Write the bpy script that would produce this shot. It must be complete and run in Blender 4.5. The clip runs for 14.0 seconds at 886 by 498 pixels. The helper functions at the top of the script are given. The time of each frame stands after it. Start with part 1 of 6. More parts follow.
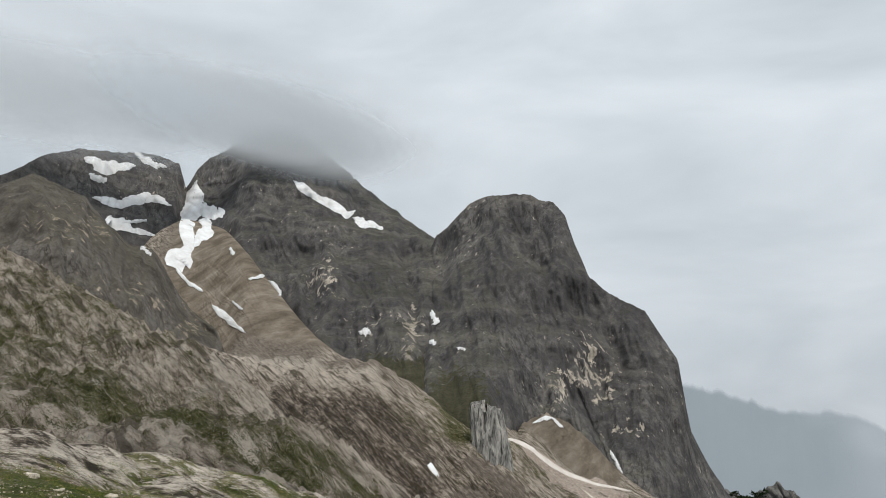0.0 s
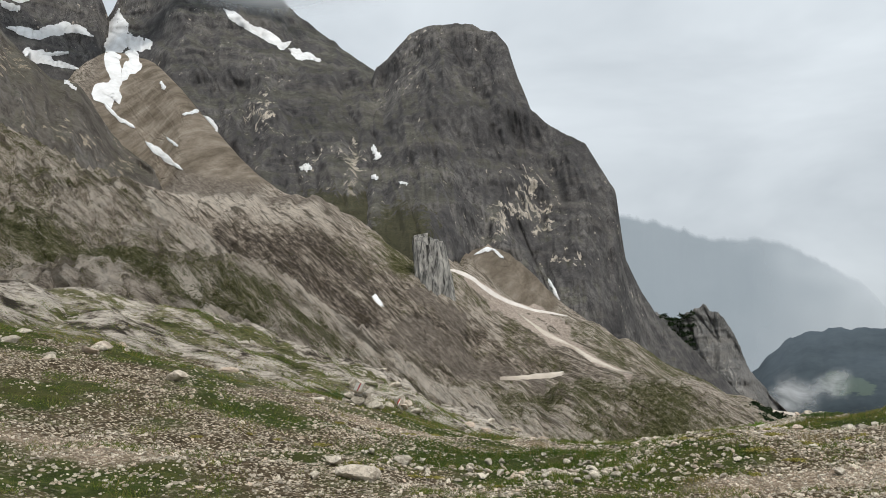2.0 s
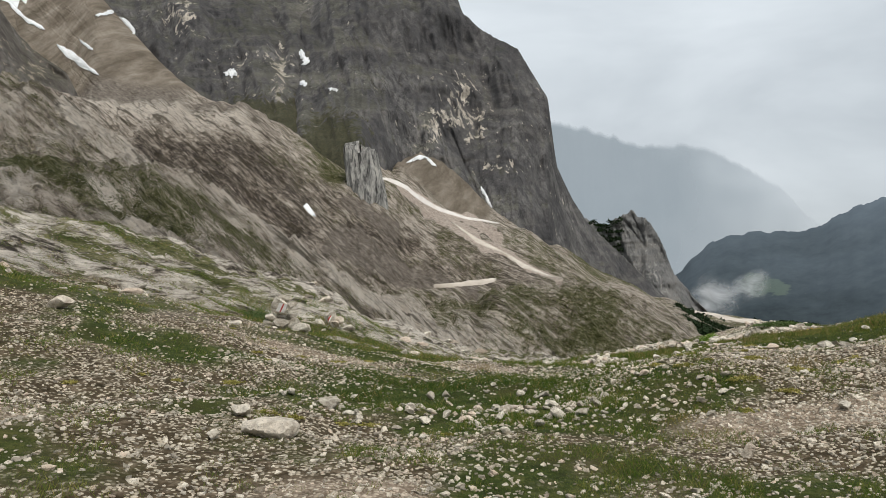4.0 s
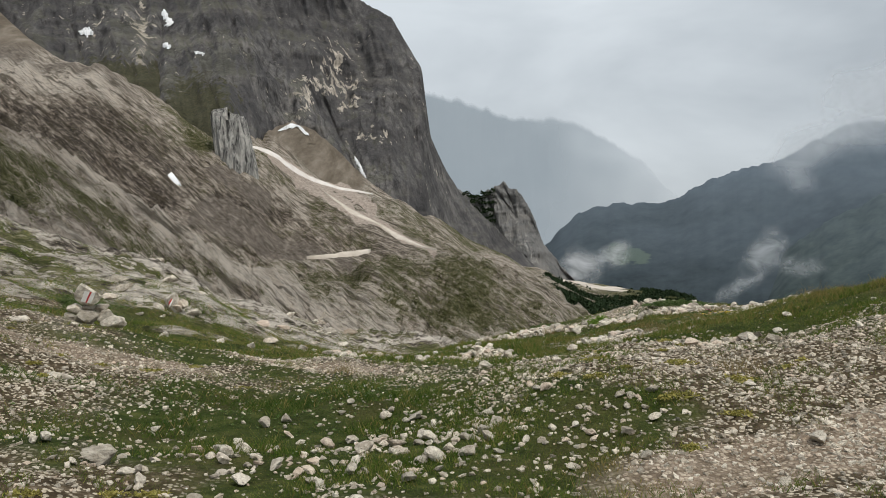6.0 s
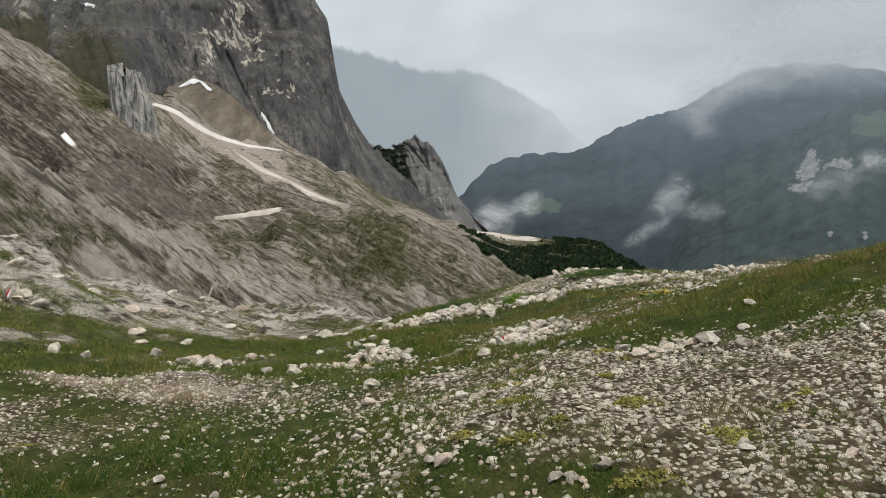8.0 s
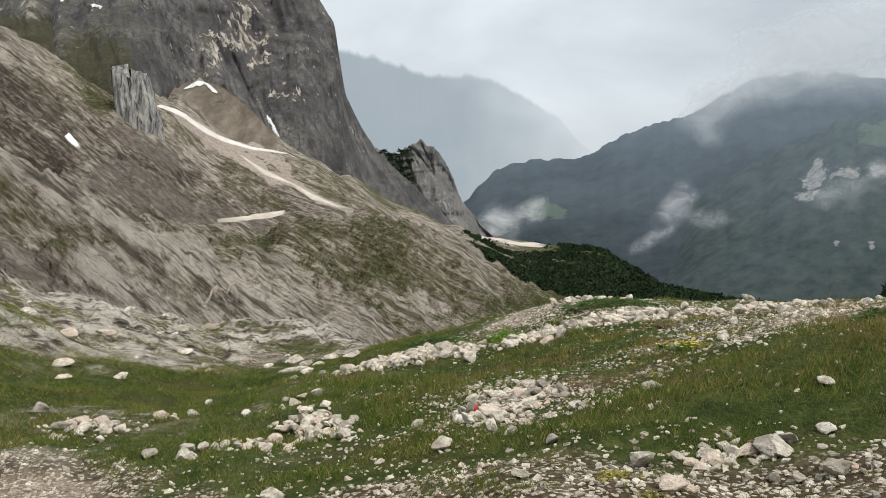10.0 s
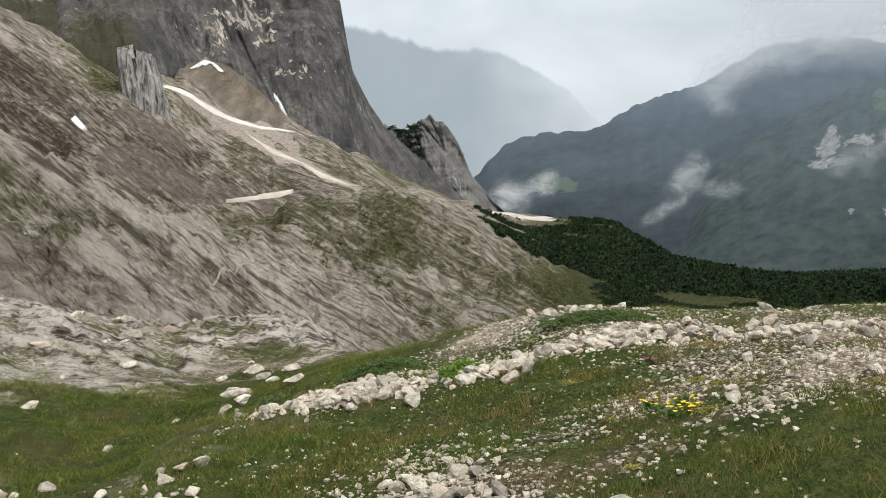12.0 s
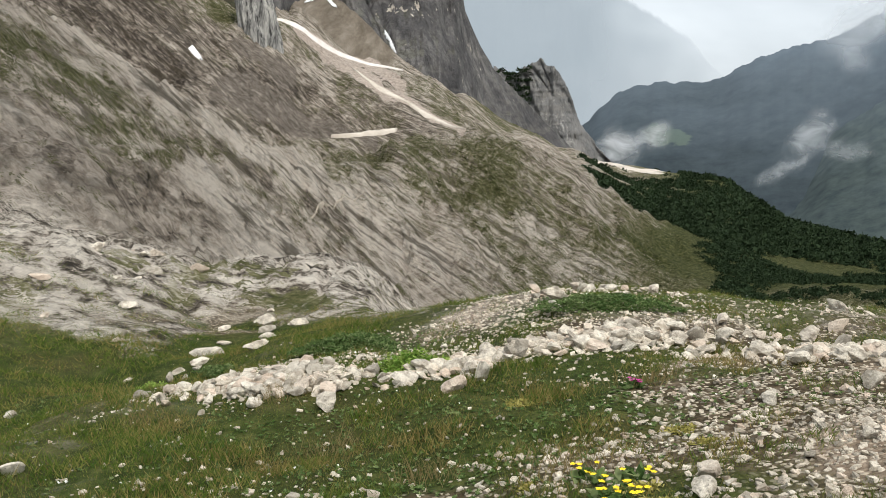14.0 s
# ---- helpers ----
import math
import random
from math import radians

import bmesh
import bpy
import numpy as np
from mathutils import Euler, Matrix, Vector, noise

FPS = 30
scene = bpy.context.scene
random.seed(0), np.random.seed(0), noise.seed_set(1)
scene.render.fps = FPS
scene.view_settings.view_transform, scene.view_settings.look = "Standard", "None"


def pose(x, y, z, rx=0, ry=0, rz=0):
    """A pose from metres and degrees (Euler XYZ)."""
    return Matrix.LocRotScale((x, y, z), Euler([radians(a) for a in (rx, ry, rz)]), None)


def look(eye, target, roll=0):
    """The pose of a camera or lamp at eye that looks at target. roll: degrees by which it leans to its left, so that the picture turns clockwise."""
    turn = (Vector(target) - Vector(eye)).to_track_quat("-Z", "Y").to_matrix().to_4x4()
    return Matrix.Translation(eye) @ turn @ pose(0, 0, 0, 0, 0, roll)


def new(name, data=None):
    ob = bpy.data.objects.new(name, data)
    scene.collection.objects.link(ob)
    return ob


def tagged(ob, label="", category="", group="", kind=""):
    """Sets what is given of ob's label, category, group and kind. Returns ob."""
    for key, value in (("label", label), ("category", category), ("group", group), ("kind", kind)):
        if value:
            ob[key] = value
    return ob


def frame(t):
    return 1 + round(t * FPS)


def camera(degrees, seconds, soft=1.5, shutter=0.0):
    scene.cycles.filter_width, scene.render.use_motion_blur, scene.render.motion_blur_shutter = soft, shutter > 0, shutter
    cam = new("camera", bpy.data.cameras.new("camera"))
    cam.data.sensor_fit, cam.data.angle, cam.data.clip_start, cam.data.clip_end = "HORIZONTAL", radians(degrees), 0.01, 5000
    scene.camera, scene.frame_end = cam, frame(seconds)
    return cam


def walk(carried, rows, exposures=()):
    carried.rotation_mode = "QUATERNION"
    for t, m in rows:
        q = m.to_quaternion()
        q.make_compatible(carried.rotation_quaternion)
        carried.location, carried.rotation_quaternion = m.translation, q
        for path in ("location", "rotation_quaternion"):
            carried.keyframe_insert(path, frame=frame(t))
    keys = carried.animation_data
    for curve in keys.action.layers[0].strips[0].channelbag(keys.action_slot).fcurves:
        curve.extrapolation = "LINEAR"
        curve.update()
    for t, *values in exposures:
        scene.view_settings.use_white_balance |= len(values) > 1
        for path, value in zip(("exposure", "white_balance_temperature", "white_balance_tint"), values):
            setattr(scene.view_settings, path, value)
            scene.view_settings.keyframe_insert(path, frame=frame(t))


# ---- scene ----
cam = camera(56.74, 14.0, soft=0.6)
PATH = [
    (0, (-1.109, 0.387, 1.146), (-1.4699, 2.2435, 1.7950), 2.68),
    (0.5, (-1.095, 0.653, 1.100), (-1.3316, 2.5570, 1.6648), 1.71),
    (1, (-1.128, 0.897, 1.125), (-1.3422, 2.8216, 1.6236), 0.91),
    (1.5, (-1.069, 1.118, 1.118), (-1.3136, 3.0653, 1.5015), 1.06),
    (2, (-1.046, 1.275, 1.134), (-1.2708, 3.2451, 1.3973), 0.95),
    (2.2, (-1.064, 1.347, 1.153), (-1.2656, 3.3214, 1.3963), 0.72),
    (4.3, (-1.221, 3.187, 1.298), (-1.2620, 5.1865, 1.2970), 0.01),
    (4.5, (-1.198, 3.410, 1.346), (-1.2176, 5.4101, 1.3249), -0.05),
    (5, (-1.158, 3.903, 1.384), (-1.0433, 5.8994, 1.3711), -0.82),
    (5.5, (-1.074, 4.423, 1.352), (-0.9069, 6.4164, 1.3680), -0.52),
    (6, (-1.005, 4.968, 1.330), (-0.7615, 6.9533, 1.3009), -0.19),
    (6.5, (-0.862, 5.495, 1.332), (-0.5231, 7.4636, 1.2260), -0.19),
    (7, (-0.741, 6.087, 1.383), (-0.3671, 8.0465, 1.2454), -1.31),
    (7.5, (-0.572, 6.617, 1.424), (-0.1613, 8.5682, 1.2686), -1.92),
    (8, (-0.349, 7.080, 1.534), (0.0956, 9.0243, 1.3892), -1.86),
    (8.5, (-0.119, 7.576, 1.602), (0.3537, 9.5154, 1.4828), -1.44),
    (8.7, (-0.021, 7.776, 1.578), (0.4416, 9.7186, 1.4632), -0.95),
    (10.8, (0.945, 9.938, 1.698), (1.3620, 11.8849, 1.5093), -1.19),
    (11, (1.069, 10.113, 1.720), (1.4806, 12.0593, 1.5142), -1.09),
    (11.5, (1.364, 10.503, 1.790), (1.7401, 12.4572, 1.5895), -1.76),
    (12, (1.664, 10.936, 1.820), (2.0671, 12.8854, 1.6282), -2.35),
    (12.5, (2.050, 11.276, 1.837), (2.4908, 13.2159, 1.6266), -1.74),
    (13, (2.437, 11.686, 1.824), (2.8994, 13.6171, 1.5808), -0.71),
    (13.5, (2.844, 12.108, 1.795), (3.1690, 14.0593, 1.5020), 0.60),
    (14, (3.155, 12.585, 1.733), (3.3108, 14.5530, 1.4107), 0.42),
]
EXPOSURES = [(0, -0.33), (2, -0.2), (4.3, -0.17), (5, -0.24), (6.5, -0.25), (8.5, -0.15), (11, 0.1), (12.5, 0.1), (13.2, 0.11), (14, 0.23)]
walk(cam, [(t, look(eye, target, roll)) for t, eye, target, roll in PATH], EXPOSURES)

# ---- light ----
world = bpy.data.worlds.new("overcast_sky")
scene.world = world
world.use_nodes = True
wn, wl = world.node_tree.nodes, world.node_tree.links
wn.clear()
w_out = wn.new("ShaderNodeOutputWorld")
w_bg = wn.new("ShaderNodeBackground")
w_sky = wn.new("ShaderNodeTexSky")
w_sky.sky_type, w_sky.sun_disc = "NISHITA", False
w_sky.sun_elevation, w_sky.sun_rotation = radians(52), radians(150)
w_dim = wn.new("ShaderNodeVectorMath")
w_dim.operation = "SCALE"
w_dim.inputs["Scale"].default_value = 0.10
wl.new(w_sky.outputs[0], w_dim.inputs[0])
w_co = wn.new("ShaderNodeTexCoord")
w_map = wn.new("ShaderNodeMapping")
w_map.inputs["Scale"].default_value = (2.0, 2.0, 5.5)
wl.new(w_co.outputs["Generated"], w_map.inputs[0])
w_n = wn.new("ShaderNodeTexNoise")
w_n.inputs["Scale"].default_value, w_n.inputs["Detail"].default_value = 1.1, 5.0
w_n.inputs["Roughness"].default_value, w_n.inputs["Distortion"].default_value = 0.52, 0.35
wl.new(w_map.outputs[0], w_n.inputs[0])
w_r = wn.new("ShaderNodeValToRGB")
w_r.color_ramp.elements[0].position, w_r.color_ramp.elements[0].color = 0.30, (0.52, 0.572, 0.617, 1)
w_r.color_ramp.elements[1].position, w_r.color_ramp.elements[1].color = 0.66, (0.80, 0.862, 0.908, 1)
wl.new(w_n.outputs[0], w_r.inputs[0])
w_z = wn.new("ShaderNodeSeparateXYZ")
wl.new(w_co.outputs["Generated"], w_z.inputs[0])
w_up = wn.new("ShaderNodeMapRange")
for key, value in (("From Min", 0.0), ("From Max", 0.5), ("To Min", 0.89), ("To Max", 1.31)):
    w_up.inputs[key].default_value = value
wl.new(w_z.outputs["Z"], w_up.inputs["Value"])
w_scale = wn.new("ShaderNodeVectorMath")
w_scale.operation = "SCALE"
wl.new(w_r.outputs[0], w_scale.inputs[0])
wl.new(w_up.outputs[0], w_scale.inputs["Scale"])
w_mix = wn.new("ShaderNodeMix")
w_mix.data_type = "RGBA"
w_mix.inputs["Factor"].default_value = 0.93
wl.new(w_dim.outputs[0], w_mix.inputs["A"])
wl.new(w_scale.outputs[0], w_mix.inputs["B"])
wl.new(w_mix.outputs["Result"], w_bg.inputs["Color"])
wl.new(w_bg.outputs[0], w_out.inputs[0])

sun_data = bpy.data.lights.new("veiled_sun", "SUN")
sun_data.energy, sun_data.angle, sun_data.color = 2.5, radians(12), (1.0, 0.93, 0.83)
sun = new("veiled_sun", sun_data)
sun.matrix_world = look((0, 0, 60), (-14, 24, 10))


# ---- materials ----
class Mat:
    """A small builder for node materials."""

    def __init__(self, name, rough=0.9):
        self.m = bpy.data.materials.new(name)
        self.m.use_nodes = True
        self.n, self.l = self.m.node_tree.nodes, self.m.node_tree.links
        self.b = self.n["Principled BSDF"]
        self.b.inputs["Roughness"].default_value = rough
        self.b.inputs["Specular IOR Level"].default_value = 0.06

    def node(self, kind, **inputs):
        nd = self.n.new(kind)
        for k, v in inputs.items():
            self.put(nd.inputs[k.replace("_", " ")], v)
        return nd

    def put(self, socket, v):
        if isinstance(v, bpy.types.NodeSocket):
            self.l.new(v, socket)
        elif isinstance(v, tuple) and len(v) == 3 and socket.type == "RGBA":
            socket.default_value = (*v, 1)
        else:
            socket.default_value = v

    def place(self, scale=(1, 1, 1), turn=(0, 0, 0)):
        g = self.node("ShaderNodeNewGeometry")
        mp = self.node("ShaderNodeMapping", Vector=g.outputs["Position"], Scale=scale, Rotation=tuple(radians(a) for a in turn))
        return mp.outputs[0]

    def noise(self, where, scale, detail=4.0, rough=0.55, twist=0.0):
        nd = self.node("ShaderNodeTexNoise", Vector=where, Scale=scale, Detail=detail, Roughness=rough, Distortion=twist)
        return nd.outputs[0]

    def ramp(self, fac, *stops):
        nd = self.node("ShaderNodeValToRGB", Fac=fac)
        cr = nd.color_ramp
        while len(cr.elements) < len(stops):
            cr.elements.new(0.5)
        for e, (pos, col) in zip(cr.elements, stops):
            e.position = pos
            e.color = (*col, 1) if isinstance(col, tuple) else (col, col, col, 1)
        return nd.outputs[0]

    def mix(self, fac, a, b, how="MIX"):
        nd = self.node("ShaderNodeMix")
        nd.data_type, nd.blend_type = "RGBA", how
        self.put(nd.inputs["Factor"], fac)
        self.put(nd.inputs["A"], a)
        self.put(nd.inputs["B"], b)
        return nd.outputs["Result"]

    def math(self, how, a, b=0.0, c=0.0):
        nd = self.node("ShaderNodeMath")
        nd.operation = how
        for s, v in zip(nd.inputs, (a, b, c)):
            self.put(s, v)
        return nd.outputs[0]

    def attr(self, name):
        nd = self.node("ShaderNodeAttribute")
        nd.attribute_name = name
        return nd.outputs["Fac"]

    def step(self, v, lo, hi):
        nd = self.node("ShaderNodeMapRange", Value=v)
        nd.interpolation_type = "SMOOTHSTEP"
        nd.inputs["From Min"].default_value, nd.inputs["From Max"].default_value = lo, hi
        return nd.outputs[0]

    def bump(self, h, strength, dist, base=None):
        nd = self.node("ShaderNodeBump", Height=h, Strength=strength, Distance=dist)
        if base is not None:
            self.l.new(base, nd.inputs["Normal"])
        return nd.outputs[0]

    def done(self, colour, normal=None):
        self.put(self.b.inputs["Base Color"], colour)
        if normal is not None:
            self.l.new(normal, self.b.inputs["Normal"])
        return self.m


def ground_material():
    k = Mat("alpine_ground", 0.95)
    p = k.place()
    turf, scree, near = k.attr("turf"), k.attr("scree"), k.attr("near")
    fine = k.noise(p, 9.0, 6.0, 0.65)
    mid = k.noise(p, 1.3, 5.0, 0.6)
    wide = k.noise(p, 0.045, 4.0, 0.6)
    # strata of the far slabs run down to the right
    dip = k.node("ShaderNodeCombineXYZ", X=k.attr("along"), Y=0.0, Z=k.attr("across")).outputs[0]
    sl = k.node("ShaderNodeMapping", Vector=dip, Scale=(0.15, 1.0, 0.52)).outputs[0]
    strata = k.noise(sl, 1.0, 10.0, 0.70, 0.0)
    iso = k.noise(p, 0.9, 9.0, 0.72)
    speck = k.noise(p, 3.2, 7.0, 0.75)
    rocky = k.math("ADD", k.math("ADD", k.math("MULTIPLY", strata, 0.55), k.math("MULTIPLY", iso, 0.22)), k.math("MULTIPLY", speck, 0.23))
    sl2 = k.node("ShaderNodeMapping", Vector=dip, Location=(3.0, 5.0, 7.0), Scale=(0.022, 1.0, 0.16)).outputs[0]
    strata2 = k.noise(sl2, 1.0, 5.0, 0.62, 0.3)
    # near: pinkish limestone grit, dark soil between
    grit = k.ramp(fine, (0.25, (0.10, 0.073, 0.054)), (0.48, (0.29, 0.222, 0.17)), (0.72, (0.58, 0.47, 0.38)))
    grit = k.mix(k.step(mid, 0.35, 0.7), grit, k.mix(0.5, grit, (0.40, 0.285, 0.215)))
    # green under the turf is darkened for the shade among the blades
    green = k.ramp(k.noise(p, 5.0, 8.0, 0.78), (0.30, (0.014, 0.020, 0.006)), (0.50, (0.036, 0.050, 0.013)), (0.68, (0.095, 0.100, 0.032)))
    t_near = k.step(k.math("ADD", turf, k.math("MULTIPLY", k.math("SUBTRACT", mid, 0.5), 0.9)), 0.36, 0.62)
    soil = k.ramp(fine, (0.30, (0.024, 0.019, 0.010)), (0.52, (0.075, 0.056, 0.035)), (0.74, (0.21, 0.165, 0.115)))
    brown = k.step(k.noise(p, 0.8, 4.0, 0.6), 0.45, 0.65)
    green = k.mix(k.math("MULTIPLY", brown, 0.4), green, (0.075, 0.06, 0.026))
    trod = k.step(k.math("ADD", k.attr("trod"), k.math("MULTIPLY", k.math("SUBTRACT", mid, 0.5), 0.8)), 0.35, 0.65)
    # small gravel bedded in the dark soil; gaps darkened further for shade between stones
    cell = k.node("ShaderNodeTexVoronoi", Vector=k.place((1, 1, 1)), Scale=34.0)
    cell2 = k.node("ShaderNodeTexVoronoi", Vector=k.place((1, 1, 1), (0, 0, 40)), Scale=70.0)
    tone = k.node("ShaderNodeSeparateColor", Color=cell.outputs["Color"]).outputs[0]
    tone2 = k.node("ShaderNodeSeparateColor", Color=cell2.outputs["Color"]).outputs[0]
    chip = k.ramp(tone, (0.0, (0.042, 0.036, 0.024)), (0.5, (0.17, 0.145, 0.103)), (1.0, (0.58, 0.50, 0.385)))
    chip2 = k.ramp(tone2, (0.0, (0.032, 0.028, 0.017)), (1.0, (0.28, 0.235, 0.167)))
    gap = k.step(cell.outputs["Distance"], 0.42, 0.62)
    pav = k.mix(gap, k.mix(k.step(tone, 0.35, 0.55), chip2, k.mix(0.35, chip, (0.50, 0.44, 0.35))), k.mix(0.75, chip2, soil))
    grit = k.mix(0.62, grit, pav)
    soil = k.mix(k.step(k.math("ADD", tone, k.math("MULTIPLY", k.math("SUBTRACT", mid, 0.5), 1.4)), 0.45, 0.65), soil, pav)
    near_col = k.mix(t_near, k.mix(trod, soil, grit), green)
    # far: limestone slabs split by joints, dull turf in the hollows, brown scree
    mott = k.noise(p, 0.32, 8.0, 0.72)
    pale, dark, grass = k.attr("pale"), k.attr("sombre"), k.attr("grass")
    warp = k.node("ShaderNodeVectorMath", Vector=k.node("ShaderNodeTexNoise", Vector=dip, Scale=0.16, Detail=4.0).outputs["Color"])
    warp.operation = "SCALE"
    warp.inputs["Scale"].default_value = 0.7
    bent = k.node("ShaderNodeVectorMath", Vector=dip)
    bent.operation = "ADD"
    k.l.new(warp.outputs[0], bent.inputs[1])

    def joints(size, lo, hi):
        nd = k.node("ShaderNodeTexVoronoi", Vector=k.node("ShaderNodeMapping", Vector=bent.outputs[0], Scale=size).outputs[0], Scale=1.0, Randomness=1.0)
        nd.feature = "DISTANCE_TO_EDGE"
        return k.step(nd.outputs["Distance"], hi, lo)

    gaps = k.math("MAXIMUM", k.math("MULTIPLY", joints((0.09, 1, 0.55), 0.02, 0.09), 0.5), joints((0.03, 1, 0.16), 0.010, 0.05))
    gaps = k.math("MULTIPLY", gaps, k.step(k.noise(p, 0.20, 7.0, 0.70), 0.40, 0.52))
    facet = k.node("ShaderNodeTexVoronoi", Vector=k.node("ShaderNodeMapping", Vector=bent.outputs[0], Scale=(0.09, 1, 0.55)).outputs[0], Scale=1.0)
    facet = k.node("ShaderNodeSeparateColor", Color=facet.outputs["Color"]).outputs[0]
    streak = k.noise(k.node("ShaderNodeMapping", Vector=dip, Location=(1.0, 4.0, 2.0), Scale=(0.17, 1.0, 1.05)).outputs[0], 1.0, 9.0, 0.72, 0.0)
    tone_of = k.math("ADD", k.math("ADD", k.math("MULTIPLY", k.math("SUBTRACT", rocky, 0.5), 2.7), k.math("MULTIPLY", k.math("SUBTRACT", facet, 0.5), 0.15)), k.math("ADD", 0.70, k.math("ADD", k.math("MULTIPLY", pale, 0.22), k.math("MULTIPLY", dark, -0.20))))
    tone_of = k.math("ADD", tone_of, k.math("MULTIPLY", k.math("MULTIPLY", k.math("SUBTRACT", streak, 0.5), k.step(mott, 0.36, 0.55)), 2.1))
    tone_of = k.math("ADD", tone_of, k.math("MULTIPLY", k.math("SUBTRACT", k.noise(p, 0.42, 10.0, 0.78), 0.5), 1.5))
    slab = k.ramp(tone_of, (0.12, (0.055, 0.045, 0.037)), (0.36, (0.165, 0.138, 0.114)), (0.52, (0.335, 0.281, 0.229)), (0.70, (0.54, 0.468, 0.392)), (0.95, (0.72, 0.645, 0.555)))
    slab = k.mix(k.math("MULTIPLY", gaps, 0.5), slab, (0.085, 0.070, 0.048))
    shelf = k.noise(k.node("ShaderNodeMapping", Vector=dip, Location=(8.0, 2.0, 5.0), Scale=(0.05, 1.0, 0.36)).outputs[0], 1.0, 8.0, 0.66, 0.0)
    slab = k.mix(k.math("MULTIPLY", k.step(shelf, 0.525, 0.59), 0.78), slab, (0.080, 0.066, 0.046))
    lay1 = k.noise(k.node("ShaderNodeMapping", Vector=k.place((1, 1, 1), (0, -14, 0)), Scale=(0.8, 0.9, 2.4)).outputs[0], 1.0, 9.0, 0.72)
    pit = k.noise(k.place((1, 1, 1.6), (0, -20, 20)), 1.5, 10.0, 0.74)
    close = k.ramp(k.math("ADD", k.math("MULTIPLY", lay1, 0.30), k.math("MULTIPLY", pit, 0.70)), (0.42, (0.045, 0.038, 0.030)), (0.465, (0.20, 0.170, 0.138)), (0.495, (0.50, 0.445, 0.38)), (0.58, (0.75, 0.685, 0.595)))
    seam = k.math("ABSOLUTE", k.math("SUBTRACT", k.noise(k.place((0.6, 0.6, 3.0), (0, -14, 0)), 1.1, 6.0, 0.68, 0.0), 0.5))
    close = k.mix(k.math("MULTIPLY", k.step(seam, 0.03, 0.0), 0.5), close, (0.07, 0.06, 0.045))
    slab = k.mix(k.attr("far"), close, slab)
    dull = k.ramp(k.math("ADD", k.math("MULTIPLY", k.noise(p, 0.55, 8.0, 0.74), 0.5), k.math("MULTIPLY", speck, 0.5)), (0.38, (0.026, 0.028, 0.010)), (0.47, (0.074, 0.079, 0.030)), (0.54, (0.19, 0.178, 0.090)), (0.60, (0.48, 0.435, 0.345)))
    fresh = k.ramp(iso, (0.36, (0.034, 0.042, 0.015)), (0.5, (0.082, 0.092, 0.032)), (0.62, (0.17, 0.165, 0.075)))
    dull = k.mix(k.step(grass, 0.85, 1.2), dull, fresh)
    tt = k.math("ADD", k.math("ADD", turf, k.math("MULTIPLY", grass, 0.30)), k.math("MULTIPLY", k.math("ADD", pale, k.math("MULTIPLY", dark, 0.8)), -0.22))
    tt = k.math("ADD", tt, k.math("ADD", k.math("MULTIPLY", k.math("SUBTRACT", strata, 0.5), -1.5), k.math("ADD", k.math("MULTIPLY", k.math("SUBTRACT", wide, 0.5), 0.8), k.math("ADD", k.math("MULTIPLY", k.math("SUBTRACT", mott, 0.5), 1.5), k.math("MULTIPLY", k.math("SUBTRACT", speck, 0.5), 2.8)))))
    far_col = k.mix(k.step(tt, 0.50, 0.545), slab, dull)
    stony = k.ramp(k.math("ADD", k.math("MULTIPLY", k.noise(p, 0.5, 8.0, 0.75), 0.6), k.math("MULTIPLY", strata, 0.4)), (0.38, (0.10, 0.083, 0.068)), (0.5, (0.235, 0.20, 0.167)), (0.62, (0.43, 0.375, 0.32)))
    far_col = k.mix(k.math("MULTIPLY", k.step(k.math("ADD", scree, k.math("MULTIPLY", k.math("SUBTRACT", wide, 0.5), 0.6)), 0.35, 0.65), 0.85), far_col, stony)
    rill = k.noise(k.node("ShaderNodeMapping", Vector=k.place((1, 0.4, 1), (0, -28, 0)), Scale=(0.09, 0.02, 0.05)).outputs[0], 1.0, 7.0, 0.66, 0.3)
    brown_scree = k.ramp(rill, (0.36, (0.205, 0.170, 0.130)), (0.46, (0.28, 0.235, 0.183)), (0.54, (0.355, 0.30, 0.24)), (0.66, (0.48, 0.412, 0.34)))
    far_col = k.mix(k.step(k.math("ADD", k.attr("talus"), k.math("MULTIPLY", k.math("SUBTRACT", iso, 0.5), 0.5)), 0.35, 0.6), far_col, brown_scree)
    blush = k.ramp(k.noise(p, 0.7, 6.0, 0.7), (0.34, (0.36, 0.285, 0.23)), (0.5, (0.60, 0.50, 0.425)), (0.64, (0.78, 0.69, 0.61)))
    far_col = k.mix(k.step(k.math("ADD", k.attr("blush"), k.math("MULTIPLY", k.math("SUBTRACT", mott, 0.5), 0.9)), 0.40, 0.55), far_col, blush)
    col = k.mix(near, far_col, near_col)
    h_far = k.math("MULTIPLY", k.math("ADD", strata, k.math("MULTIPLY", strata2, 1.5)), k.math("SUBTRACT", 1.0, near))
    h_far = k.math("SUBTRACT", h_far, k.math("MULTIPLY", gaps, 0.5))
    nrm = k.bump(k.math("MULTIPLY", k.math("ADD", h_far, k.math("ADD", mott, k.math("MULTIPLY", speck, 0.35))), k.attr("far")), 1.0, 3.2)
    nrm = k.bump(k.math("MULTIPLY", k.math("ADD", k.math("ADD", lay1, pit), k.math("MULTIPLY", mid, 0.4)), k.math("SUBTRACT", 1.0, k.math("MAXIMUM", near, k.attr("far")))), 1.0, 0.30, nrm)
    nrm = k.bump(k.math("MULTIPLY", k.math("SUBTRACT", fine, k.math("MULTIPLY", cell.outputs["Distance"], 0.7)), near), 0.9, 0.03, nrm)
    return k.done(col, nrm)


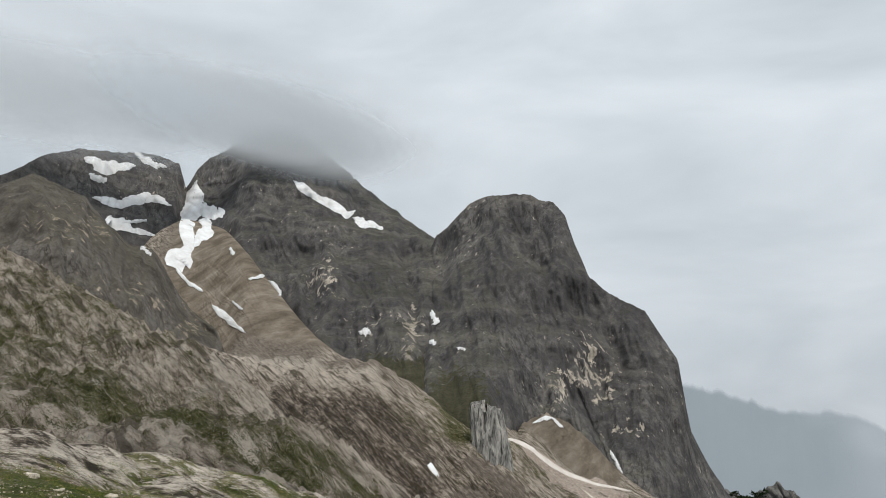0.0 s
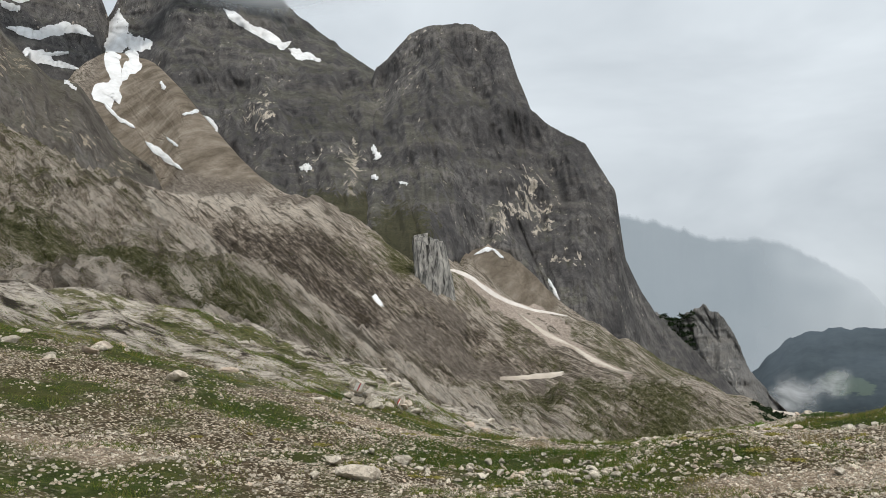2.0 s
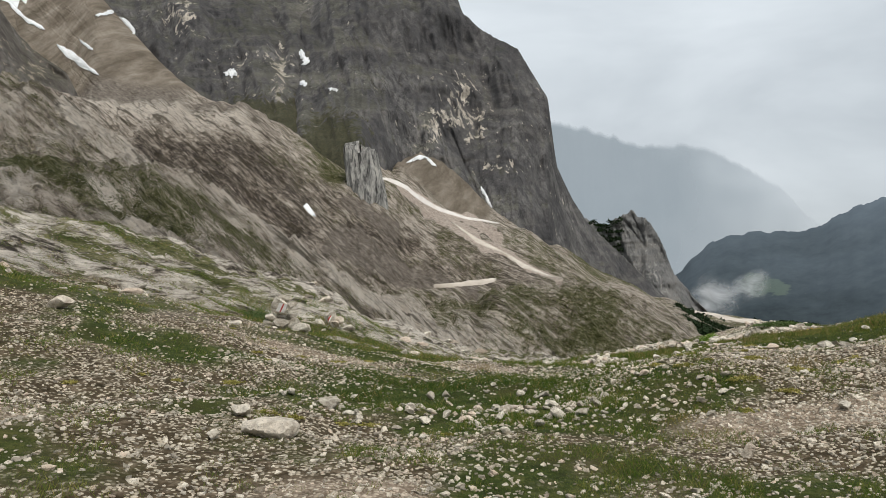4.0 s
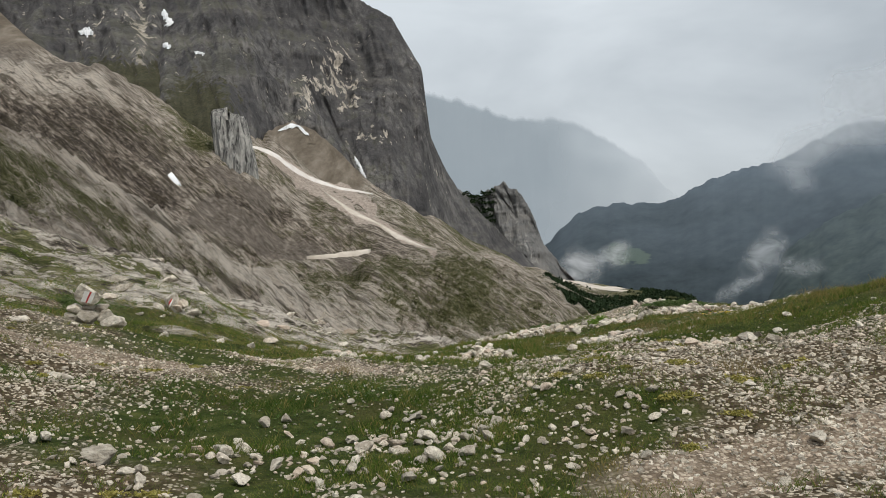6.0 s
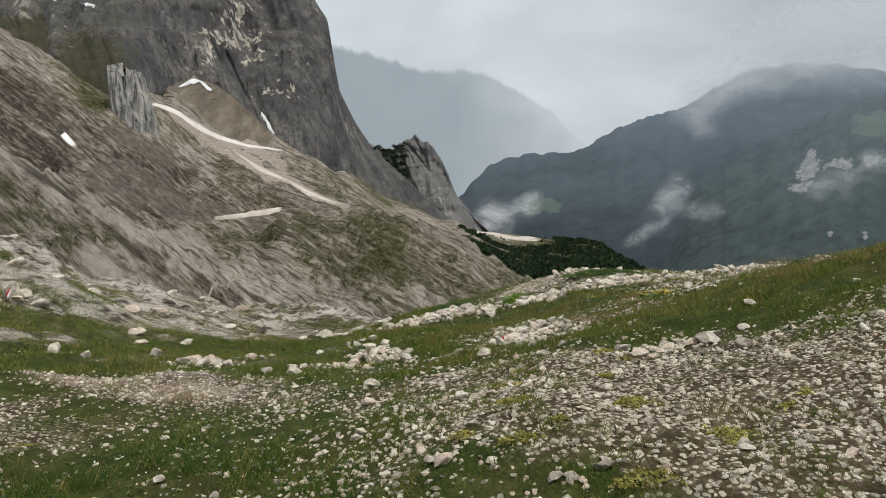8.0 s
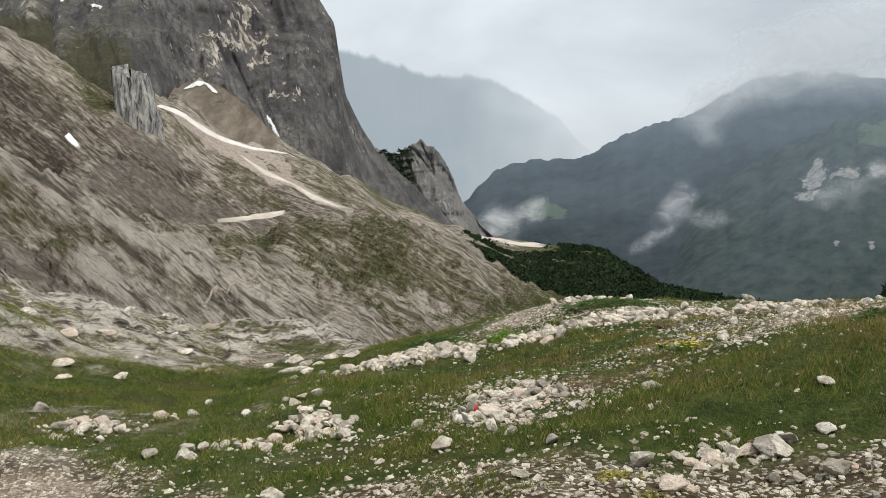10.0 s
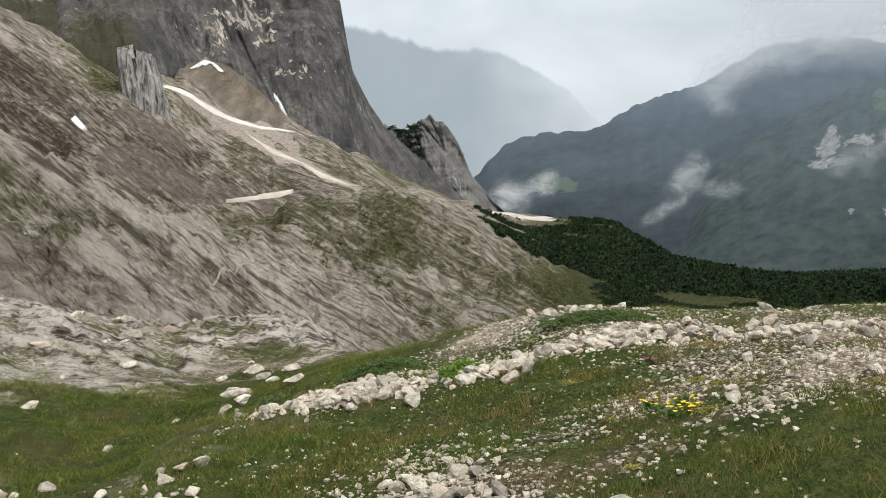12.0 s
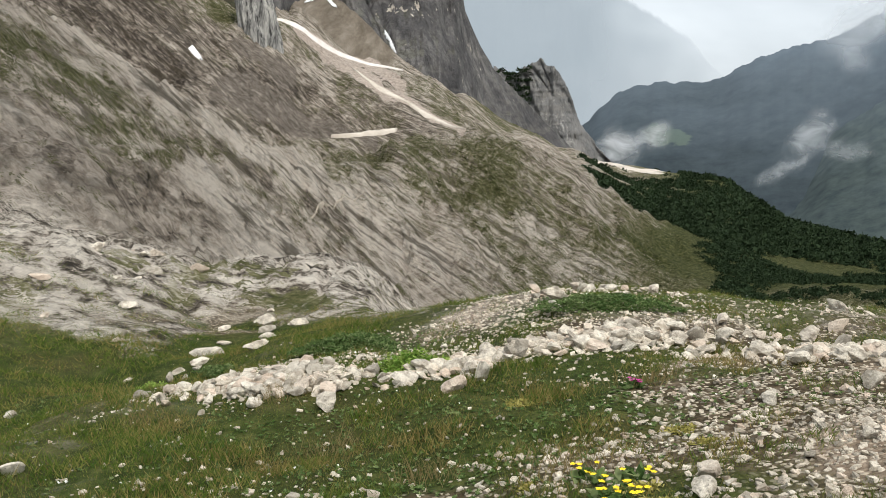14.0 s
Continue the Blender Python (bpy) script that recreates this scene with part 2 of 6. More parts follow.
def cliff_material(name, dark=(0.044, 0.043, 0.046), mid=(0.112, 0.108, 0.108), pale=(0.66, 0.595, 0.51), patch=0.675, moss=0.0):
    k = Mat(name, 0.92)
    big = k.noise(k.place((1, 1, 0.5)), 0.011, 6.0, 0.62)
    med = k.noise(k.place((1, 1, 0.6)), 0.05, 7.0, 0.68)
    fine = k.noise(k.place((1, 1, 0.7)), 0.20, 8.0, 0.72)
    grain = k.noise(k.place(), 0.75, 6.0, 0.72)
    block = k.node("ShaderNodeTexVoronoi", Vector=k.place((1, 1, 0.55), (0, 12, 0)), Scale=0.085)
    block = k.node("ShaderNodeSeparateColor", Color=block.outputs["Color"]).outputs[0]
    value = k.math("ADD", k.math("ADD", k.math("MULTIPLY", big, 0.25), k.math("MULTIPLY", med, 0.30)), k.math("ADD", k.math("MULTIPLY", fine, 0.22), k.math("MULTIPLY", grain, 0.23)))
    value = k.math("ADD", value, k.math("MULTIPLY", k.math("SUBTRACT", block, 0.5), 0.05))
    col = k.ramp(value, (0.38, dark), (0.50, mid), (0.62, (0.25, 0.238, 0.226)))
    # upright cracks and sloping beds
    crack = k.math("ABSOLUTE", k.math("SUBTRACT", k.noise(k.place((1, 1, 0.16)), 0.16, 5.0, 0.6), 0.5))
    col = k.mix(k.math("MULTIPLY", k.step(crack, 0.030, 0.004), k.math("MULTIPLY", k.step(big, 0.42, 0.62), 0.6)), col, (0.030, 0.029, 0.029))
    bed = k.noise(k.place((0.15, 0.15, 1.0), (14, 8, 0)), 0.07, 7.0, 0.66)
    col = k.mix(k.math("MULTIPLY", k.step(bed, 0.52, 0.66), 0.32), col, (0.25, 0.232, 0.208))
    # pale fresh breaks in the wall, long in the vertical
    where = k.math("ADD", k.noise(k.place((1, 1, 0.5)), 0.17, 6.0, 0.66), k.math("MULTIPLY", k.math("SUBTRACT", big, 0.5), 0.35))
    where = k.math("ADD", where, k.math("MULTIPLY", k.attr("broken"), 0.165))
    col = k.mix(k.step(where, patch, patch + 0.02), col, k.ramp(fine, (0.34, (0.20, 0.18, 0.16)), (0.48, k_mid(pale)), (0.60, pale)))
    if moss:
        g = k.node("ShaderNodeNewGeometry")
        flat = k.node("ShaderNodeSeparateXYZ", Vector=g.outputs["Normal"]).outputs["Z"]
        m = k.step(k.math("ADD", flat, k.math("MULTIPLY", k.math("SUBTRACT", med, 0.5), 1.2)), 0.62, 0.85)
        col = k.mix(k.math("MULTIPLY", m, moss), col, (0.075, 0.078, 0.036))
    grown = k.step(k.math("ADD", k.attr("grown"), k.math("MULTIPLY", k.math("SUBTRACT", fine, 0.5), 2.2)), 0.40, 0.62)
    col = k.mix(k.math("MULTIPLY", grown, 0.85), col, k.ramp(grain, (0.35, (0.036, 0.038, 0.022)), (0.65, (0.105, 0.100, 0.055))))
    nrm = k.bump(k.math("SUBTRACT", k.math("ADD", med, k.math("MULTIPLY", fine, 0.6)), k.math("MULTIPLY", k.step(crack, 0.05, 0.0), 0.15)), 1.0, 4.0)
    return k.done(col, nrm)


def k_mid(colour):
    """A somewhat darker shade of a rock's colour."""
    return tuple(0.66 * c for c in colour)


def plain_material(name, a, b, scale, rough=0.9, bump=0.0, dist=0.05):
    k = Mat(name, rough)
    n = k.noise(k.place(), scale, 6.0, 0.65)
    return k.done(k.ramp(n, (0.3, a), (0.7, b)), k.bump(n, bump, dist) if bump else None)


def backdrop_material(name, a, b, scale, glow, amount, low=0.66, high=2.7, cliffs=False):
    """A far surface with the haze before it put in as emission, by height."""
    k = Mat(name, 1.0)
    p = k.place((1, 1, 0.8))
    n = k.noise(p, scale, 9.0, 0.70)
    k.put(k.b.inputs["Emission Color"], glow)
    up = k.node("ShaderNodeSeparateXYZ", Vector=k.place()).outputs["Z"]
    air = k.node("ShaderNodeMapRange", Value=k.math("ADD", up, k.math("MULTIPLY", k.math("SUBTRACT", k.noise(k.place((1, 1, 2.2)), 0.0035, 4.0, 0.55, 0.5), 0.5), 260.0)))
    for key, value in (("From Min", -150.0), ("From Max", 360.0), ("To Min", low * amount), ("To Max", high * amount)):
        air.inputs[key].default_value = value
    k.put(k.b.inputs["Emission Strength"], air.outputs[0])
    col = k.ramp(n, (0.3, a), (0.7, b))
    if cliffs:
        lawn = k.step(k.math("ADD", k.attr("lawn"), k.math("MULTIPLY", k.math("SUBTRACT", n, 0.5), 1.6)), 0.45, 0.62)
        col = k.mix(k.math("MULTIPLY", lawn, 0.6), col, (0.070, 0.095, 0.060))
        crack = k.noise(k.place((1, 1, 0.35)), 0.05, 8.0, 0.75)
        bare = k.step(k.math("ADD", k.attr("cliff"), k.math("MULTIPLY", k.math("SUBTRACT", crack, 0.5), 3.4)), 0.62, 0.74)
        col = k.mix(bare, col, k.ramp(k.noise(p, 0.09, 6.0, 0.7), (0.35, (0.07, 0.07, 0.068)), (0.65, (0.25, 0.247, 0.238))))
    m = k.done(col)
    # haze also put in as transparency: the sheet fades by its solid attribute
    clear = k.node("ShaderNodeBsdfTransparent").outputs[0]
    out = k.node("ShaderNodeMixShader", Fac=k.attr("solid"))
    k.l.new(clear, out.inputs[1])
    k.l.new(k.b.outputs[0], out.inputs[2])
    k.l.new(out.outputs[0], k.n["Material Output"].inputs["Surface"])
    return m


def pillar_material():
    k = Mat("pale_dolomite", 0.9)
    n = k.noise(k.place((1, 1, 0.12)), 0.55, 7.0, 0.7, 0.4)
    col = k.ramp(n, (0.38, (0.055, 0.054, 0.052)), (0.48, (0.25, 0.245, 0.232)), (0.62, (0.52, 0.50, 0.46)))
    return k.done(col, k.bump(n, 1.0, 2.0))


M_GROUND = ground_material()
M_CLIFF = cliff_material("grey_dolomite", moss=0.3)
M_CRAG = cliff_material("brown_grey_dolomite", (0.050, 0.045, 0.040), (0.145, 0.130, 0.114), (0.50, 0.43, 0.34), 0.66, 0.25)
# haze over the small peak is mixed into its rock colour: lifted darks, duller pales
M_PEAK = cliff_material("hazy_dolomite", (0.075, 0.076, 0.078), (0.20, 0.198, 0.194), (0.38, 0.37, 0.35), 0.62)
M_PILLAR = pillar_material()
M_SNOW = plain_material("old_snow", (0.62, 0.62, 0.62), (0.86, 0.88, 0.90), 0.08, 0.6, 0.3, 0.6)
M_DIRTY = plain_material("dirty_snow", (0.40, 0.345, 0.285), (0.64, 0.58, 0.51), 0.09, 0.7, 0.3, 0.6)
M_TONGUE = plain_material("weathered_snow", (0.56, 0.505, 0.46), (0.76, 0.725, 0.69), 0.12, 0.7, 0.3, 0.6)
# far slopes give off their haze: its colour and strength follow the surface colours
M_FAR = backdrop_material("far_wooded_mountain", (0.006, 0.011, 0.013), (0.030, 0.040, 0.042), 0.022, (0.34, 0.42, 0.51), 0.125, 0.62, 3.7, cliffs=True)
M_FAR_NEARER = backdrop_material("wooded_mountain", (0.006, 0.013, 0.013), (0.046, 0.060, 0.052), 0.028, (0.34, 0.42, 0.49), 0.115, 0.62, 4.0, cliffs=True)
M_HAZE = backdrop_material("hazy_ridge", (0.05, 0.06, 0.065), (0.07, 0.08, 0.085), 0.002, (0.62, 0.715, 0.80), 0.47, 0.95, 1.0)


# ---- noise and meshes ----
def lattice(ix, iy, iz):
    h = (ix.astype(np.int64) * 374761393 + iy.astype(np.int64) * 668265263 + iz.astype(np.int64) * 2147483647) & 0xFFFFFFFF
    h = ((h ^ (h >> 13)) * 1274126177) & 0xFFFFFFFF
    return ((h ^ (h >> 16)) & 0xFFFF) / 65535.0


def value_noise(x, y, z):
    ix, iy, iz = np.floor(x), np.floor(y), np.floor(z)
    fx, fy, fz = x - ix, y - iy, z - iz
    fx, fy, fz = (f * f * (3 - 2 * f) for f in (fx, fy, fz))
    total = 0.0
    for a in (0, 1):
        for b in (0, 1):
            for c in (0, 1):
                total = total + lattice(ix + a, iy + b, iz + c) * (fx if a else 1 - fx) * (fy if b else 1 - fy) * (fz if c else 1 - fz)
    return total * 2 - 1


def fbm(x, y, z=0.0, octaves=4, gain=0.5):
    x, y = np.asarray(x, float), np.asarray(y, float)
    z = np.asarray(z, float) + 0 * x
    total, amp = 0.0, 1.0
    for n in range(octaves):
        total = total + amp * value_noise(x + 17.3 * n, y - 9.1 * n, z + 5.7 * n)
        x, y, z, amp = x * 2.03, y * 2.03, z * 2.03, amp * gain
    return total


def smooth(v, lo, hi):
    u = np.clip((v - lo) / (hi - lo), 0, 1)
    return u * u * (3 - 2 * u)


def curve_through(x, xs, ys):
    """A smooth curve through the knots that does not overshoot them."""
    xs, ys = np.asarray(xs, float), np.asarray(ys, float)
    h, d = np.diff(xs), np.diff(ys) / np.diff(xs)
    m = np.zeros(len(xs))
    same = d[:-1] * d[1:] > 0
    m[1:-1][same] = 2 * d[:-1][same] * d[1:][same] / (d[:-1] + d[1:])[same]
    x = np.clip(x, xs[0], xs[-1])
    i = np.clip(np.searchsorted(xs, x) - 1, 0, len(h) - 1)
    u = (x - xs[i]) / h[i]
    return (ys[i] * (1 + 2 * u) * (1 - u) ** 2 + h[i] * m[i] * u * (1 - u) ** 2 + ys[i + 1] * u * u * (3 - 2 * u) + h[i] * m[i + 1] * u * u * (u - 1))


def grid_mesh(name, places, material, closed=False, attributes=(), smooth_shade=True):
    """A sheet from an array of rows x columns x 3."""
    rows, cols = places.shape[:2]
    me = bpy.data.meshes.new(name)
    idx = np.arange(rows * cols).reshape(rows, cols)
    if closed:
        idx = np.concatenate([idx, idx[:, :1]], 1)
    quads = np.stack([idx[:-1, :-1], idx[:-1, 1:], idx[1:, 1:], idx[1:, :-1]], -1).reshape(-1, 4)
    me.vertices.add(rows * cols)
    me.vertices.foreach_set("co", places.astype(np.float32).ravel())
    me.loops.add(quads.size)
    me.loops.foreach_set("vertex_index", quads.astype(np.int32).ravel())
    me.polygons.add(len(quads))
    me.polygons.foreach_set("loop_start", np.arange(0, quads.size, 4, dtype=np.int32))
    me.polygons.foreach_set("use_smooth", np.full(len(quads), smooth_shade))
    for key, values in attributes:
        me.attributes.new(key, "FLOAT", "POINT").data.foreach_set("value", np.asarray(values, np.float32).ravel())
    me.materials.append(material)
    me.update(calc_edges=True)
    return me


def soup_mesh(name, verts, faces, material, smooth_shade=False, attributes=()):
    """A mesh of triangles from arrays."""
    me = bpy.data.meshes.new(name)
    me.vertices.add(len(verts))
    me.vertices.foreach_set("co", np.asarray(verts, np.float32).ravel())
    me.loops.add(faces.size)
    me.loops.foreach_set("vertex_index", faces.astype(np.int32).ravel())
    me.polygons.add(len(faces))
    me.polygons.foreach_set("loop_start", np.arange(0, faces.size, faces.shape[1], dtype=np.int32))
    me.polygons.foreach_set("use_smooth", np.full(len(faces), smooth_shade))
    for key, values in attributes:
        me.attributes.new(key, "FLOAT", "POINT").data.foreach_set("value", np.asarray(values, np.float32).ravel())
    me.materials.append(material)
    me.update(calc_edges=True)
    return me


# ---- the lie of the land ----
# All bearings are in degrees to the right of +y, seen from HUB.
HUB = (-1.0, -2.0)

# swells and hollows of the meadow: x, y, radius, height
SWELLS = [
    (-1.6, 12, 2.2, -0.221), (-1, 18.5, 3.5, -0.085), (1, 23, 4, -0.507), (5, 20, 3, 0.772), (5, 14, 2.5, 0.43),
    (9, 19, 4, -0.183), (-8, 14, 4, 0.508), (-4, 21, 3.5, -0.182), (-3, 6, 4, 0.258), (3.5, 17, 2.5, -0.205),
    (8, 11, 4, 1.049), (-11, 20, 5, -0.499), (0, 29, 4, -1.258),
    (1.0, 11.6, 1.1, 0.36), (4.9, 20.6, 0.9, 0.14), (3.7, 19.8, 0.7, -0.13), (0.9, 20.9, 1.2, -0.08), (6.5, 18.4, 0.8, -0.08), (3.4, 12.6, 0.7, -0.09), (4.2, 15.4, 0.6, 0.05),
]


def meadow(x, y):
    x = np.clip(x, -26, 24)
    v = y - 10
    z = -0.29 - 0.027 * x + 0.015 * v + 0.0103 * x * x - 0.0084 * x * v
    for a, b, s, h in SWELLS:
        z = z + h * np.exp(-((x - a) ** 2 + (y - b) ** 2) / (2 * s * s))
    return z


# landform lines round the meadow: bearing, range, height
RIM = [(-50, 20), (-40, 21), (-20, 29), (-5, 30), (3, 32), (7, 28), (10.5, 24), (15, 23.5), (21, 23), (25, 24), (40, 23), (50, 23)]
GULLY = [(-50, 64, 8), (-39.7, 61, 4), (-24, 51, 1.5), (-13, 48, -1.5), (-3.4, 50, -4), (3.3, 52, -6), (14, 54, -9), (26.6, 58, -14), (36.6, 77, -22), (50, 98, -30)]
LOWER_SLAB = [(-50, 170, 36), (-41.8, 164, 30), (-30, 145, 22), (-20.4, 132, 13), (-11.5, 150, -1), (-7.2, 152, -12), (-1.1, 162, -24), (7.9, 153, -34), (18.5, 160, -40), (27, 185, -33), (31, 200, -35), (40, 220, -39), (50, 220, -40)]
SLAB_CREST = [(-50, 230, 66), (-40, 222, 59.6), (-28.5, 224, 44.3), (-20.2, 215, 28.4), (-11.1, 205, 9.9), (-8, 197, 1.8), (-1.4, 215, -16), (6.3, 229, -27), (10, 235, -27), (14, 240, -30), (19, 245, -38), (25, 250, -43), (30, 268, -44), (38.6, 295, -46), (41, 285, -21), (50, 280, -8)]
KNOLL_TOP = [(-50, 310, 68), (-40, 300, 62), (-28, 290, 40), (-20, 280, 22), (-11, 265, 3), (-8, 275, -2), (-2, 314, -7.9), (0.5, 309, -6.9), (2.7, 298, -4.3), (6.2, 298, -4), (7.4, 298, -3.1), (9.6, 308, -4.3), (12.9, 328, -11.8), (18.2, 328, -31.6), (24.2, 328, -45.5), (27.1, 328, -51), (31, 340, -53), (38.5, 365, -53), (42, 370, -34), (50, 390, -24)]
VALE = [(-50, 360, 68), (-40, 355, 64), (-28, 352, 52), (-20.6, 353, 43), (-16.8, 353, 33), (-14.4, 353, 21.6), (-10.9, 343, 13), (-7, 353, 4), (-3.1, 350, -6.5), (1.1, 348, -6.3), (4.1, 362, -4), (6.4, 378, -4.6), (10, 430, -14), (14, 460, -28), (19, 450, -44), (25, 440, -52), (31, 420, -58), (40, 440, -58), (50, 470, -55)]
BENCH = [(-50, 440, 95), (-34, 455, 98), (-28.7, 473, 95), (-24.4, 453, 82), (-18.1, 443, 71), (-13.8, 443, 67), (-11.5, 433, 53), (-9.1, 433, 39), (-6.3, 433, 30), (-3, 458, 24), (-1.2, 465, 23), (1.1, 434, 10), (4.1, 420, 2.5), (6.4, 450, 0.5), (10, 540, -10), (14, 600, -30), (19, 560, -48), (24, 574, -50), (28, 570, -65), (34, 540, -70), (40.6, 540, -66), (50, 560, -58)]
CLIFF_FOOT = [(-50, 480, 110), (-34.6, 560, 112), (-28.7, 588, 113), (-26, 575, 109), (-24.5, 548, 106), (-17.8, 563, 108), (-11.5, 503, 76), (-7.5, 455, 46), (-5.1, 477, 48), (-1.2, 515, 38), (2.6, 543, 30), (6.4, 583, 14), (10, 643, -9.5), (13.5, 703, -27.5), (15.6, 763, -41), (18, 780, -51), (22.5, 714, -48), (27.7, 714, -89), (32, 663, -94), (36, 663, -98), (41, 663, -92), (50, 700, -80)]
FAN_TOP = [(-50, 760, 150), (-33, 820, 230), (-30.5, 880, 290), (-29, 900, 305), (-27, 850, 286), (-25.4, 765, 243), (-22.2, 695, 181), (-19.6, 625, 137), (-17, 610, 116), (-11.5, 570, 85), (-7.5, 560, 62), (-5.2, 565, 68), (-3.2, 575, 76), (-1.2, 585, 68), (0.7, 590, 52), (3, 600, 34), (6.4, 700, 0), (10, 800, -30), (13.3, 914, -44), (17.2, 914, -50), (20.2, 914, -58), (25, 900, -98), (33, 900, -125), (50, 900, -125)]
VALLEY = [(-50, 1300, 150), (-20, 1400, 120), (0, 1300, -40), (12, 1300, -70), (14, 1300, -95), (20, 1300, -130), (30, 1300, -220), (50, 1300, -240)]
LINES = [GULLY, LOWER_SLAB, SLAB_CREST, KNOLL_TOP, VALE, BENCH, CLIFF_FOOT, FAN_TOP, VALLEY]


def line_at(line, bearing):
    b = [k[0] for k in line]
    return [curve_through(bearing, b, [k[n] for k in line]) for n in range(1, len(line[0]))]


def land(bearing, ranges):
    """Heights along each bearing (1-d) at each range (1-d): ranges x bearings."""
    bearing = np.clip(bearing, -50, 50)
    rim = line_at(RIM, bearing)[0]
    knots = [line_at(k, bearing) for k in LINES]
    z = np.zeros((len(ranges), len(bearing)))
    for j in range(len(bearing)):
        x0, y0 = HUB[0] + rim[j] * math.sin(radians(bearing[j])), HUB[1] + rim[j] * math.cos(radians(bearing[j]))
        fall = 0.3 + 1.0 * math.exp(-((bearing[j] + 5) / 6) ** 2) + 3.0 * float(smooth(bearing[j], 5, 12))
        rs = [0.0, rim[j], rim[j] + 6.0] + [k[0][j] for k in knots] + [5200.0]
        zs = [0.0, float(meadow(x0, y0)), float(meadow(x0, y0)) - fall] + [k[1][j] for k in knots] + [-330.0]
        z[:, j] = curve_through(np.log(ranges + 6.0), np.log(np.array(rs) + 6.0), zs)
    return z, rim


FINE = 0.15
fine_b = np.arange(-47.0, 48.01, FINE)
bearings = np.concatenate([fine_b, np.arange(50.5, 311.0, 2.6)])
ranges = np.concatenate([[0.05], np.geomspace(0.6, 8, 40), np.linspace(8.1, 30, 180), np.geomspace(30.4, 330, 195), np.geomspace(333, 1000, 105), np.geomspace(1030, 4900, 20)])
far_side = np.where(bearings > 180, bearings - 360, bearings)
Z, RIM_AT = land(far_side, ranges)
RR, BB = np.meshgrid(ranges, np.radians(bearings), indexing="ij")
GX, GY = HUB[0] + RR * np.sin(BB), HUB[1] + RR * np.cos(BB)
in_meadow = 1 - smooth(RR - RIM_AT[None, :], -0.5, 4.0)
Z = Z * (1 - in_meadow) + meadow(GX, GY) * in_meadow


def turf_near(x, y):
    """How grassy the meadow is, 0 bare to 1 closed turf."""
    v = 0.55 + 0.14 * fbm(x * 0.35, y * 0.35, 3.0, 3) + 0.26 * fbm(x * 1.2, y * 1.2, 1.0, 3)
    for a, b, sx, sy, g in TURF:
        v = v + g * np.exp(-((x - a) / sx) ** 2 - ((y - b) / sy) ** 2)
    return v


# grassier and barer places: x, y, half-widths, change
TURF = [
    (-1.5, 11.8, 2.1, 1.5, 0.75), (0.2, 10.0, 0.8, 0.6, 0.35), (0.3, 17.8, 3.6, 2.4, 0.6), (-2.5, 22.5, 4.0, 3.0, 0.45), (1.0, 21.8, 2.0, 1.4, 0.4),
    (1.4, 15.8, 0.9, 1.0, 0.4), (-3.4, 13.5, 1.6, 0.8, -0.5), (-1.9, 15.6, 0.75, 0.5, -0.75), (-1.0, 14.75, 0.65, 0.4, -0.75), (1.0, 11.7, 1.35, 1.25, -0.5), (2.2, 10.9, 1.0, 0.7, -0.4), (-3.3, 11.4, 1.1, 1.6, -0.22), (2.2, 9.6, 1.3, 0.7, -0.4), (-3.8, 8.8, 2.2, 1.6, -0.38),
    (3.6, 13.6, 1.4, 0.9, 0.5), (3.4, 16.9, 1.4, 1.2, 0.35), (3.0, 17.8, 1.2, 0.8, 0.3), (4.4, 18.0, 0.7, 0.4, 0.3), (5.2, 15.5, 0.6, 0.7, -0.45), (6.9, 17.0, 1.2, 0.9, -0.3), (-0.8, 9.3, 1.8, 0.9, 0.25), (5.0, 16.9, 0.7, 0.4, -0.3), (4.1, 16.0, 0.7, 0.4, -0.55), (3.4, 15.9, 0.4, 0.3, -0.3),
    (2.4, 15.3, 0.6, 0.9, -0.5), (2.4, 19.2, 1.1, 0.5, -0.4), (4.8, 18.8, 1.6, 0.4, -0.5), (5.6, 20.0, 1.4, 0.5, 0.3), (3.9, 20.5, 1.0, 0.5, -0.4), (5.6, 17.7, 0.8, 0.2, -0.4), (4.3, 13.0, 1.0, 0.7, 0.3), (0.8, 14.0, 1.2, 0.7, 0.15),
    (-0.9, 16.6, 1.3, 0.8, 0.3), (-4.6, 16.4, 1.6, 1.0, 0.3), (-7.5, 14.5, 1.6, 1.0, 0.35), (1.0, 13.3, 0.5, 0.5, -0.3), (0.4, 8.8, 2.0, 0.5, -0.2), (-4.2, 21.0, 1.3, 2.4, 0.5),
]

# trodden and gravelly places: x, y, half-widths
TROD = [(-5.0, 8.2, 1.2, 0.6), (2.7, 9.5, 1.0, 0.45), (6.9, 16.9, 1.1, 0.7), (5.2, 15.5, 0.45, 0.5), (-1.9, 15.6, 0.7, 0.45), (-1.0, 14.75, 0.6, 0.35), (1.0, 9.25, 1.0, 0.4), (-0.6, 7.2, 2.5, 0.6), (-3.4, 13.6, 1.3, 0.5), (5.6, 17.75, 0.8, 0.22), (3.9, 20.4, 0.9, 0.45)]
trod = sum(np.exp(-((GX - a) / sx) ** 2 - ((GY - b) / sy) ** 2) for a, b, sx, sy in TROD)
near_w = 1 - smooth(RR - RIM_AT[None, :] + 5 * smooth(-np.degrees(BB), -6, 2) * (np.degrees(BB) < 60), -2, 2.5)
SMOOTH_Z = Z.copy()
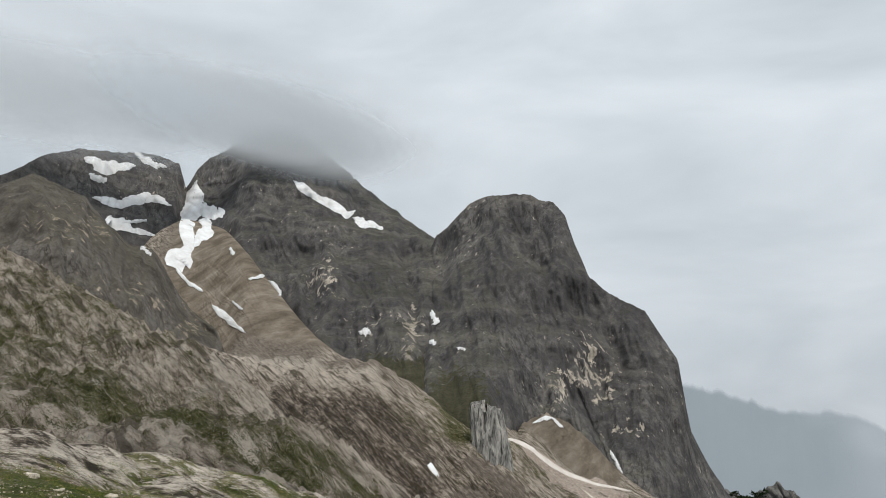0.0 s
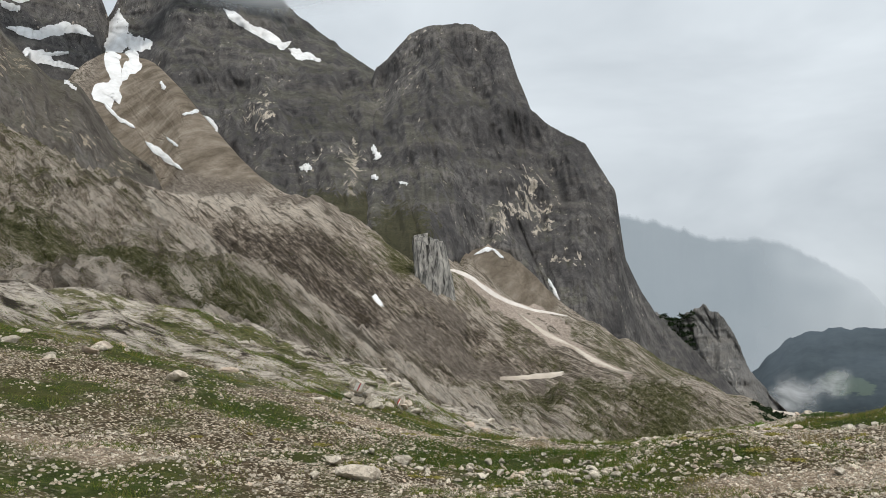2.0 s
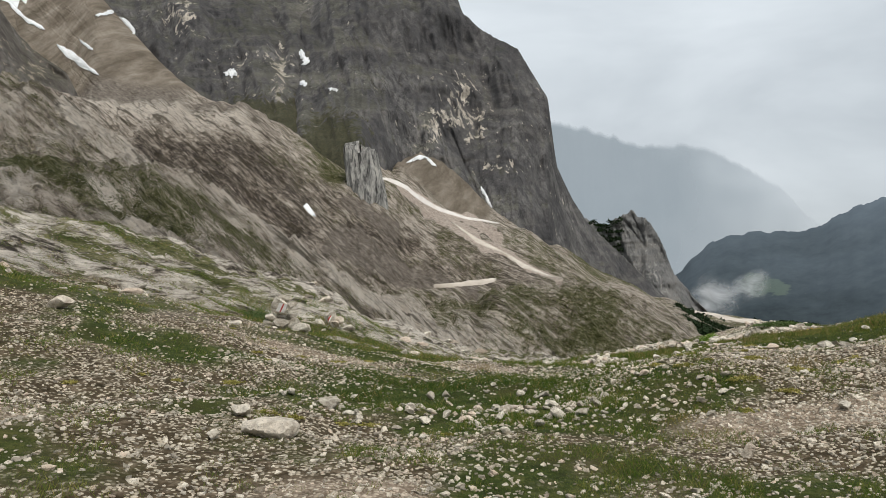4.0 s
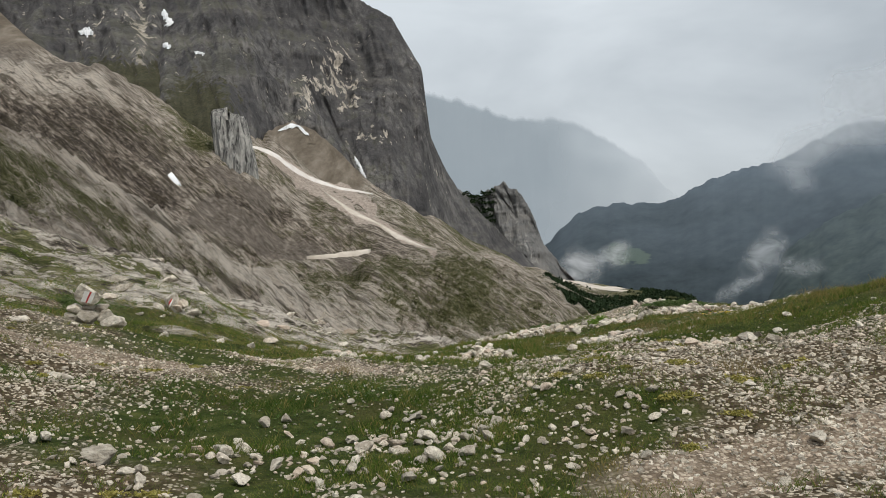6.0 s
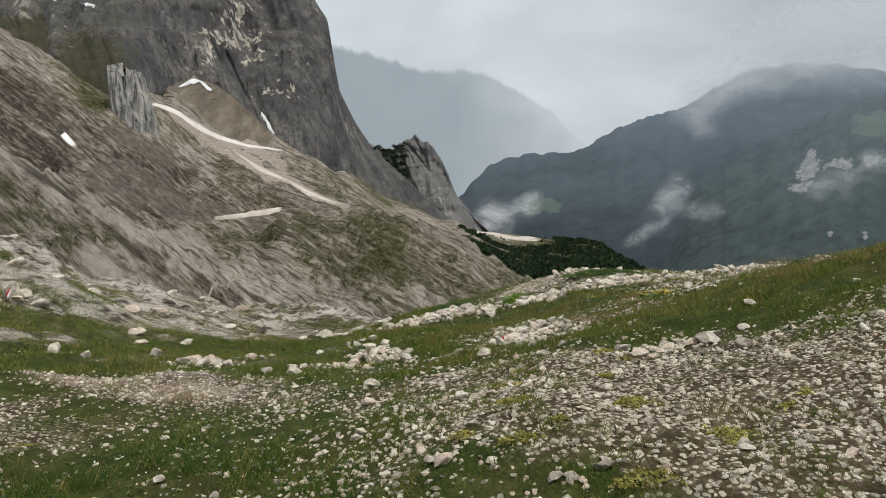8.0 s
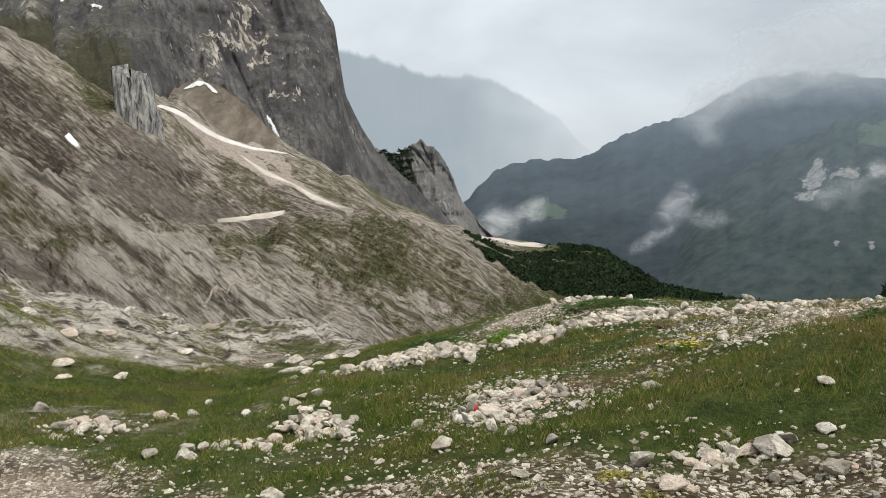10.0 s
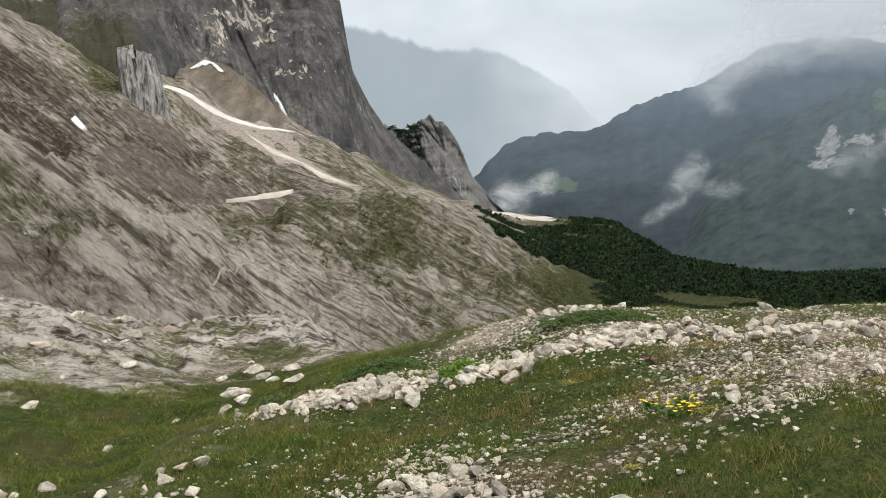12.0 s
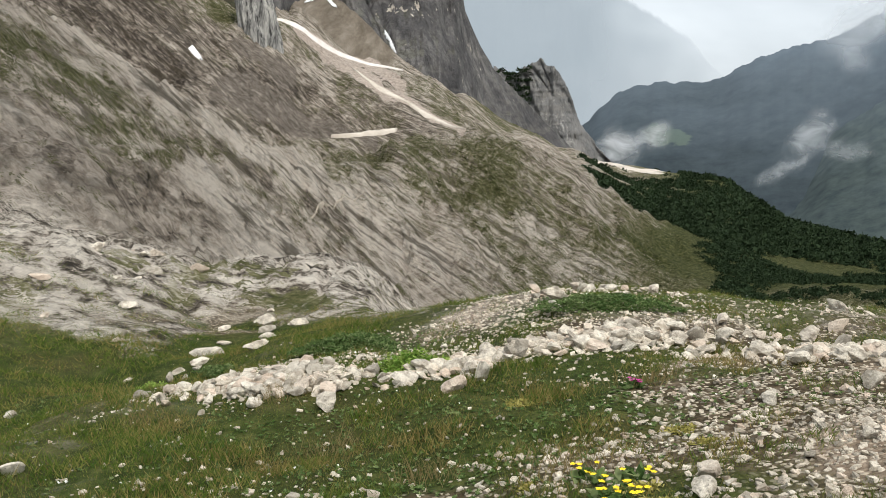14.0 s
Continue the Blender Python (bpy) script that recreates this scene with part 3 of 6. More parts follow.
# slabs of the mid-field stand proud in long ribs running down to the right
lat = GX + 0.9 * Z
rib = fbm(lat * 0.11, (GX - Z) * 0.012, GY * 0.01, 4, 0.6)
ledge = fbm(lat * 0.035, (GX - Z) * 0.006, GY * 0.008 + 7, 3)
fan_w = np.exp(-((np.where(np.degrees(BB) > 180, np.degrees(BB) - 360, np.degrees(BB)) + 24) / 7.0) ** 4) * smooth(RR, 500, 600)
mid_w = smooth(RR, 26, 70) * (1 - smooth(RR, 700, 1000)) * (1 - 0.85 * fan_w)
# old snow lies in smooth beds: bearing, range, half-width in metres
SNOW_TONGUE = [(-6.3, 483, 2.6), (-5.6, 486, 4.4), (-3.9, 485, 4.2), (-1.4, 500, 3.0), (0.5, 509, 2.0), (2.1, 521, 0.7)]
DIRTY_STREAK = [(-1.2, 478, 0.8), (-0.3, 464, 2.4), (1.0, 450, 3.0), (2.76, 434, 2.4), (4.1, 409, 2.8), (5.2, 394, 2.2), (6.4, 380, 0.8)]
FLAT_SNOW = [(-2.4, 341, 0.9), (-1.6, 345, 2.0), (-0.4, 350, 3.4), (0.7, 358, 4.8), (1.4, 364, 3.0), (1.9, 369, 0.8)]
SMALL_SNOW = [(-11.1, 387, 0.6), (-10.9, 383, 2.0), (-10.6, 378, 1.5)]
calm = np.zeros_like(RR)
turned = np.radians(np.where(np.degrees(BB) > 180, np.degrees(BB) - 360, np.degrees(BB))) * RR
for line in (SNOW_TONGUE, DIRTY_STREAK, FLAT_SNOW, SMALL_SNOW):
    bed_pts = [(radians(b) * r, r) for b, r, _ in line]
    for (x0, y0), (x1, y1) in zip(bed_pts, bed_pts[1:]):
        u = np.clip(((turned - x0) * (x1 - x0) + (RR - y0) * (y1 - y0)) / ((x1 - x0) ** 2 + (y1 - y0) ** 2), 0, 1)
        calm = np.maximum(calm, np.exp(-(((turned - x0 - u * (x1 - x0)) ** 2 + (RR - y0 - u * (y1 - y0)) ** 2) / 16.0 ** 2) ** 1.5))
mid_w = mid_w * (1 - 0.92 * calm)
right_w = smooth(np.degrees(BB), 14, 24) * smooth(RR, 120, 250) * (np.degrees(BB) < 60)
Z = Z + mid_w * (1 - 0.8 * right_w) * (3.3 * rib * smooth(RR, 30, 160) + 3.6 * ledge * smooth(RR, 60, 200))
Z = Z + (0.06 * fbm(GX * 1.1, GY * 1.1, 0, 3, 0.5) + 0.022 * fbm(GX * 3.1, GY * 3.1, 5, 2, 0.5)) * (1 - smooth(RR, 20, 34))
# beds of limestone stand out as broken ledges dipping to the right
bed_deg = np.where(np.degrees(BB) > 180, np.degrees(BB) - 360, np.degrees(BB))
bed_w = smooth(RR, 24, 40) * (1 - smooth(RR, 380, 520)) * (1 - 0.85 * right_w) * (np.abs(bed_deg) < 48) * (1 - 0.92 * calm)
for scale, tall, seed in ((1.0, 0.0115, 3.0), (2.3, 0.0085, 8.0), (5.0, 0.0052, 13.0)):
    bed = scale * (0.32 * bed_deg + 2.7 * np.log(RR + 1)) + 0.9 * fbm(bed_deg * 0.22 * scale, np.log(RR + 1) * 3.0 * scale, seed, 4, 0.6)
    part_way = bed - np.floor(bed)
    broken = 0.35 + 0.65 * smooth(fbm(bed_deg * 0.5 * scale, np.log(RR + 1) * 5 * scale, seed + 2, 3), -0.35, 0.35)
    Z = Z + bed_w * broken * tall * RR * (smooth(part_way, 0.80, 1.0) - part_way)
# a slab dome stands before a dark hollow in the slope
dx, dy = GX + 34.0, GY - 107.0
along, aside = 0.425 * dx - 0.905 * dy, -0.905 * dx - 0.425 * dy
dome_w = smooth(along, -12, 6) * (1 - smooth(along, 46, 62)) * (aside > -40) * (np.abs(aside) < 90)
Z = Z + dome_w * (2.0 * smooth(aside, -3, 1.5) * np.exp(-np.maximum(aside, 0) / 16) - 1.4 * np.exp(-((aside + 6) / 5) ** 2))
# limestone outcrops rising through the turf behind the meadow
crag_w = smooth(RR, 15, 24) * (1 - smooth(RR, 60, 100)) * (1 - smooth(np.degrees(BB), 2, 9)) * (np.degrees(BB) < 60)
crag = np.abs(fbm(GX * 0.28 + 0.1 * GY, GY * 0.20, 2.0, 3, 0.5))
Z = Z + crag_w * (0.5 * crag - 0.42)
near_w = near_w * (1 - crag_w * smooth(crag + 0.16 * fbm(GX * 1.7, GY * 1.7, 12.0, 3, 0.6), 0.28, 0.42))

deg = np.where(np.degrees(BB) > 180, np.degrees(BB) - 360, np.degrees(BB))
turf = turf_near(GX, GY)
LINE_R = np.stack([RIM_AT] + [line_at(k, np.clip(far_side, -50, 50))[0] for k in LINES])
# how many landform lines lie between the meadow's rim and the place
U = sum(np.clip((RR - LINE_R[k]) / (LINE_R[k + 1] - LINE_R[k]), 0, 1) for k in range(len(LINES)))


def patch(b, wide, u, deep, power=2):
    """A soft patch of ground round a bearing and a landform line."""
    return np.exp(-np.abs((deg - b) / wide) ** power - np.abs((U - u) / deep) ** power)


def strokes(lines, power=2):
    """How strongly each place lies on bent bands over the slopes: (bearing, range, half-width in degrees)."""
    rise = np.degrees(np.arctan2(SMOOTH_Z - 1.5, RR))
    total = np.zeros_like(RR)
    cols = np.where(np.abs(deg[0]) < 47.5)[0]
    first_row = int(np.searchsorted(ranges, 55))
    d, e, lr = deg[first_row:, cols], rise[first_row:, cols], np.log(RR[first_row:, cols])
    ragged = 0.45 * fbm(d * 0.9, e * 1.6 + lr, 31.0, 4, 0.6)
    best = np.zeros_like(d)
    for line in lines:
        knots = []
        for b, r, w in line:
            c = int(np.clip(round((b + 47.0) / FINE), 0, len(fine_b) - 1))
            knots.append((b, float(np.interp(r, ranges, rise[:, c])), math.log(r), w))
        for (b0, e0, l0, w0), (b1, e1, l1, w1) in zip(knots, knots[1:]):
            u = np.clip(((d - b0) * (b1 - b0) + (e - e0) * (e1 - e0)) / ((b1 - b0) ** 2 + (e1 - e0) ** 2 + 1e-9), 0, 1)
            off = np.hypot(d - b0 - u * (b1 - b0), e - e0 - u * (e1 - e0)) / (w0 + u * (w1 - w0))
            off = np.maximum(off + ragged, 0)
            best = np.maximum(best, np.exp(-off ** power * 0.7 - ((lr - l0 - u * (l1 - l0)) / 0.33) ** 4))
    total[first_row:, cols] = best
    return total


PALE_SLABS = [
    [(-24.6, 474, 0.8), (-21.5, 490, 0.9), (-18.3, 483, 0.8), (-14.8, 461, 0.4)],
    [(-26, 212, 0.3), (-21.2, 206, 0.33), (-17.9, 205, 0.4), (-14.9, 206, 0.5), (-11.3, 203, 0.6), (-8.4, 197, 0.5), (-6.5, 198, 0.3)],
    [(-24, 100, 0.3), (-21.8, 92, 0.3), (-18.9, 76, 0.4)],
    [(-13.1, 183, 0.5), (-10.3, 183, 0.7), (-7.5, 199, 0.65), (-5.6, 192, 0.5)],
    [(-9.5, 125, 0.8), (-7.0, 129, 1.0), (-4.5, 131, 0.9)],
    [(-4.4, 209, 0.7), (-1.2, 226, 0.9), (3.0, 238, 0.85)],
    [(-0.5, 210, 0.85), (3.7, 196, 1.0), (5.9, 189, 0.6)],
    [(7.8, 249, 0.8), (11.8, 242, 0.9), (16.3, 220, 0.7)],
    [(-3.9, 447, 0.5), (-2.8, 440, 0.5), (-2.5, 430, 0.25)],
]
TURF_BANDS = [
    [(-23.5, 160, 0.6), (-20.3, 123, 0.9), (-17.8, 123, 1.15), (-14.5, 136, 1.15), (-11.2, 162, 1.0), (-8.0, 172, 0.7)],
    [(-30, 110, 0.7), (-23.6, 96, 0.5), (-21.0, 100, 0.5), (-18.4, 90, 0.4)],
    [(-14, 132, 0.7), (-11.7, 143, 0.9), (-10.4, 148, 0.5)],
    [(-1.9, 297, 0.4), (1.7, 277, 0.6), (6.1, 289, 0.65), (9.4, 281, 0.8), (8.2, 260, 0.9)],
    [(3.5, 248, 0.8), (6.0, 251, 0.8), (9.7, 256, 0.6)],
    [(7.4, 235, 0.4), (9.6, 220, 0.5), (11.8, 208, 0.45)],
    [(15.3, 261, 0.65), (19.0, 270, 0.8), (22.4, 282, 0.6)],
    [(-1.7, 480, 0.5), (-1.8, 435, 0.65), (0.0, 408, 0.6), (2.3, 392, 0.4)],
]
UPPER_TURF = [
    [(-1.9, 455, 0.3), (-1.1, 443, 0.42), (-0.2, 433, 0.4), (0.6, 422, 0.25)],
    [(1.9, 492, 0.3), (2.6, 482, 0.42), (3.6, 464, 0.5), (4.8, 446, 0.45), (5.8, 430, 0.3)],
    [(7.2, 536, 0.4), (8.3, 538, 0.5), (9.3, 536, 0.45)],
    [(3.1, 493, 0.45), (5.8, 481, 0.6), (8.9, 542, 0.65)],
    [(-13.9, 424, 0.7), (-11.2, 442, 0.8), (-8.8, 458, 0.4)],
    [(7.2, 560, 0.5), (10.2, 600, 0.6), (12, 640, 0.5)],
]
DARK_ROCK = [
    [(-21.8, 397, 0.45), (-18.6, 398, 0.65), (-16.6, 383, 0.8), (-13.8, 378, 0.65), (-11.0, 355, 0.4)],
    [(-17.4, 419, 0.5), (-14.8, 420, 0.9), (-13.1, 407, 0.9), (-11.3, 392, 0.65)],
    [(-11.1, 81, 1.4), (-10.1, 93, 1.2), (-7.9, 92, 0.65)],
    [(-10.3, 173, 0.3), (-7.7, 175, 0.5), (-5.6, 177, 0.35)],
    [(-7.9, 398, 0.3), (-6.0, 406, 0.5), (-3.7, 425, 0.25)],
    [(-13.9, 410, 0.7), (-12.5, 399, 0.85), (-11.3, 392, 0.4)],
]
STONE_FANS = [
    [(-8.8, 375, 0.6), (-5.4, 379, 0.8), (-2.0, 378, 0.6)],
    [(-9.8, 338, 0.3), (-6.4, 371, 0.6), (-3.1, 393, 0.8), (0.5, 345, 0.3)],
    [(-8.4, 427, 0.5), (-5.4, 420, 0.65)],
]
PINK_SCREE = [
    [(-4.8, 480, 0.25), (-3.2, 484, 0.4), (-1.9, 486, 0.5), (-0.3, 464, 0.42), (1.3, 448, 0.30), (2.8, 436, 0.26), (4.1, 407, 0.2), (6.3, 381, 0.12)],
    [(-1.0, 498, 0.3), (0.4, 503, 0.34), (2.1, 470, 0.2)],
]
pale, grass, blush = strokes(PALE_SLABS), strokes(TURF_BANDS + UPPER_TURF) + 1.5 * right_w * smooth(RR, 200, 260), strokes(PINK_SCREE, 4)
sombre = strokes(DARK_ROCK)
turf_mid = 0.345 + 0.18 * fbm(GX * 0.02, GY * 0.012, 5.0, 4, 0.55) + 0.16 * fbm(lat * 0.035 + 4, (GX - Z) * 0.008, 2.0, 3) + 0.25 * right_w + 0.5 * smooth(deg, 17, 26)
turf_mid += 0.11 * patch(5.5, 6, 3.6, 0.5) + 0.10 * patch(9, 6, 2.5, 0.6) - 0.25 * patch(-18, 7, 6.5, 0.5) - 0.20 * (1 - smooth(deg, -10, 0)) * smooth(U, 4.5, 5.2)
turf_mid += 0.45 * patch(-9.5, 3.0, 6.9, 0.5) + 0.2 * patch(4, 6, 1.25, 0.2) + 0.35 * patch(-30, 9, 1.75, 0.24)
sombre += 0.85 * smooth(U, 4.3, 4.8) * (1 - smooth(U, 5.9, 6.4)) * (1 - smooth(deg, 2, 10))
turf_w = smooth(RR - RIM_AT[None, :], 0, 8)
turf = turf * (1 - turf_w) + turf_mid * turf_w
turf = turf - crag_w * smooth(crag, 0.15, 0.45) * 0.7
scree = 1.1 * np.exp(-((deg + 25) / 6.5) ** 2) * smooth(RR, 430, 560) + 0.6 * patch(-17, 6.5, 6.5, 0.6) + 0.9 * strokes(STONE_FANS) - 0.5 * pale
talus = np.exp(-((deg + 1.8) / 3.6) ** 4 - ((RR - 575) / 75) ** 4) + np.exp(-((deg + 24) / 6.5) ** 4) * smooth(RR, 520, 640)
tagged(new("ground", grid_mesh("ground", np.stack([GX, GY, Z], -1), M_GROUND, True, (("turf", turf), ("scree", scree), ("near", near_w), ("trod", trod), ("sombre", sombre), ("pale", pale), ("grass", grass), ("blush", blush), ("across", 0.70 * GX + 0.71 * Z + 0.18 * GY), ("along", 0.71 * GX - 0.70 * Z), ("far", smooth(RR, 40, 62)), ("talus", talus)))),
       "alpine meadow and limestone slabs falling to a wooded valley", "ground", kind="structure")


def ground_z(x, y):
    """Height of the ground sheet at places."""
    x, y = np.asarray(x, float), np.asarray(y, float)
    r = np.hypot(x - HUB[0], y - HUB[1])
    b = np.degrees(np.arctan2(x - HUB[0], y - HUB[1]))
    fi = np.clip(np.interp(r, ranges, np.arange(len(ranges))), 0, len(ranges) - 1.001)
    fj = np.clip((b + 47.0) / FINE, 0, len(fine_b) - 1.001)
    i, j = fi.astype(int), fj.astype(int)
    u, v = fi - i, fj - j
    return Z[i, j] * (1 - u) * (1 - v) + Z[i + 1, j] * u * (1 - v) + Z[i, j + 1] * (1 - u) * v + Z[i + 1, j + 1] * u * v


# ---- mountains ----
class Mountain:
    """A rock wall between a foot line and a skyline (bearing, range, height), with its back slope."""

    def __init__(self, foot, top, lo, hi, step, rows, relief, bulge, seed, jag=0.0018, broken=((0, -60, 1, 1, 0),), grown=((0, -60, 1, 1, 0),)):
        self.b = np.arange(lo, hi + step / 2, step)
        fr, fz = line_at(foot, self.b)
        tr = np.interp(self.b, [k[0] for k in top], [k[1] for k in top])
        tz = np.interp(self.b, [k[0] for k in top], [k[2] for k in top])
        tz = tz + jag * tr * fbm(self.b * 1.3, 0 * self.b + seed, 0, 6, 0.6) * smooth(tz - fz, 0, 60)
        s = np.linspace(0, 1, rows)[:, None]
        z = (fz - 14) * (1 - s) + tz * s
        r = fr + (np.maximum(tr, fr + 12) - fr) * (s ** bulge)
        lat = np.radians(self.b)[None, :] * 700 + seed * 100
        env = smooth(s, 0.0, 0.08) * (1 - 0.75 * smooth(s, 0.86, 1.0))
        ribs = fbm(lat * 0.012, z * 0.004, seed, 5, 0.55) + 0.5 * np.abs(fbm(lat * 0.03 + 0.01 * z, z * 0.008, seed + 3, 4, 0.6))
        steps = fbm(lat * 0.006 - 0.012 * z, z * 0.028, seed + 9, 4, 0.6)
        r = r + env * (relief * ribs + 0.28 * relief * steps)
        r = r + env * 0.3 * relief * fbm(lat * 0.07 + 0.006 * z, z * 0.012, seed + 5, 4, 0.6)
        # upright clefts and broken ledges
        cleft = np.abs(fbm(lat * 0.055 + 0.02 * z, z * 0.006, seed + 21, 3, 0.5))
        r = r + env * 0.22 * relief * np.exp(-(cleft / 0.09) ** 2) * smooth(fbm(lat * 0.02, z * 0.015, seed + 25, 3), -0.25, 0.35)
        tier = z / 19.0 + 1.6 * fbm(lat * 0.010, z * 0.006, seed + 27, 4, 0.6)
        r = r + env * 0.13 * relief * (tier - np.floor(tier) - smooth(tier - np.floor(tier), 0.72, 1.0)) * smooth(fbm(lat * 0.016, z * 0.012, seed + 29, 3), -0.3, 0.4)
        back = np.linspace(0.06, 1, 14)[:, None]
        r = np.concatenate([r, tr + 8 + back * 320])
        z = np.concatenate([z, tz - back * (tz - fz + 40)])
        a = np.radians(self.b)[None, :]
        self.p = np.stack([HUB[0] + r * np.sin(a), HUB[1] + r * np.cos(a), z], -1)
        self.front = rows
        el = np.degrees(np.arctan2(self.p[..., 2] - 1.5, r))
        self.grown = sum(g * np.exp(-((self.b[None, :] - b) / w) ** 2 - ((el - e) / h) ** 2) for b, e, w, h, g in grown) + 0 * el
        self.broken = sum(g * np.exp(-((self.b[None, :] - b) / w) ** 2 - ((el - e) / h) ** 2) for b, e, w, h, g in broken) + 0 * el

    def at(self, bearing, elevation):
        """The place on the front wall that shows at this bearing and elevation, and its outward way."""
        j = int(np.clip(np.interp(bearing, self.b, np.arange(len(self.b))), 0, len(self.b) - 1))
        col = self.p[: self.front, j]
        e = np.degrees(np.arctan2(col[:, 2] - 1.5, np.hypot(col[:, 0] - HUB[0], col[:, 1] - HUB[1])))
        i = int(np.argmax(e >= elevation)) if (e >= elevation).any() else self.front - 1
        if i == 0 or e[i] - e[i - 1] < 1e-6:
            return col[i]
        u = float(np.clip((elevation - e[i - 1]) / (e[i] - e[i - 1]), 0, 1))
        return col[i - 1] * (1 - u) + col[i] * u


TOWER_FOOT = [(-13, 520, 70), (-12, 505, 72), (-7.5, 480, 55), (-5.1, 530, 62), (-3.2, 560, 68), (-1.2, 555, 50), (2.6, 552, 30), (6.4, 590, 14), (10, 650, -12), (14, 740, -32)]
TOWER_TOP = [(-13, 800, 200), (-12.2, 800, 262), (-11.5, 800, 292), (-11.0, 800, 297), (-10.7, 795, 297), (-10.2, 790, 305), (-9.2, 782, 321.5), (-7.5, 762, 322), (-4.6, 752, 317.5), (-2.9, 742, 305), (-2.0, 732, 286), (-1.2, 722, 251), (-0.3, 712, 218.5), (1.1, 702, 202), (3.4, 692, 184), (4.3, 690, 164.5), (5.5, 684, 138.6), (5.85, 683, 105), (6.1, 683, 84), (7.1, 690, 58.5), (8, 700, 39.8), (10.1, 726, 15.8), (12, 766, -9.7), (14, 800, -35)]
PEAK_FOOT = [(-31, 940, 335), (-28.5, 905, 300), (-26.7, 855, 284), (-25.4, 770, 240), (-22.2, 698, 178), (-19.6, 612, 131), (-17.8, 575, 108), (-11.5, 510, 74), (-7, 500, 50)]
PEAK_TOP = [(-30.6, 1050, 380), (-29.6, 1030, 408), (-29.2, 1010, 422), (-28.5, 1005, 436), (-26.4, 1002, 466), (-23.7, 1002, 500), (-20.9, 982, 463), (-17.3, 952, 404), (-13.8, 902, 344), (-11.4, 862, 306), (-9, 820, 270), (-7, 780, 230)]
WALL_FOOT = [(-50, 800, 190), (-40, 820, 210), (-33, 860, 230), (-29, 900, 285)]
WALL_TOP = [(-50, 860, 270), (-44, 890, 300), (-41.3, 902, 324), (-38.6, 952, 384), (-37.4, 962, 395), (-35, 985, 412), (-32.6, 1002, 426), (-30.5, 1002, 421), (-30.0, 1005, 400), (-29.4, 1010, 375), (-29, 1010, 350)]
CRAG_FOOT = [(-50, 450, 95), (-34.6, 460, 94), (-30, 482, 90), (-27, 505, 90), (-24, 530, 90)]
CRAG_TOP = [(-50, 660, 250), (-44, 645, 222), (-41.2, 642, 223), (-39.4, 642, 238), (-38, 632, 230.6), (-36.1, 632, 224), (-34.4, 622, 202), (-32.8, 612, 188), (-31.3, 602, 184), (-29.9, 592, 162), (-28.3, 582, 139), (-26.3, 562, 122), (-25.2, 556, 98), (-24, 550, 86)]
HORN_FOOT = [(8, 960, -20), (12, 950, -45), (17, 940, -70)]
HORN_TOP = [(8, 1015, 58), (8.4, 1010, 53), (8.8, 1009, 51), (9.4, 1009, 52), (10.1, 1009, 56), (10.5, 1009, 58), (11.3, 1009, 64), (11.7, 1009, 60), (12.1, 1009, 58), (12.6, 1009, 44), (13.2, 1008, 20), (13.9, 1008, -11), (14.5, 1008, -22), (15.6, 1008, -43), (17, 1005, -70)]

tower = Mountain(TOWER_FOOT, TOWER_TOP, -13, 14, 0.085, 200, 16, 0.9, 1.0, broken=((-0.4, 12.0, 1.7, 2.2, 1.15), (-2.2, 9.8, 1.3, 1.5, 0.95), (0.8, 9.4, 1.3, 1.3, 0.9), (4.5, 10.5, 1.2, 3.0, 0.2), (2.4, 6.8, 2.4, 0.5, 0.9), (-3.5, 15.0, 1.5, 1.5, 0.3)), grown=((-9.5, 8.0, 3.0, 3.0, 0.9), (-4, 6.2, 1.5, 1.0, 0.5)))
peak = Mountain(PEAK_FOOT, PEAK_TOP, -30.6, -7, 0.10, 180, 18, 1.0, 4.0, broken=((-13.0, 13.2, 0.5, 1.8, 1.1), (-19.3, 16.5, 1.4, 2.0, 0.75), (-16, 13, 3, 2, 0.4)), grown=((-12, 9.5, 3.2, 2.2, 0.9), (-15.5, 10.5, 2.0, 1.2, 0.5)))
wall = Mountain(WALL_FOOT, WALL_TOP, -50, -29, 0.12, 120, 10, 1.0, 7.0)
crag = Mountain(CRAG_FOOT, CRAG_TOP, -50, -24, 0.11, 130, 12, 1.7, 11.0, broken=((-36, 17.5, 3.5, 1.3, 0.6), (-28.0, 11.5, 1.2, 1.5, 0.8), (-31, 13.5, 3, 1.5, 0.45)))
horn = Mountain(HORN_FOOT, HORN_TOP, 8, 17, 0.05, 130, 19, 1.0, 15.0, 0.0060, broken=((11.6, 0.5, 1.2, 2.0, 0.5), (12.8, -1.0, 0.6, 1.5, 0.5)))
# the faces of the larger rocks: rows and columns of their sheets, as shares
PARTS = {
    ("rock_tower", tower.front): [("foot_slope", 0, 0.12, 0, 1), ("cliff_face", 0.12, 0.62, 0, 0.62), ("shoulder", 0.12, 0.62, 0.62, 1), ("summit_block", 0.62, 0.94, 0, 1), ("back_slope", 0.94, 1, 0, 1)],
    ("crag", crag.front): [("foot_slope", 0, 0.15, 0, 1), ("cliff_face", 0.15, 0.60, 0, 1), ("crest", 0.60, 1, 0, 1)],
    ("mountain", peak.front): [("foot_slope", 0, 0.15, 0, 1), ("cliff_face", 0.15, 0.60, 0, 1), ("summit", 0.60, 1, 0, 1)],
}
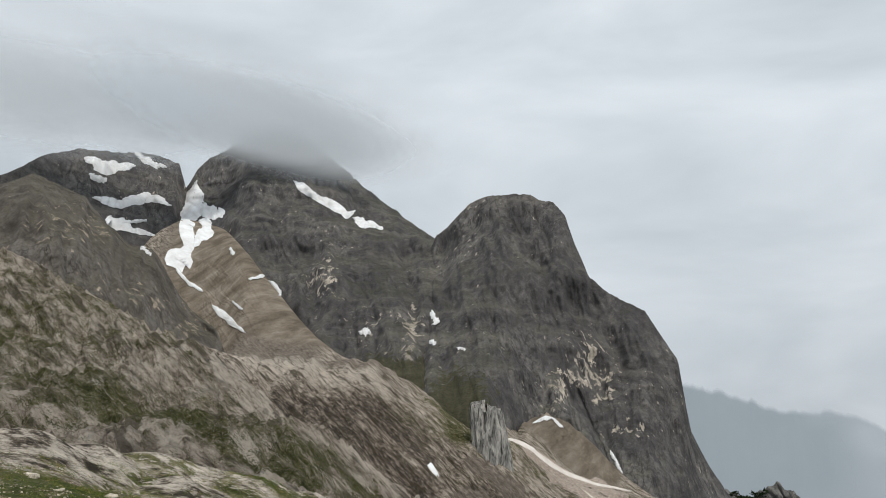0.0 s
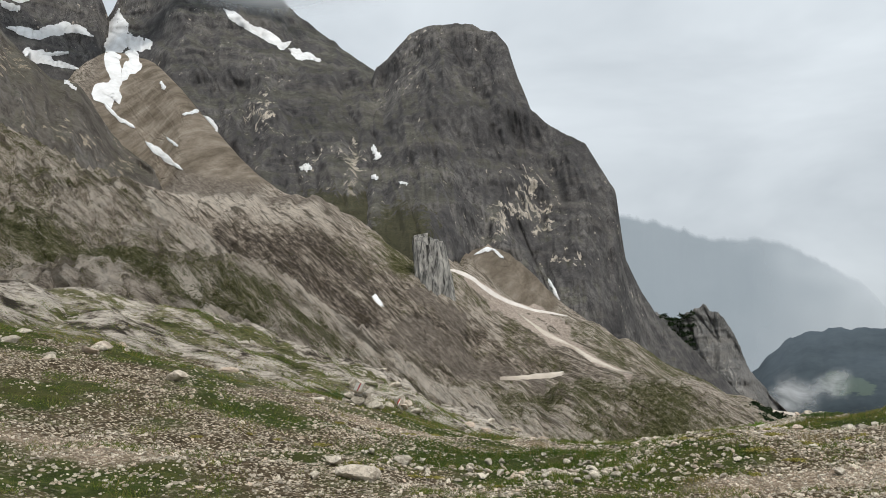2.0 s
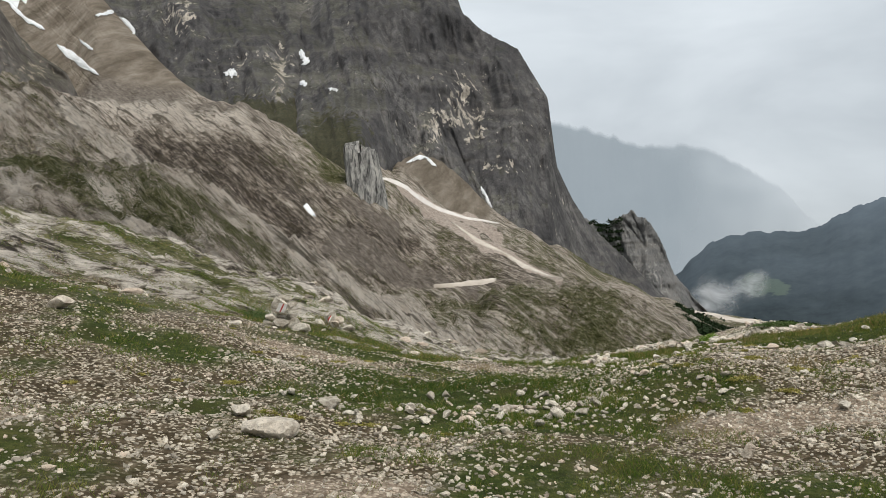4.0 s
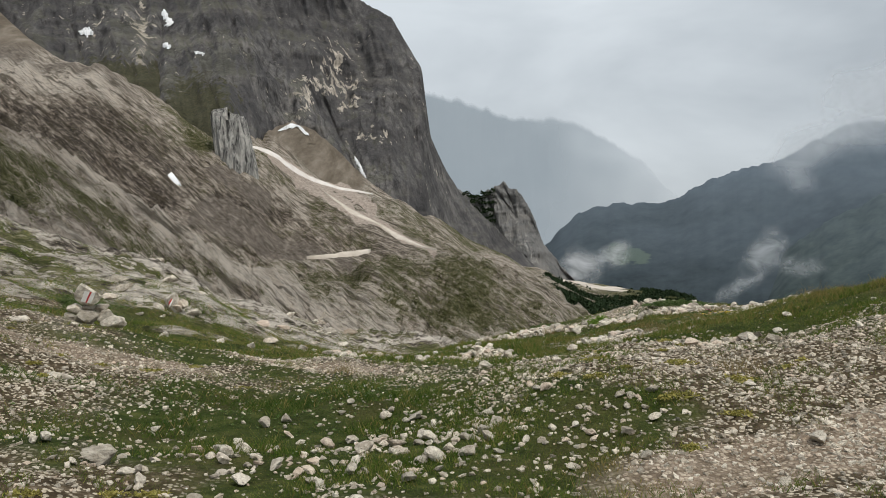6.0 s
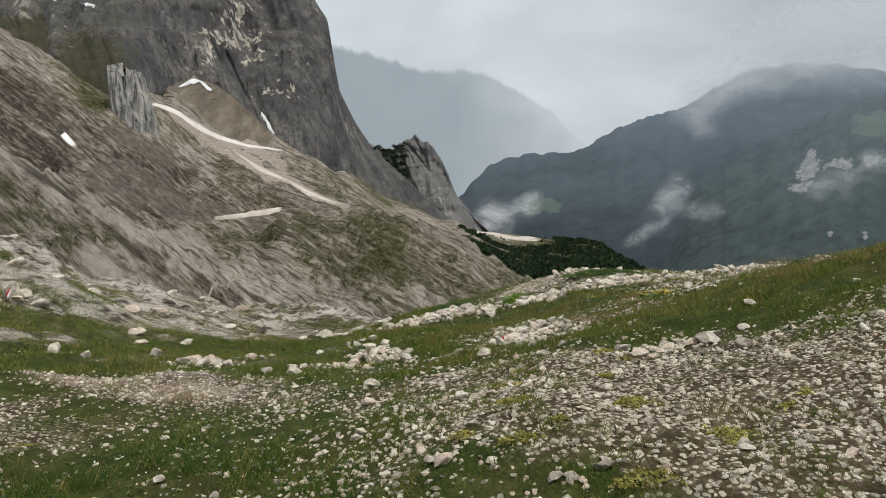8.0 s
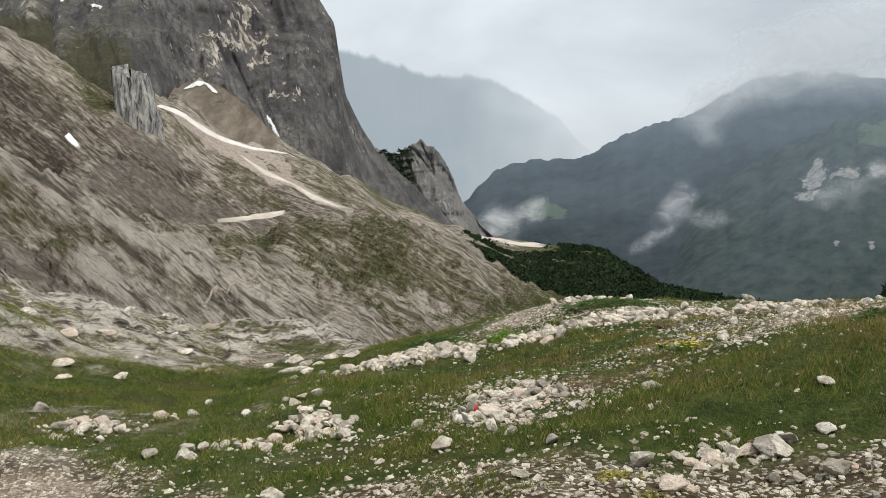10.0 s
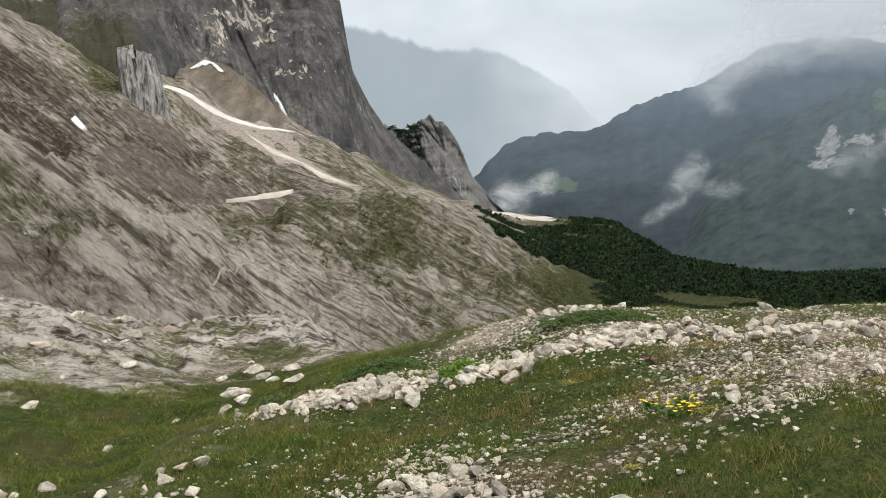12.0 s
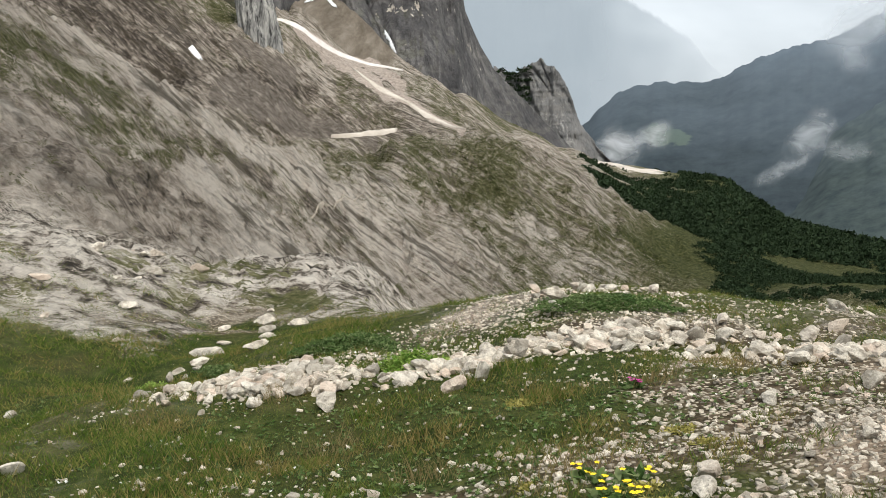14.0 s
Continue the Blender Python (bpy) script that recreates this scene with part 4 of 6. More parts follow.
for name, mt, mat, text in (
    ("rock_tower", tower, M_CLIFF, "dark grey dolomite rock tower with sheer walls"),
    ("mountain", peak, M_CLIFF, "dark grey mountain with its summit in cloud"),
    ("mountain", wall, M_CLIFF, "snow-banded grey mountain wall beside a couloir"),
    ("crag", crag, M_CRAG, "brown-grey crag below the snowy mountain wall"),
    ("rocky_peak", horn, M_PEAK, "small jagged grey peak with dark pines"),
):
    cut = PARTS.get((name, mt.front), [("cliff", 0, 1, 0, 1)])
    if len(cut) == 1:
        tagged(new(name, grid_mesh(name, mt.p, mat, attributes=(("broken", mt.broken), ("grown", mt.grown)))), text, "mountain")
        continue
    whole = tagged(new(name), text, "mountain")
    rows, cols = mt.p.shape[:2]
    for piece, r0, r1, c0, c1 in cut:
        a, b = slice(int(r0 * (rows - 1)), int(r1 * (rows - 1)) + 1), slice(int(c0 * (cols - 1)), int(c1 * (cols - 1)) + 1)
        ob = new(piece, grid_mesh(piece, mt.p[a, b], mat, attributes=(("broken", mt.broken[a, b]), ("grown", mt.grown[a, b]))))
        ob.parent = whole


# ---- distance ----
def far_range(name, top, lo, hi, step, near_range, floor, relief, mat, text, seed, cliff=(), lawn=(), fade=(90.0, 91.0, 0.0001)):
    """A far mountainside up to its skyline. cliff, lawn: bearing, height and half-sizes; fade: bearings between which it thins out, and how much of its top is veiled."""
    b = np.arange(lo, hi + step / 2, step)
    tr, tz = line_at(top, b)
    tz = tz + 0.0022 * tr * fbm(b * 1.6, 0 * b + seed, 0, 5, 0.6)
    s = np.linspace(0, 1, 90)[:, None]
    z = floor + (tz - floor) * s
    r = near_range + (tr - near_range) * s ** 0.9
    lat = b[None, :] * 40
    r = r + relief * fbm(lat * 0.02 + 0.002 * z, z * 0.0012, seed, 3, 0.5) * (1 - smooth(s, 0.8, 1))
    r, z = np.concatenate([r, tr[None] + 150]), np.concatenate([z, z[-1:] - 300])
    share = np.concatenate([s, [[1.0]]])
    spot = lambda rows: sum((np.exp(-((b[None, :] - q) / w) ** 2 - ((z - h) / t) ** 2) for q, h, w, t in rows), 0 * z)
    solid = (1 - 0.93 * smooth(b[None, :] + 3.0 * fbm(b[None, :] * 0.2, z * 0.003, seed, 3), *fade[:2])) * (1 - smooth(share, 1 - fade[2], 1.0)) ** (fade[2] > 0.001)
    a = np.radians(b)[None, :]
    me = grid_mesh(name, np.stack([HUB[0] + r * np.sin(a), HUB[1] + r * np.cos(a), z], -1), mat, attributes=(("cliff", spot(cliff)), ("lawn", spot(lawn)), ("solid", np.clip(solid + 0 * z, 0, 1))))
    tagged(new(name, me), text, "mountain", kind="structure")


FAR_TOP = [(8, 2809, -190), (12, 2809, -110), (14.4, 2809, -10), (16, 2809, 64), (17.6, 2809, 104), (21.8, 2809, 113), (24.5, 2809, 175), (27.1, 2809, 216), (29.7, 2809, 256), (31.8, 2809, 313), (33.9, 2808, 351), (36.3, 2808, 356), (41.9, 2808, 311), (52, 2808, 330)]
NEARER_TOP = [(27, 2208, -160), (30, 2208, -20), (33.2, 2208, 60), (35.9, 2208, 112), (39.5, 2208, 179), (41.9, 2208, 192), (52, 2208, 230)]
HAZE_TOP = [(-4, 4410, 700), (2, 4410, 760), (5.7, 4410, 775), (8.4, 4410, 739), (12.3, 4410, 645), (14.6, 4409, 641), (17.7, 4409, 545), (20.7, 4409, 388), (22.6, 4409, 235), (27, 4409, 60), (52, 4409, 100)]
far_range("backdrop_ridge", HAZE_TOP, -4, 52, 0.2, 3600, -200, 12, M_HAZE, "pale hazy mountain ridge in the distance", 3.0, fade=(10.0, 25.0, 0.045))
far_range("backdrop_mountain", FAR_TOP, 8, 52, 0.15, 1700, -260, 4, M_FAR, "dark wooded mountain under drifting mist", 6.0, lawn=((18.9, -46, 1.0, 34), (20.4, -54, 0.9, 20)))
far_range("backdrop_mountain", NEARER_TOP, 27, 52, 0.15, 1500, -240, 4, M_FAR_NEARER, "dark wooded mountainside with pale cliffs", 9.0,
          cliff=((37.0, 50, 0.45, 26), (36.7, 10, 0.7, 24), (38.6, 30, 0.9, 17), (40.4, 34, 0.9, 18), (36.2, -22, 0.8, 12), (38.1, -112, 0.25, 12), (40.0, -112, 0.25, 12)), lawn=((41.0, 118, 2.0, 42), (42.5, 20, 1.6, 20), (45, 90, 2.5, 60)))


# ---- snow, scree and the leaning pillar ----
def seen_at(bearing, rng, height, before=None):
    """The rock or scree that lies in this direction, from the meadow: the nearest, or the one that goes on from the range before."""
    el = math.degrees(math.atan2(height - 1.5, rng))
    found = []
    for mt in (wall, peak, crag, tower):
        if mt.b[0] <= bearing <= mt.b[-1]:
            p = mt.at(bearing, el)
            e = math.degrees(math.atan2(p[2] - 1.5, math.hypot(p[0] - HUB[0], p[1] - HUB[1])))
            if abs(e - el) < 0.4:
                found.append(p)
    j = int(round((bearing + 47.0) / FINE))
    far = ranges > 340
    e = np.degrees(np.arctan2(Z[far, j] - 1.5, ranges[far]))
    if (e >= el).any():
        i = int(np.argmax(e >= el))
        u = 1.0 if i == 0 else float(np.clip((el - e[i - 1]) / max(e[i] - e[i - 1], 1e-6), 0, 1))
        k = max(i - 1, 0)
        r, z = ranges[far][k] * (1 - u) + ranges[far][i] * u, Z[far, j][k] * (1 - u) + Z[far, j][i] * u
        found.append(np.array([HUB[0] + r * math.sin(radians(bearing)), HUB[1] + r * math.cos(radians(bearing)), z]))
    away = lambda p: math.hypot(p[0] - HUB[0], p[1] - HUB[1])
    return min(found, key=(lambda p: away(p)) if before is None else (lambda p: abs(away(p) - before))) if found else None


def ribbon(points, steps, seed):
    """Rows of (bearing, rise, half-width) along a bent strip with ragged edges."""
    pts = np.array(points, float)
    d = np.r_[0, np.cumsum(np.hypot(np.diff(pts[:, 0]), np.diff(pts[:, 1])) + 1e-6)]
    u = np.linspace(0, d[-1], steps)
    mid = np.stack([np.interp(u, d, pts[:, n]) for n in range(pts.shape[1])], 1)
    way = np.gradient(mid[:, :2], axis=0)
    way /= np.linalg.norm(way, axis=1)[:, None] + 1e-9
    side = np.stack([-way[:, 1], way[:, 0]], 1)
    taper = np.sqrt(np.clip(np.minimum(u, d[-1] - u) / (0.12 * d[-1]), 0.03, 1))
    left = mid[:, 2] * taper * (1 + 0.5 * fbm(u * 7 / d[-1] + seed, 0 * u, seed, 4, 0.5))
    right = mid[:, 2] * taper * (1 + 0.5 * fbm(u * 7 / d[-1] + seed + 40, 0 * u, seed, 4, 0.5))
    return mid[:, :2], side, left, right


def wall_snow(strips, seed, label, material=None):
    """A patch of snow lying on rock: strips of (bearing, range, height, half-width in degrees)."""
    verts, faces = [], []
    for n, strip in enumerate(strips):
        rows = [(b, math.degrees(math.atan2(h - 1.5, r)), w) for b, r, h, w in strip]
        mid, side, left, right = ribbon(rows, max(16, 14 * len(rows)), seed + n)
        cols = np.linspace(-1, 1, 7)
        base = len(verts)
        before = None
        for i in range(len(mid)):
            hit = seen_at(mid[i, 0], 1000.0, 1.5 + 1000 * math.tan(radians(mid[i, 1])))
            if hit is not None:
                before = math.hypot(hit[0] - HUB[0], hit[1] - HUB[1])
            for c in cols:
                off = side[i] * (left[i] if c > 0 else right[i]) * c
                b, e = mid[i, 0] + off[0], mid[i, 1] + off[1]
                p = seen_at(b, 1000.0, 1.5 + 1000 * math.tan(radians(e)), before)
                if p is None:
                    p = np.array(verts[-1]) if verts else np.array([0.0, 900.0, 300.0])
                lift = 0.7 * (1 - c * c) + 0.6
                verts.append((p[0] - lift * math.sin(radians(b)), p[1] - lift * math.cos(radians(b)), p[2] + 0.5 * lift))
        for i in range(len(mid) - 1):
            for c in range(6):
                q = base + i * 7 + c
                faces.append((q, q + 1, q + 8, q + 7))
    me = soup_mesh("snow_patch", np.array(verts), np.array(faces), material or M_SNOW, True)
    tagged(new("snow_patch", me), label, "snow", "old snow on the mountains")


def ground_snow(points, seed, label, material, name="snow_patch", category="snow", lift=0.9):
    """Snow or scree lying on the slopes: (bearing, range, half-width in metres)."""
    rows = [(math.radians(b) * r, r, w) for b, r, w in points]
    mid, side, left, right = ribbon(rows, 44, seed)
    verts = []
    cols = np.linspace(-1, 1, 9)
    for i in range(len(mid)):
        for c in cols:
            off = side[i] * (left[i] if c > 0 else right[i]) * c
            s, r = mid[i] + off
            a = s / r
            x, y = HUB[0] + r * math.sin(a), HUB[1] + r * math.cos(a)
            verts.append((x, y, float(ground_z(x, y)) + lift * (1 - c ** 4) - 0.15))
    q = np.array([(i * 9 + c) for i in range(43) for c in range(8)])
    me = soup_mesh(name, np.array(verts), np.stack([q, q + 1, q + 10, q + 9], 1), material, True)
    tagged(new(name, me), label, category, "old snow on the mountains" if category == "snow" else "")


BANDED = "white snow patch on a ledge of the grey mountain wall"
wall_snow([[(-36.6, 952, 384, 0.3), (-35.1, 952, 379.6, 0.42), (-33.3, 952, 386.4, 0.16)]], 1, BANDED)
wall_snow([[(-33.5, 982, 415, 0.15), (-32.3, 982, 406, 0.25), (-31.2, 982, 404, 0.1)]], 5, BANDED)
wall_snow([[(-36.1, 932, 357.6, 0.15), (-34.9, 932, 353.6, 0.25)]], 9, BANDED)
wall_snow([[(-35.6, 902, 321, 0.2), (-33.6, 902, 320, 0.3), (-32.3, 902, 333.8, 0.36), (-30.5, 902, 327.6, 0.2)]], 13, BANDED)
wall_snow([[(-34.5, 882, 295, 0.4), (-33, 882, 285.6, 0.25), (-31.3, 882, 283.8, 0.12)], [(-33.6, 882, 292, 0.15), (-31.9, 882, 299, 0.12)]], 17, BANDED)
wall_snow([[(-32.0, 840, 256, 0.1), (-31.2, 830, 246, 0.16)]], 19, BANDED)
wall_snow([[(-29.1, 1002, 402, 0.35), (-29.0, 992, 368.6, 0.5), (-29.2, 932, 333, 0.6), (-29.4, 932, 317, 0.5), (-28.9, 902, 283, 0.36), (-29.6, 882, 260, 0.7), (-29.2, 870, 243, 0.25)],
           [(-28.6, 932, 342, 0.5), (-27.4, 902, 325, 0.42), (-26.9, 902, 331, 0.2)],
           [(-28.1, 932, 330, 0.5), (-28.0, 900, 302, 0.36), (-28.7, 890, 280, 0.2)]], 23, "forked snow couloir between the mountain wall and the peak")
wall_snow([[(-22.3, 962, 404, 0.12), (-21.9, 962, 398.5, 0.25), (-20.6, 952, 383, 0.33), (-18.8, 942, 366, 0.28), (-18.2, 940, 358, 0.4), (-17.6, 932, 361, 0.15)]], 29, "long snow streak under the ridge of the grey peak")
wall_snow([[(-17.7, 932, 352, 0.15), (-17.1, 932, 346.7, 0.3), (-15.4, 922, 336.7, 0.15)]], 31, "long snow streak under the ridge of the grey peak")
STREAK = "thin snow streak at the edge of the brown scree"
wall_snow([[(-29.6, 702, 200, 0.09), (-28.6, 640, 172, 0.11), (-27.6, 600, 156, 0.1)]], 33, STREAK)
wall_snow([[(-26.9, 582, 143, 0.12), (-25.8, 562, 130, 0.25), (-24.4, 562, 121, 0.08)]], 35, STREAK)
wall_snow([[(-25.6, 600, 152, 0.06), (-24.8, 600, 146, 0.1)]], 37, STREAK)
wall_snow([[(-24.7, 702, 198, 0.06), (-23.6, 692, 199.8, 0.15)]], 39, STREAK)
wall_snow([[(-23.2, 692, 196, 0.09), (-22.6, 692, 190, 0.18), (-22.3, 692, 183, 0.06)]], 41, STREAK)
wall_snow([[(-26.2, 760, 243, 0.09), (-25.9, 760, 236, 0.13)]], 43, STREAK)
SPOT = "small snow patch at the foot of the dark cliff"
wall_snow([[(-16.6, 562, 128, 0.15), (-16.2, 562, 129, 0.25), (-15.7, 562, 129, 0.12)]], 45, SPOT)
wall_snow([[(-11.5, 562, 147, 0.1), (-11.4, 562, 142, 0.2), (-11.1, 562, 137, 0.25)]], 47, SPOT)
wall_snow([[(-11.6, 542, 120, 0.16), (-11.1, 542, 119, 0.16)]], 49, SPOT)
wall_snow([[(-9.6, 552, 119, 0.1), (-9.0, 552, 118, 0.12)]], 51, SPOT)
ground_snow(SNOW_TONGUE, 53, "curved snow tongue along the foot of the talus", M_TONGUE)
wall_snow([[(-4.3, 560, 71, 0.06), (-3.4, 560, 75, 0.13), (-2.9, 560, 74.5, 0.05), (-2.2, 565, 69, 0.1)]], 55, "snow remnant at the top of the talus")
wall_snow([[(0.9, 560, 55, 0.06), (1.3, 560, 47, 0.1), (1.7, 560, 40, 0.06)]], 56, "snow remnant at the top of the talus")
ground_snow(DIRTY_STREAK, 57, "dirty pinkish snow streak running down the gully", M_DIRTY)
ground_snow(FLAT_SNOW, 59, "flat patch of dirty snow in the hollow", M_DIRTY, "snow_patch", "snow", 1.6)
ground_snow(SMALL_SNOW, 61, "small snow patch below the dark buttress", M_SNOW)
ground_snow([(13.2, 880, 14), (15.0, 868, 40), (17.2, 862, 44), (19.8, 880, 12)], 63, "pale gravel flat on the wooded plateau", M_DIRTY, "gravel_flat", "gravel", 1.2)


M_TRAIL = plain_material("worn_path", (0.22, 0.19, 0.15), (0.42, 0.37, 0.30), 0.4)
for seed, points in ((71, [(-3.2, 186, 0.22), (-2.3, 197, 0.28), (-1.7, 208, 0.28), (-1.2, 222, 0.25), (-0.2, 229, 0.2), (0.6, 231, 0.14)]), (72, [(24.0, 574, 1.4), (23.6, 562, 1.3), (23.1, 545, 1.3), (22.2, 522, 1.2)]), (73, [(23.3, 486, 1.2), (24.4, 484, 1.6), (25.3, 486, 3.0)])):
    ground_snow(points, seed, "worn pale footpath across the slope", M_TRAIL, "footpath", "path", 0.42)


def rock_pillar():
    """A fluted pale tooth of rock standing out of the slope."""
    a0, r0 = radians(-6.9), 447.0
    n, rows = 72, 40
    th = np.linspace(0, 2 * math.pi, n, endpoint=False)
    places = np.zeros((rows, n, 3))
    for i in range(rows):
        s = i / (rows - 1)
        wide = 9.6 * (1 - 0.16 * s ** 2.0) * (1 if i < rows - 1 else 0.1)
        flute = 1 + 0.17 * np.abs(np.sin(th * 8 + 0.9 * np.sin(3 * th) + 0.8 * s)) + 0.12 * fbm(np.cos(th) * 3, np.sin(th) * 3, s * 1.5, 4)
        top = 34 * s * (1 + 0.09 * fbm(np.cos(th) * 3.2, np.sin(th) * 3.2, 9.0, 3) * s - 0.05 * np.cos(th) * s)
        x = wide * flute * np.cos(th) - 5.0 * s
        y = 0.8 * wide * flute * np.sin(th) + 5 * s
        places[i] = np.stack([x, y, top], -1)
    cx, cy = HUB[0] + r0 * math.sin(a0), HUB[1] + r0 * math.cos(a0)
    places += np.array([cx, cy, float(ground_z(cx, cy)) - 9.0])
    tagged(new("rock_pillar", grid_mesh("rock_pillar", places, M_PILLAR, True)), "pale fluted rock pillar leaning on the green slope", "rock")


rock_pillar()


# ---- cloud and mist ----
def cloud_material(name, scale, tone, soft=0.25, thick=1.0, ragged=2.2, veil=1.0, detail=4.0):
    k = Mat(name, 1.0)
    p = k.place((1, 1, 1.5))
    n = k.noise(p, scale, detail, 0.58, 0.7)
    body = k.math("MULTIPLY", k.attr("body"), thick)
    a = k.step(k.math("ADD", body, k.math("MULTIPLY", k.math("SUBTRACT", n, 0.5), ragged)), 0.2, 0.2 + 2.4 * soft)
    a = k.math("MULTIPLY", k.math("MULTIPLY", a, veil), k.step(k.attr("body"), 0.0, 0.8))
    clear = k.node("ShaderNodeBsdfTransparent").outputs[0]
    front = k.node("ShaderNodeBsdfDiffuse", Color=tone).outputs[0]
    back = k.node("ShaderNodeBsdfTranslucent", Color=tone).outputs[0]
    both = k.node("ShaderNodeMixShader", Fac=0.5)
    k.l.new(front, both.inputs[1])
    k.l.new(back, both.inputs[2])
    out = k.node("ShaderNodeMixShader", Fac=a)
    k.l.new(clear, out.inputs[1])
    k.l.new(both.outputs[0], out.inputs[2])
    k.l.new(out.outputs[0], k.n["Material Output"].inputs["Surface"])
    return k.m


M_CLOUD = cloud_material("grey_cloud", 0.005, (0.84, 0.89, 0.94), 1.3, 1.0, 2.4, 0.92, 7.0)
M_THIN = cloud_material("thin_grey_cloud", 0.0045, (0.80, 0.85, 0.90), 1.0, 1.0, 1.3, 0.24)
M_VEIL = cloud_material("mist_veil", 0.007, (0.95, 0.97, 1.0), 0.9, 1.0, 1.6, 0.9)
M_WISP = cloud_material("mist_wisp", 0.016, (0.97, 0.98, 1.0), 0.9, 1.0, 2.6, 0.9, 7.0)


def cloud(parts, material, label, name="cloud", category="cloud"):
    """A drifting bank of thin layers: (bearing, range, height, half-width, half-height, lean in degrees, density)."""
    bank = tagged(new(name), label, category)
    for b, r, z, w, h, lean, dens in parts:
        verts, faces, body = [], [], []
        n, m = 34, 22
        ca, sa = math.cos(radians(lean)), math.sin(radians(lean))
        for i in range(m + 1):
            for j in range(n + 1):
                u, v = 2 * j / n - 1, 2 * i / m - 1
                s, t = w * u * ca - h * v * sa, w * u * sa + h * v * ca
                rr = r - 0.04 * h * (1 - v * v) * (1 - u * u)
                a = radians(b) + s / r
                verts.append((HUB[0] + rr * math.sin(a), HUB[1] + rr * math.cos(a), z + t))
                body.append(dens * max(0.0, 1 - u * u - v * v) ** 2.0)
        for i in range(m):
            for j in range(n):
                q = i * (n + 1) + j
                faces.append((q, q + 1, q + n + 2, q + n + 1))
        layer = new(name + "_layer", soup_mesh(name + "_layer", np.array(verts), np.array(faces), material, True, (("body", body),)))
        layer.parent = bank


cloud([(-25.0, 876, 438, 265, 84, -8, 4.8), (-38.0, 886, 420, 310, 92, 3, 3.0)], M_CLOUD, "grey cloud cap hiding the summit of the peak")
cloud([(-29.5, 866, 462, 400, 112, -1, 3.2), (-20.5, 908, 474, 200, 74, -20, 2.4)], M_THIN, "thin grey cloud drifting about the summit")
cloud([(16.4, 1900, -70, 85, 75, 35, 1.5), (18.6, 1950, -45, 95, 50, 22, 1.2)], M_WISP, "white mist rising beside the rocky peak", "mist", "mist")
cloud([(28.3, 1850, -40, 60, 105, -32, 1.4), (30.6, 1880, -62, 85, 46, 8, 1.15), (26.5, 1860, -110, 85, 32, 30, 1.0)], M_WISP, "white mist wisp on the wooded mountainside", "mist", "mist")
cloud([(31.5, 2290, 240, 220, 110, 30, 1.5), (35.5, 2260, 285, 340, 130, 12, 1.6), (40.5, 2200, 285, 340, 140, -5, 1.7), (30.5, 2320, 150, 90, 70, -40, 1.2), (38.5, 2130, 345, 430, 130, 4, 2.0)], M_VEIL, "mist veiling the top of the wooded mountain", "mist", "mist")
cloud([(38.4, 1480, -10, 95, 48, 18, 1.0), (41, 1480, 20, 90, 40, -10, 0.9)], M_WISP, "thin mist below the pale cliff", "mist", "mist")


# ---- wooded plateau ----
M_PINE = plain_material("dark_pine", (0.010, 0.020, 0.010), (0.034, 0.052, 0.023), 0.8)
rng = np.random.default_rng(7)


def conifer(height, tiers, rnd):
    """A small spruce: trunk, and whorls of drooping boughs with gaps."""
    v, f = [], []
    for k in range(5):
        a = 2 * math.pi * k / 5
        v += [(0.035 * height * math.cos(a), 0.035 * height * math.sin(a), -0.6), (0.004 * height * math.cos(a), 0.004 * height * math.sin(a), height)]
    for k in range(5):
        a, b = 2 * k, 2 * ((k + 1) % 5)
        f += [(a, b, b + 1), (a, b + 1, a + 1)]
    for t in range(tiers):
        s = t / tiers
        z, reach = height * (0.12 + 0.84 * s), height * 0.26 * (1 - s) ** 0.85 + 0.12
        for k in range(7):
            a = 2 * math.pi * (k + rnd.random() * 0.7) / 7 + t
            q = reach * (0.65 + 0.5 * rnd.random())
            n = len(v)
            sp = 0.42
            v += [(0, 0, z + 0.10 * height * (1 - s)), (q * math.cos(a - sp) * 0.8, q * math.sin(a - sp) * 0.8, z - 0.02 * height), (q * math.cos(a), q * math.sin(a), z - 0.05 * height), (q * math.cos(a + sp) * 0.8, q * math.sin(a + sp) * 0.8, z - 0.02 * height)]
            f += [(n, n + 1, n + 2), (n, n + 2, n + 3)]
    return np.array(v), np.array(f)


def dwarf_pine(wide, rnd, boughs=26, bough=0.26):
    """A low mound of pine boughs, ragged at its edge."""
    v, f = [], []
    for k in range(boughs):
        a, e = rnd.random() * 2 * math.pi, math.acos(rnd.random())
        c = np.array([math.sin(e) * math.cos(a), math.sin(e) * math.sin(a), 0.55 * math.cos(e)]) * wide * (0.6 + 0.45 * rnd.random())
        t = rnd.normal(size=(3, 3)) * wide * bough
        n = len(v)
        v += [tuple(c + t[0]), tuple(c + t[1]), tuple(c + t[2] + np.array([0, 0, 0.12 * wide]))]
        f += [(n, n + 1, n + 2)]
    return np.array(v), np.array(f)


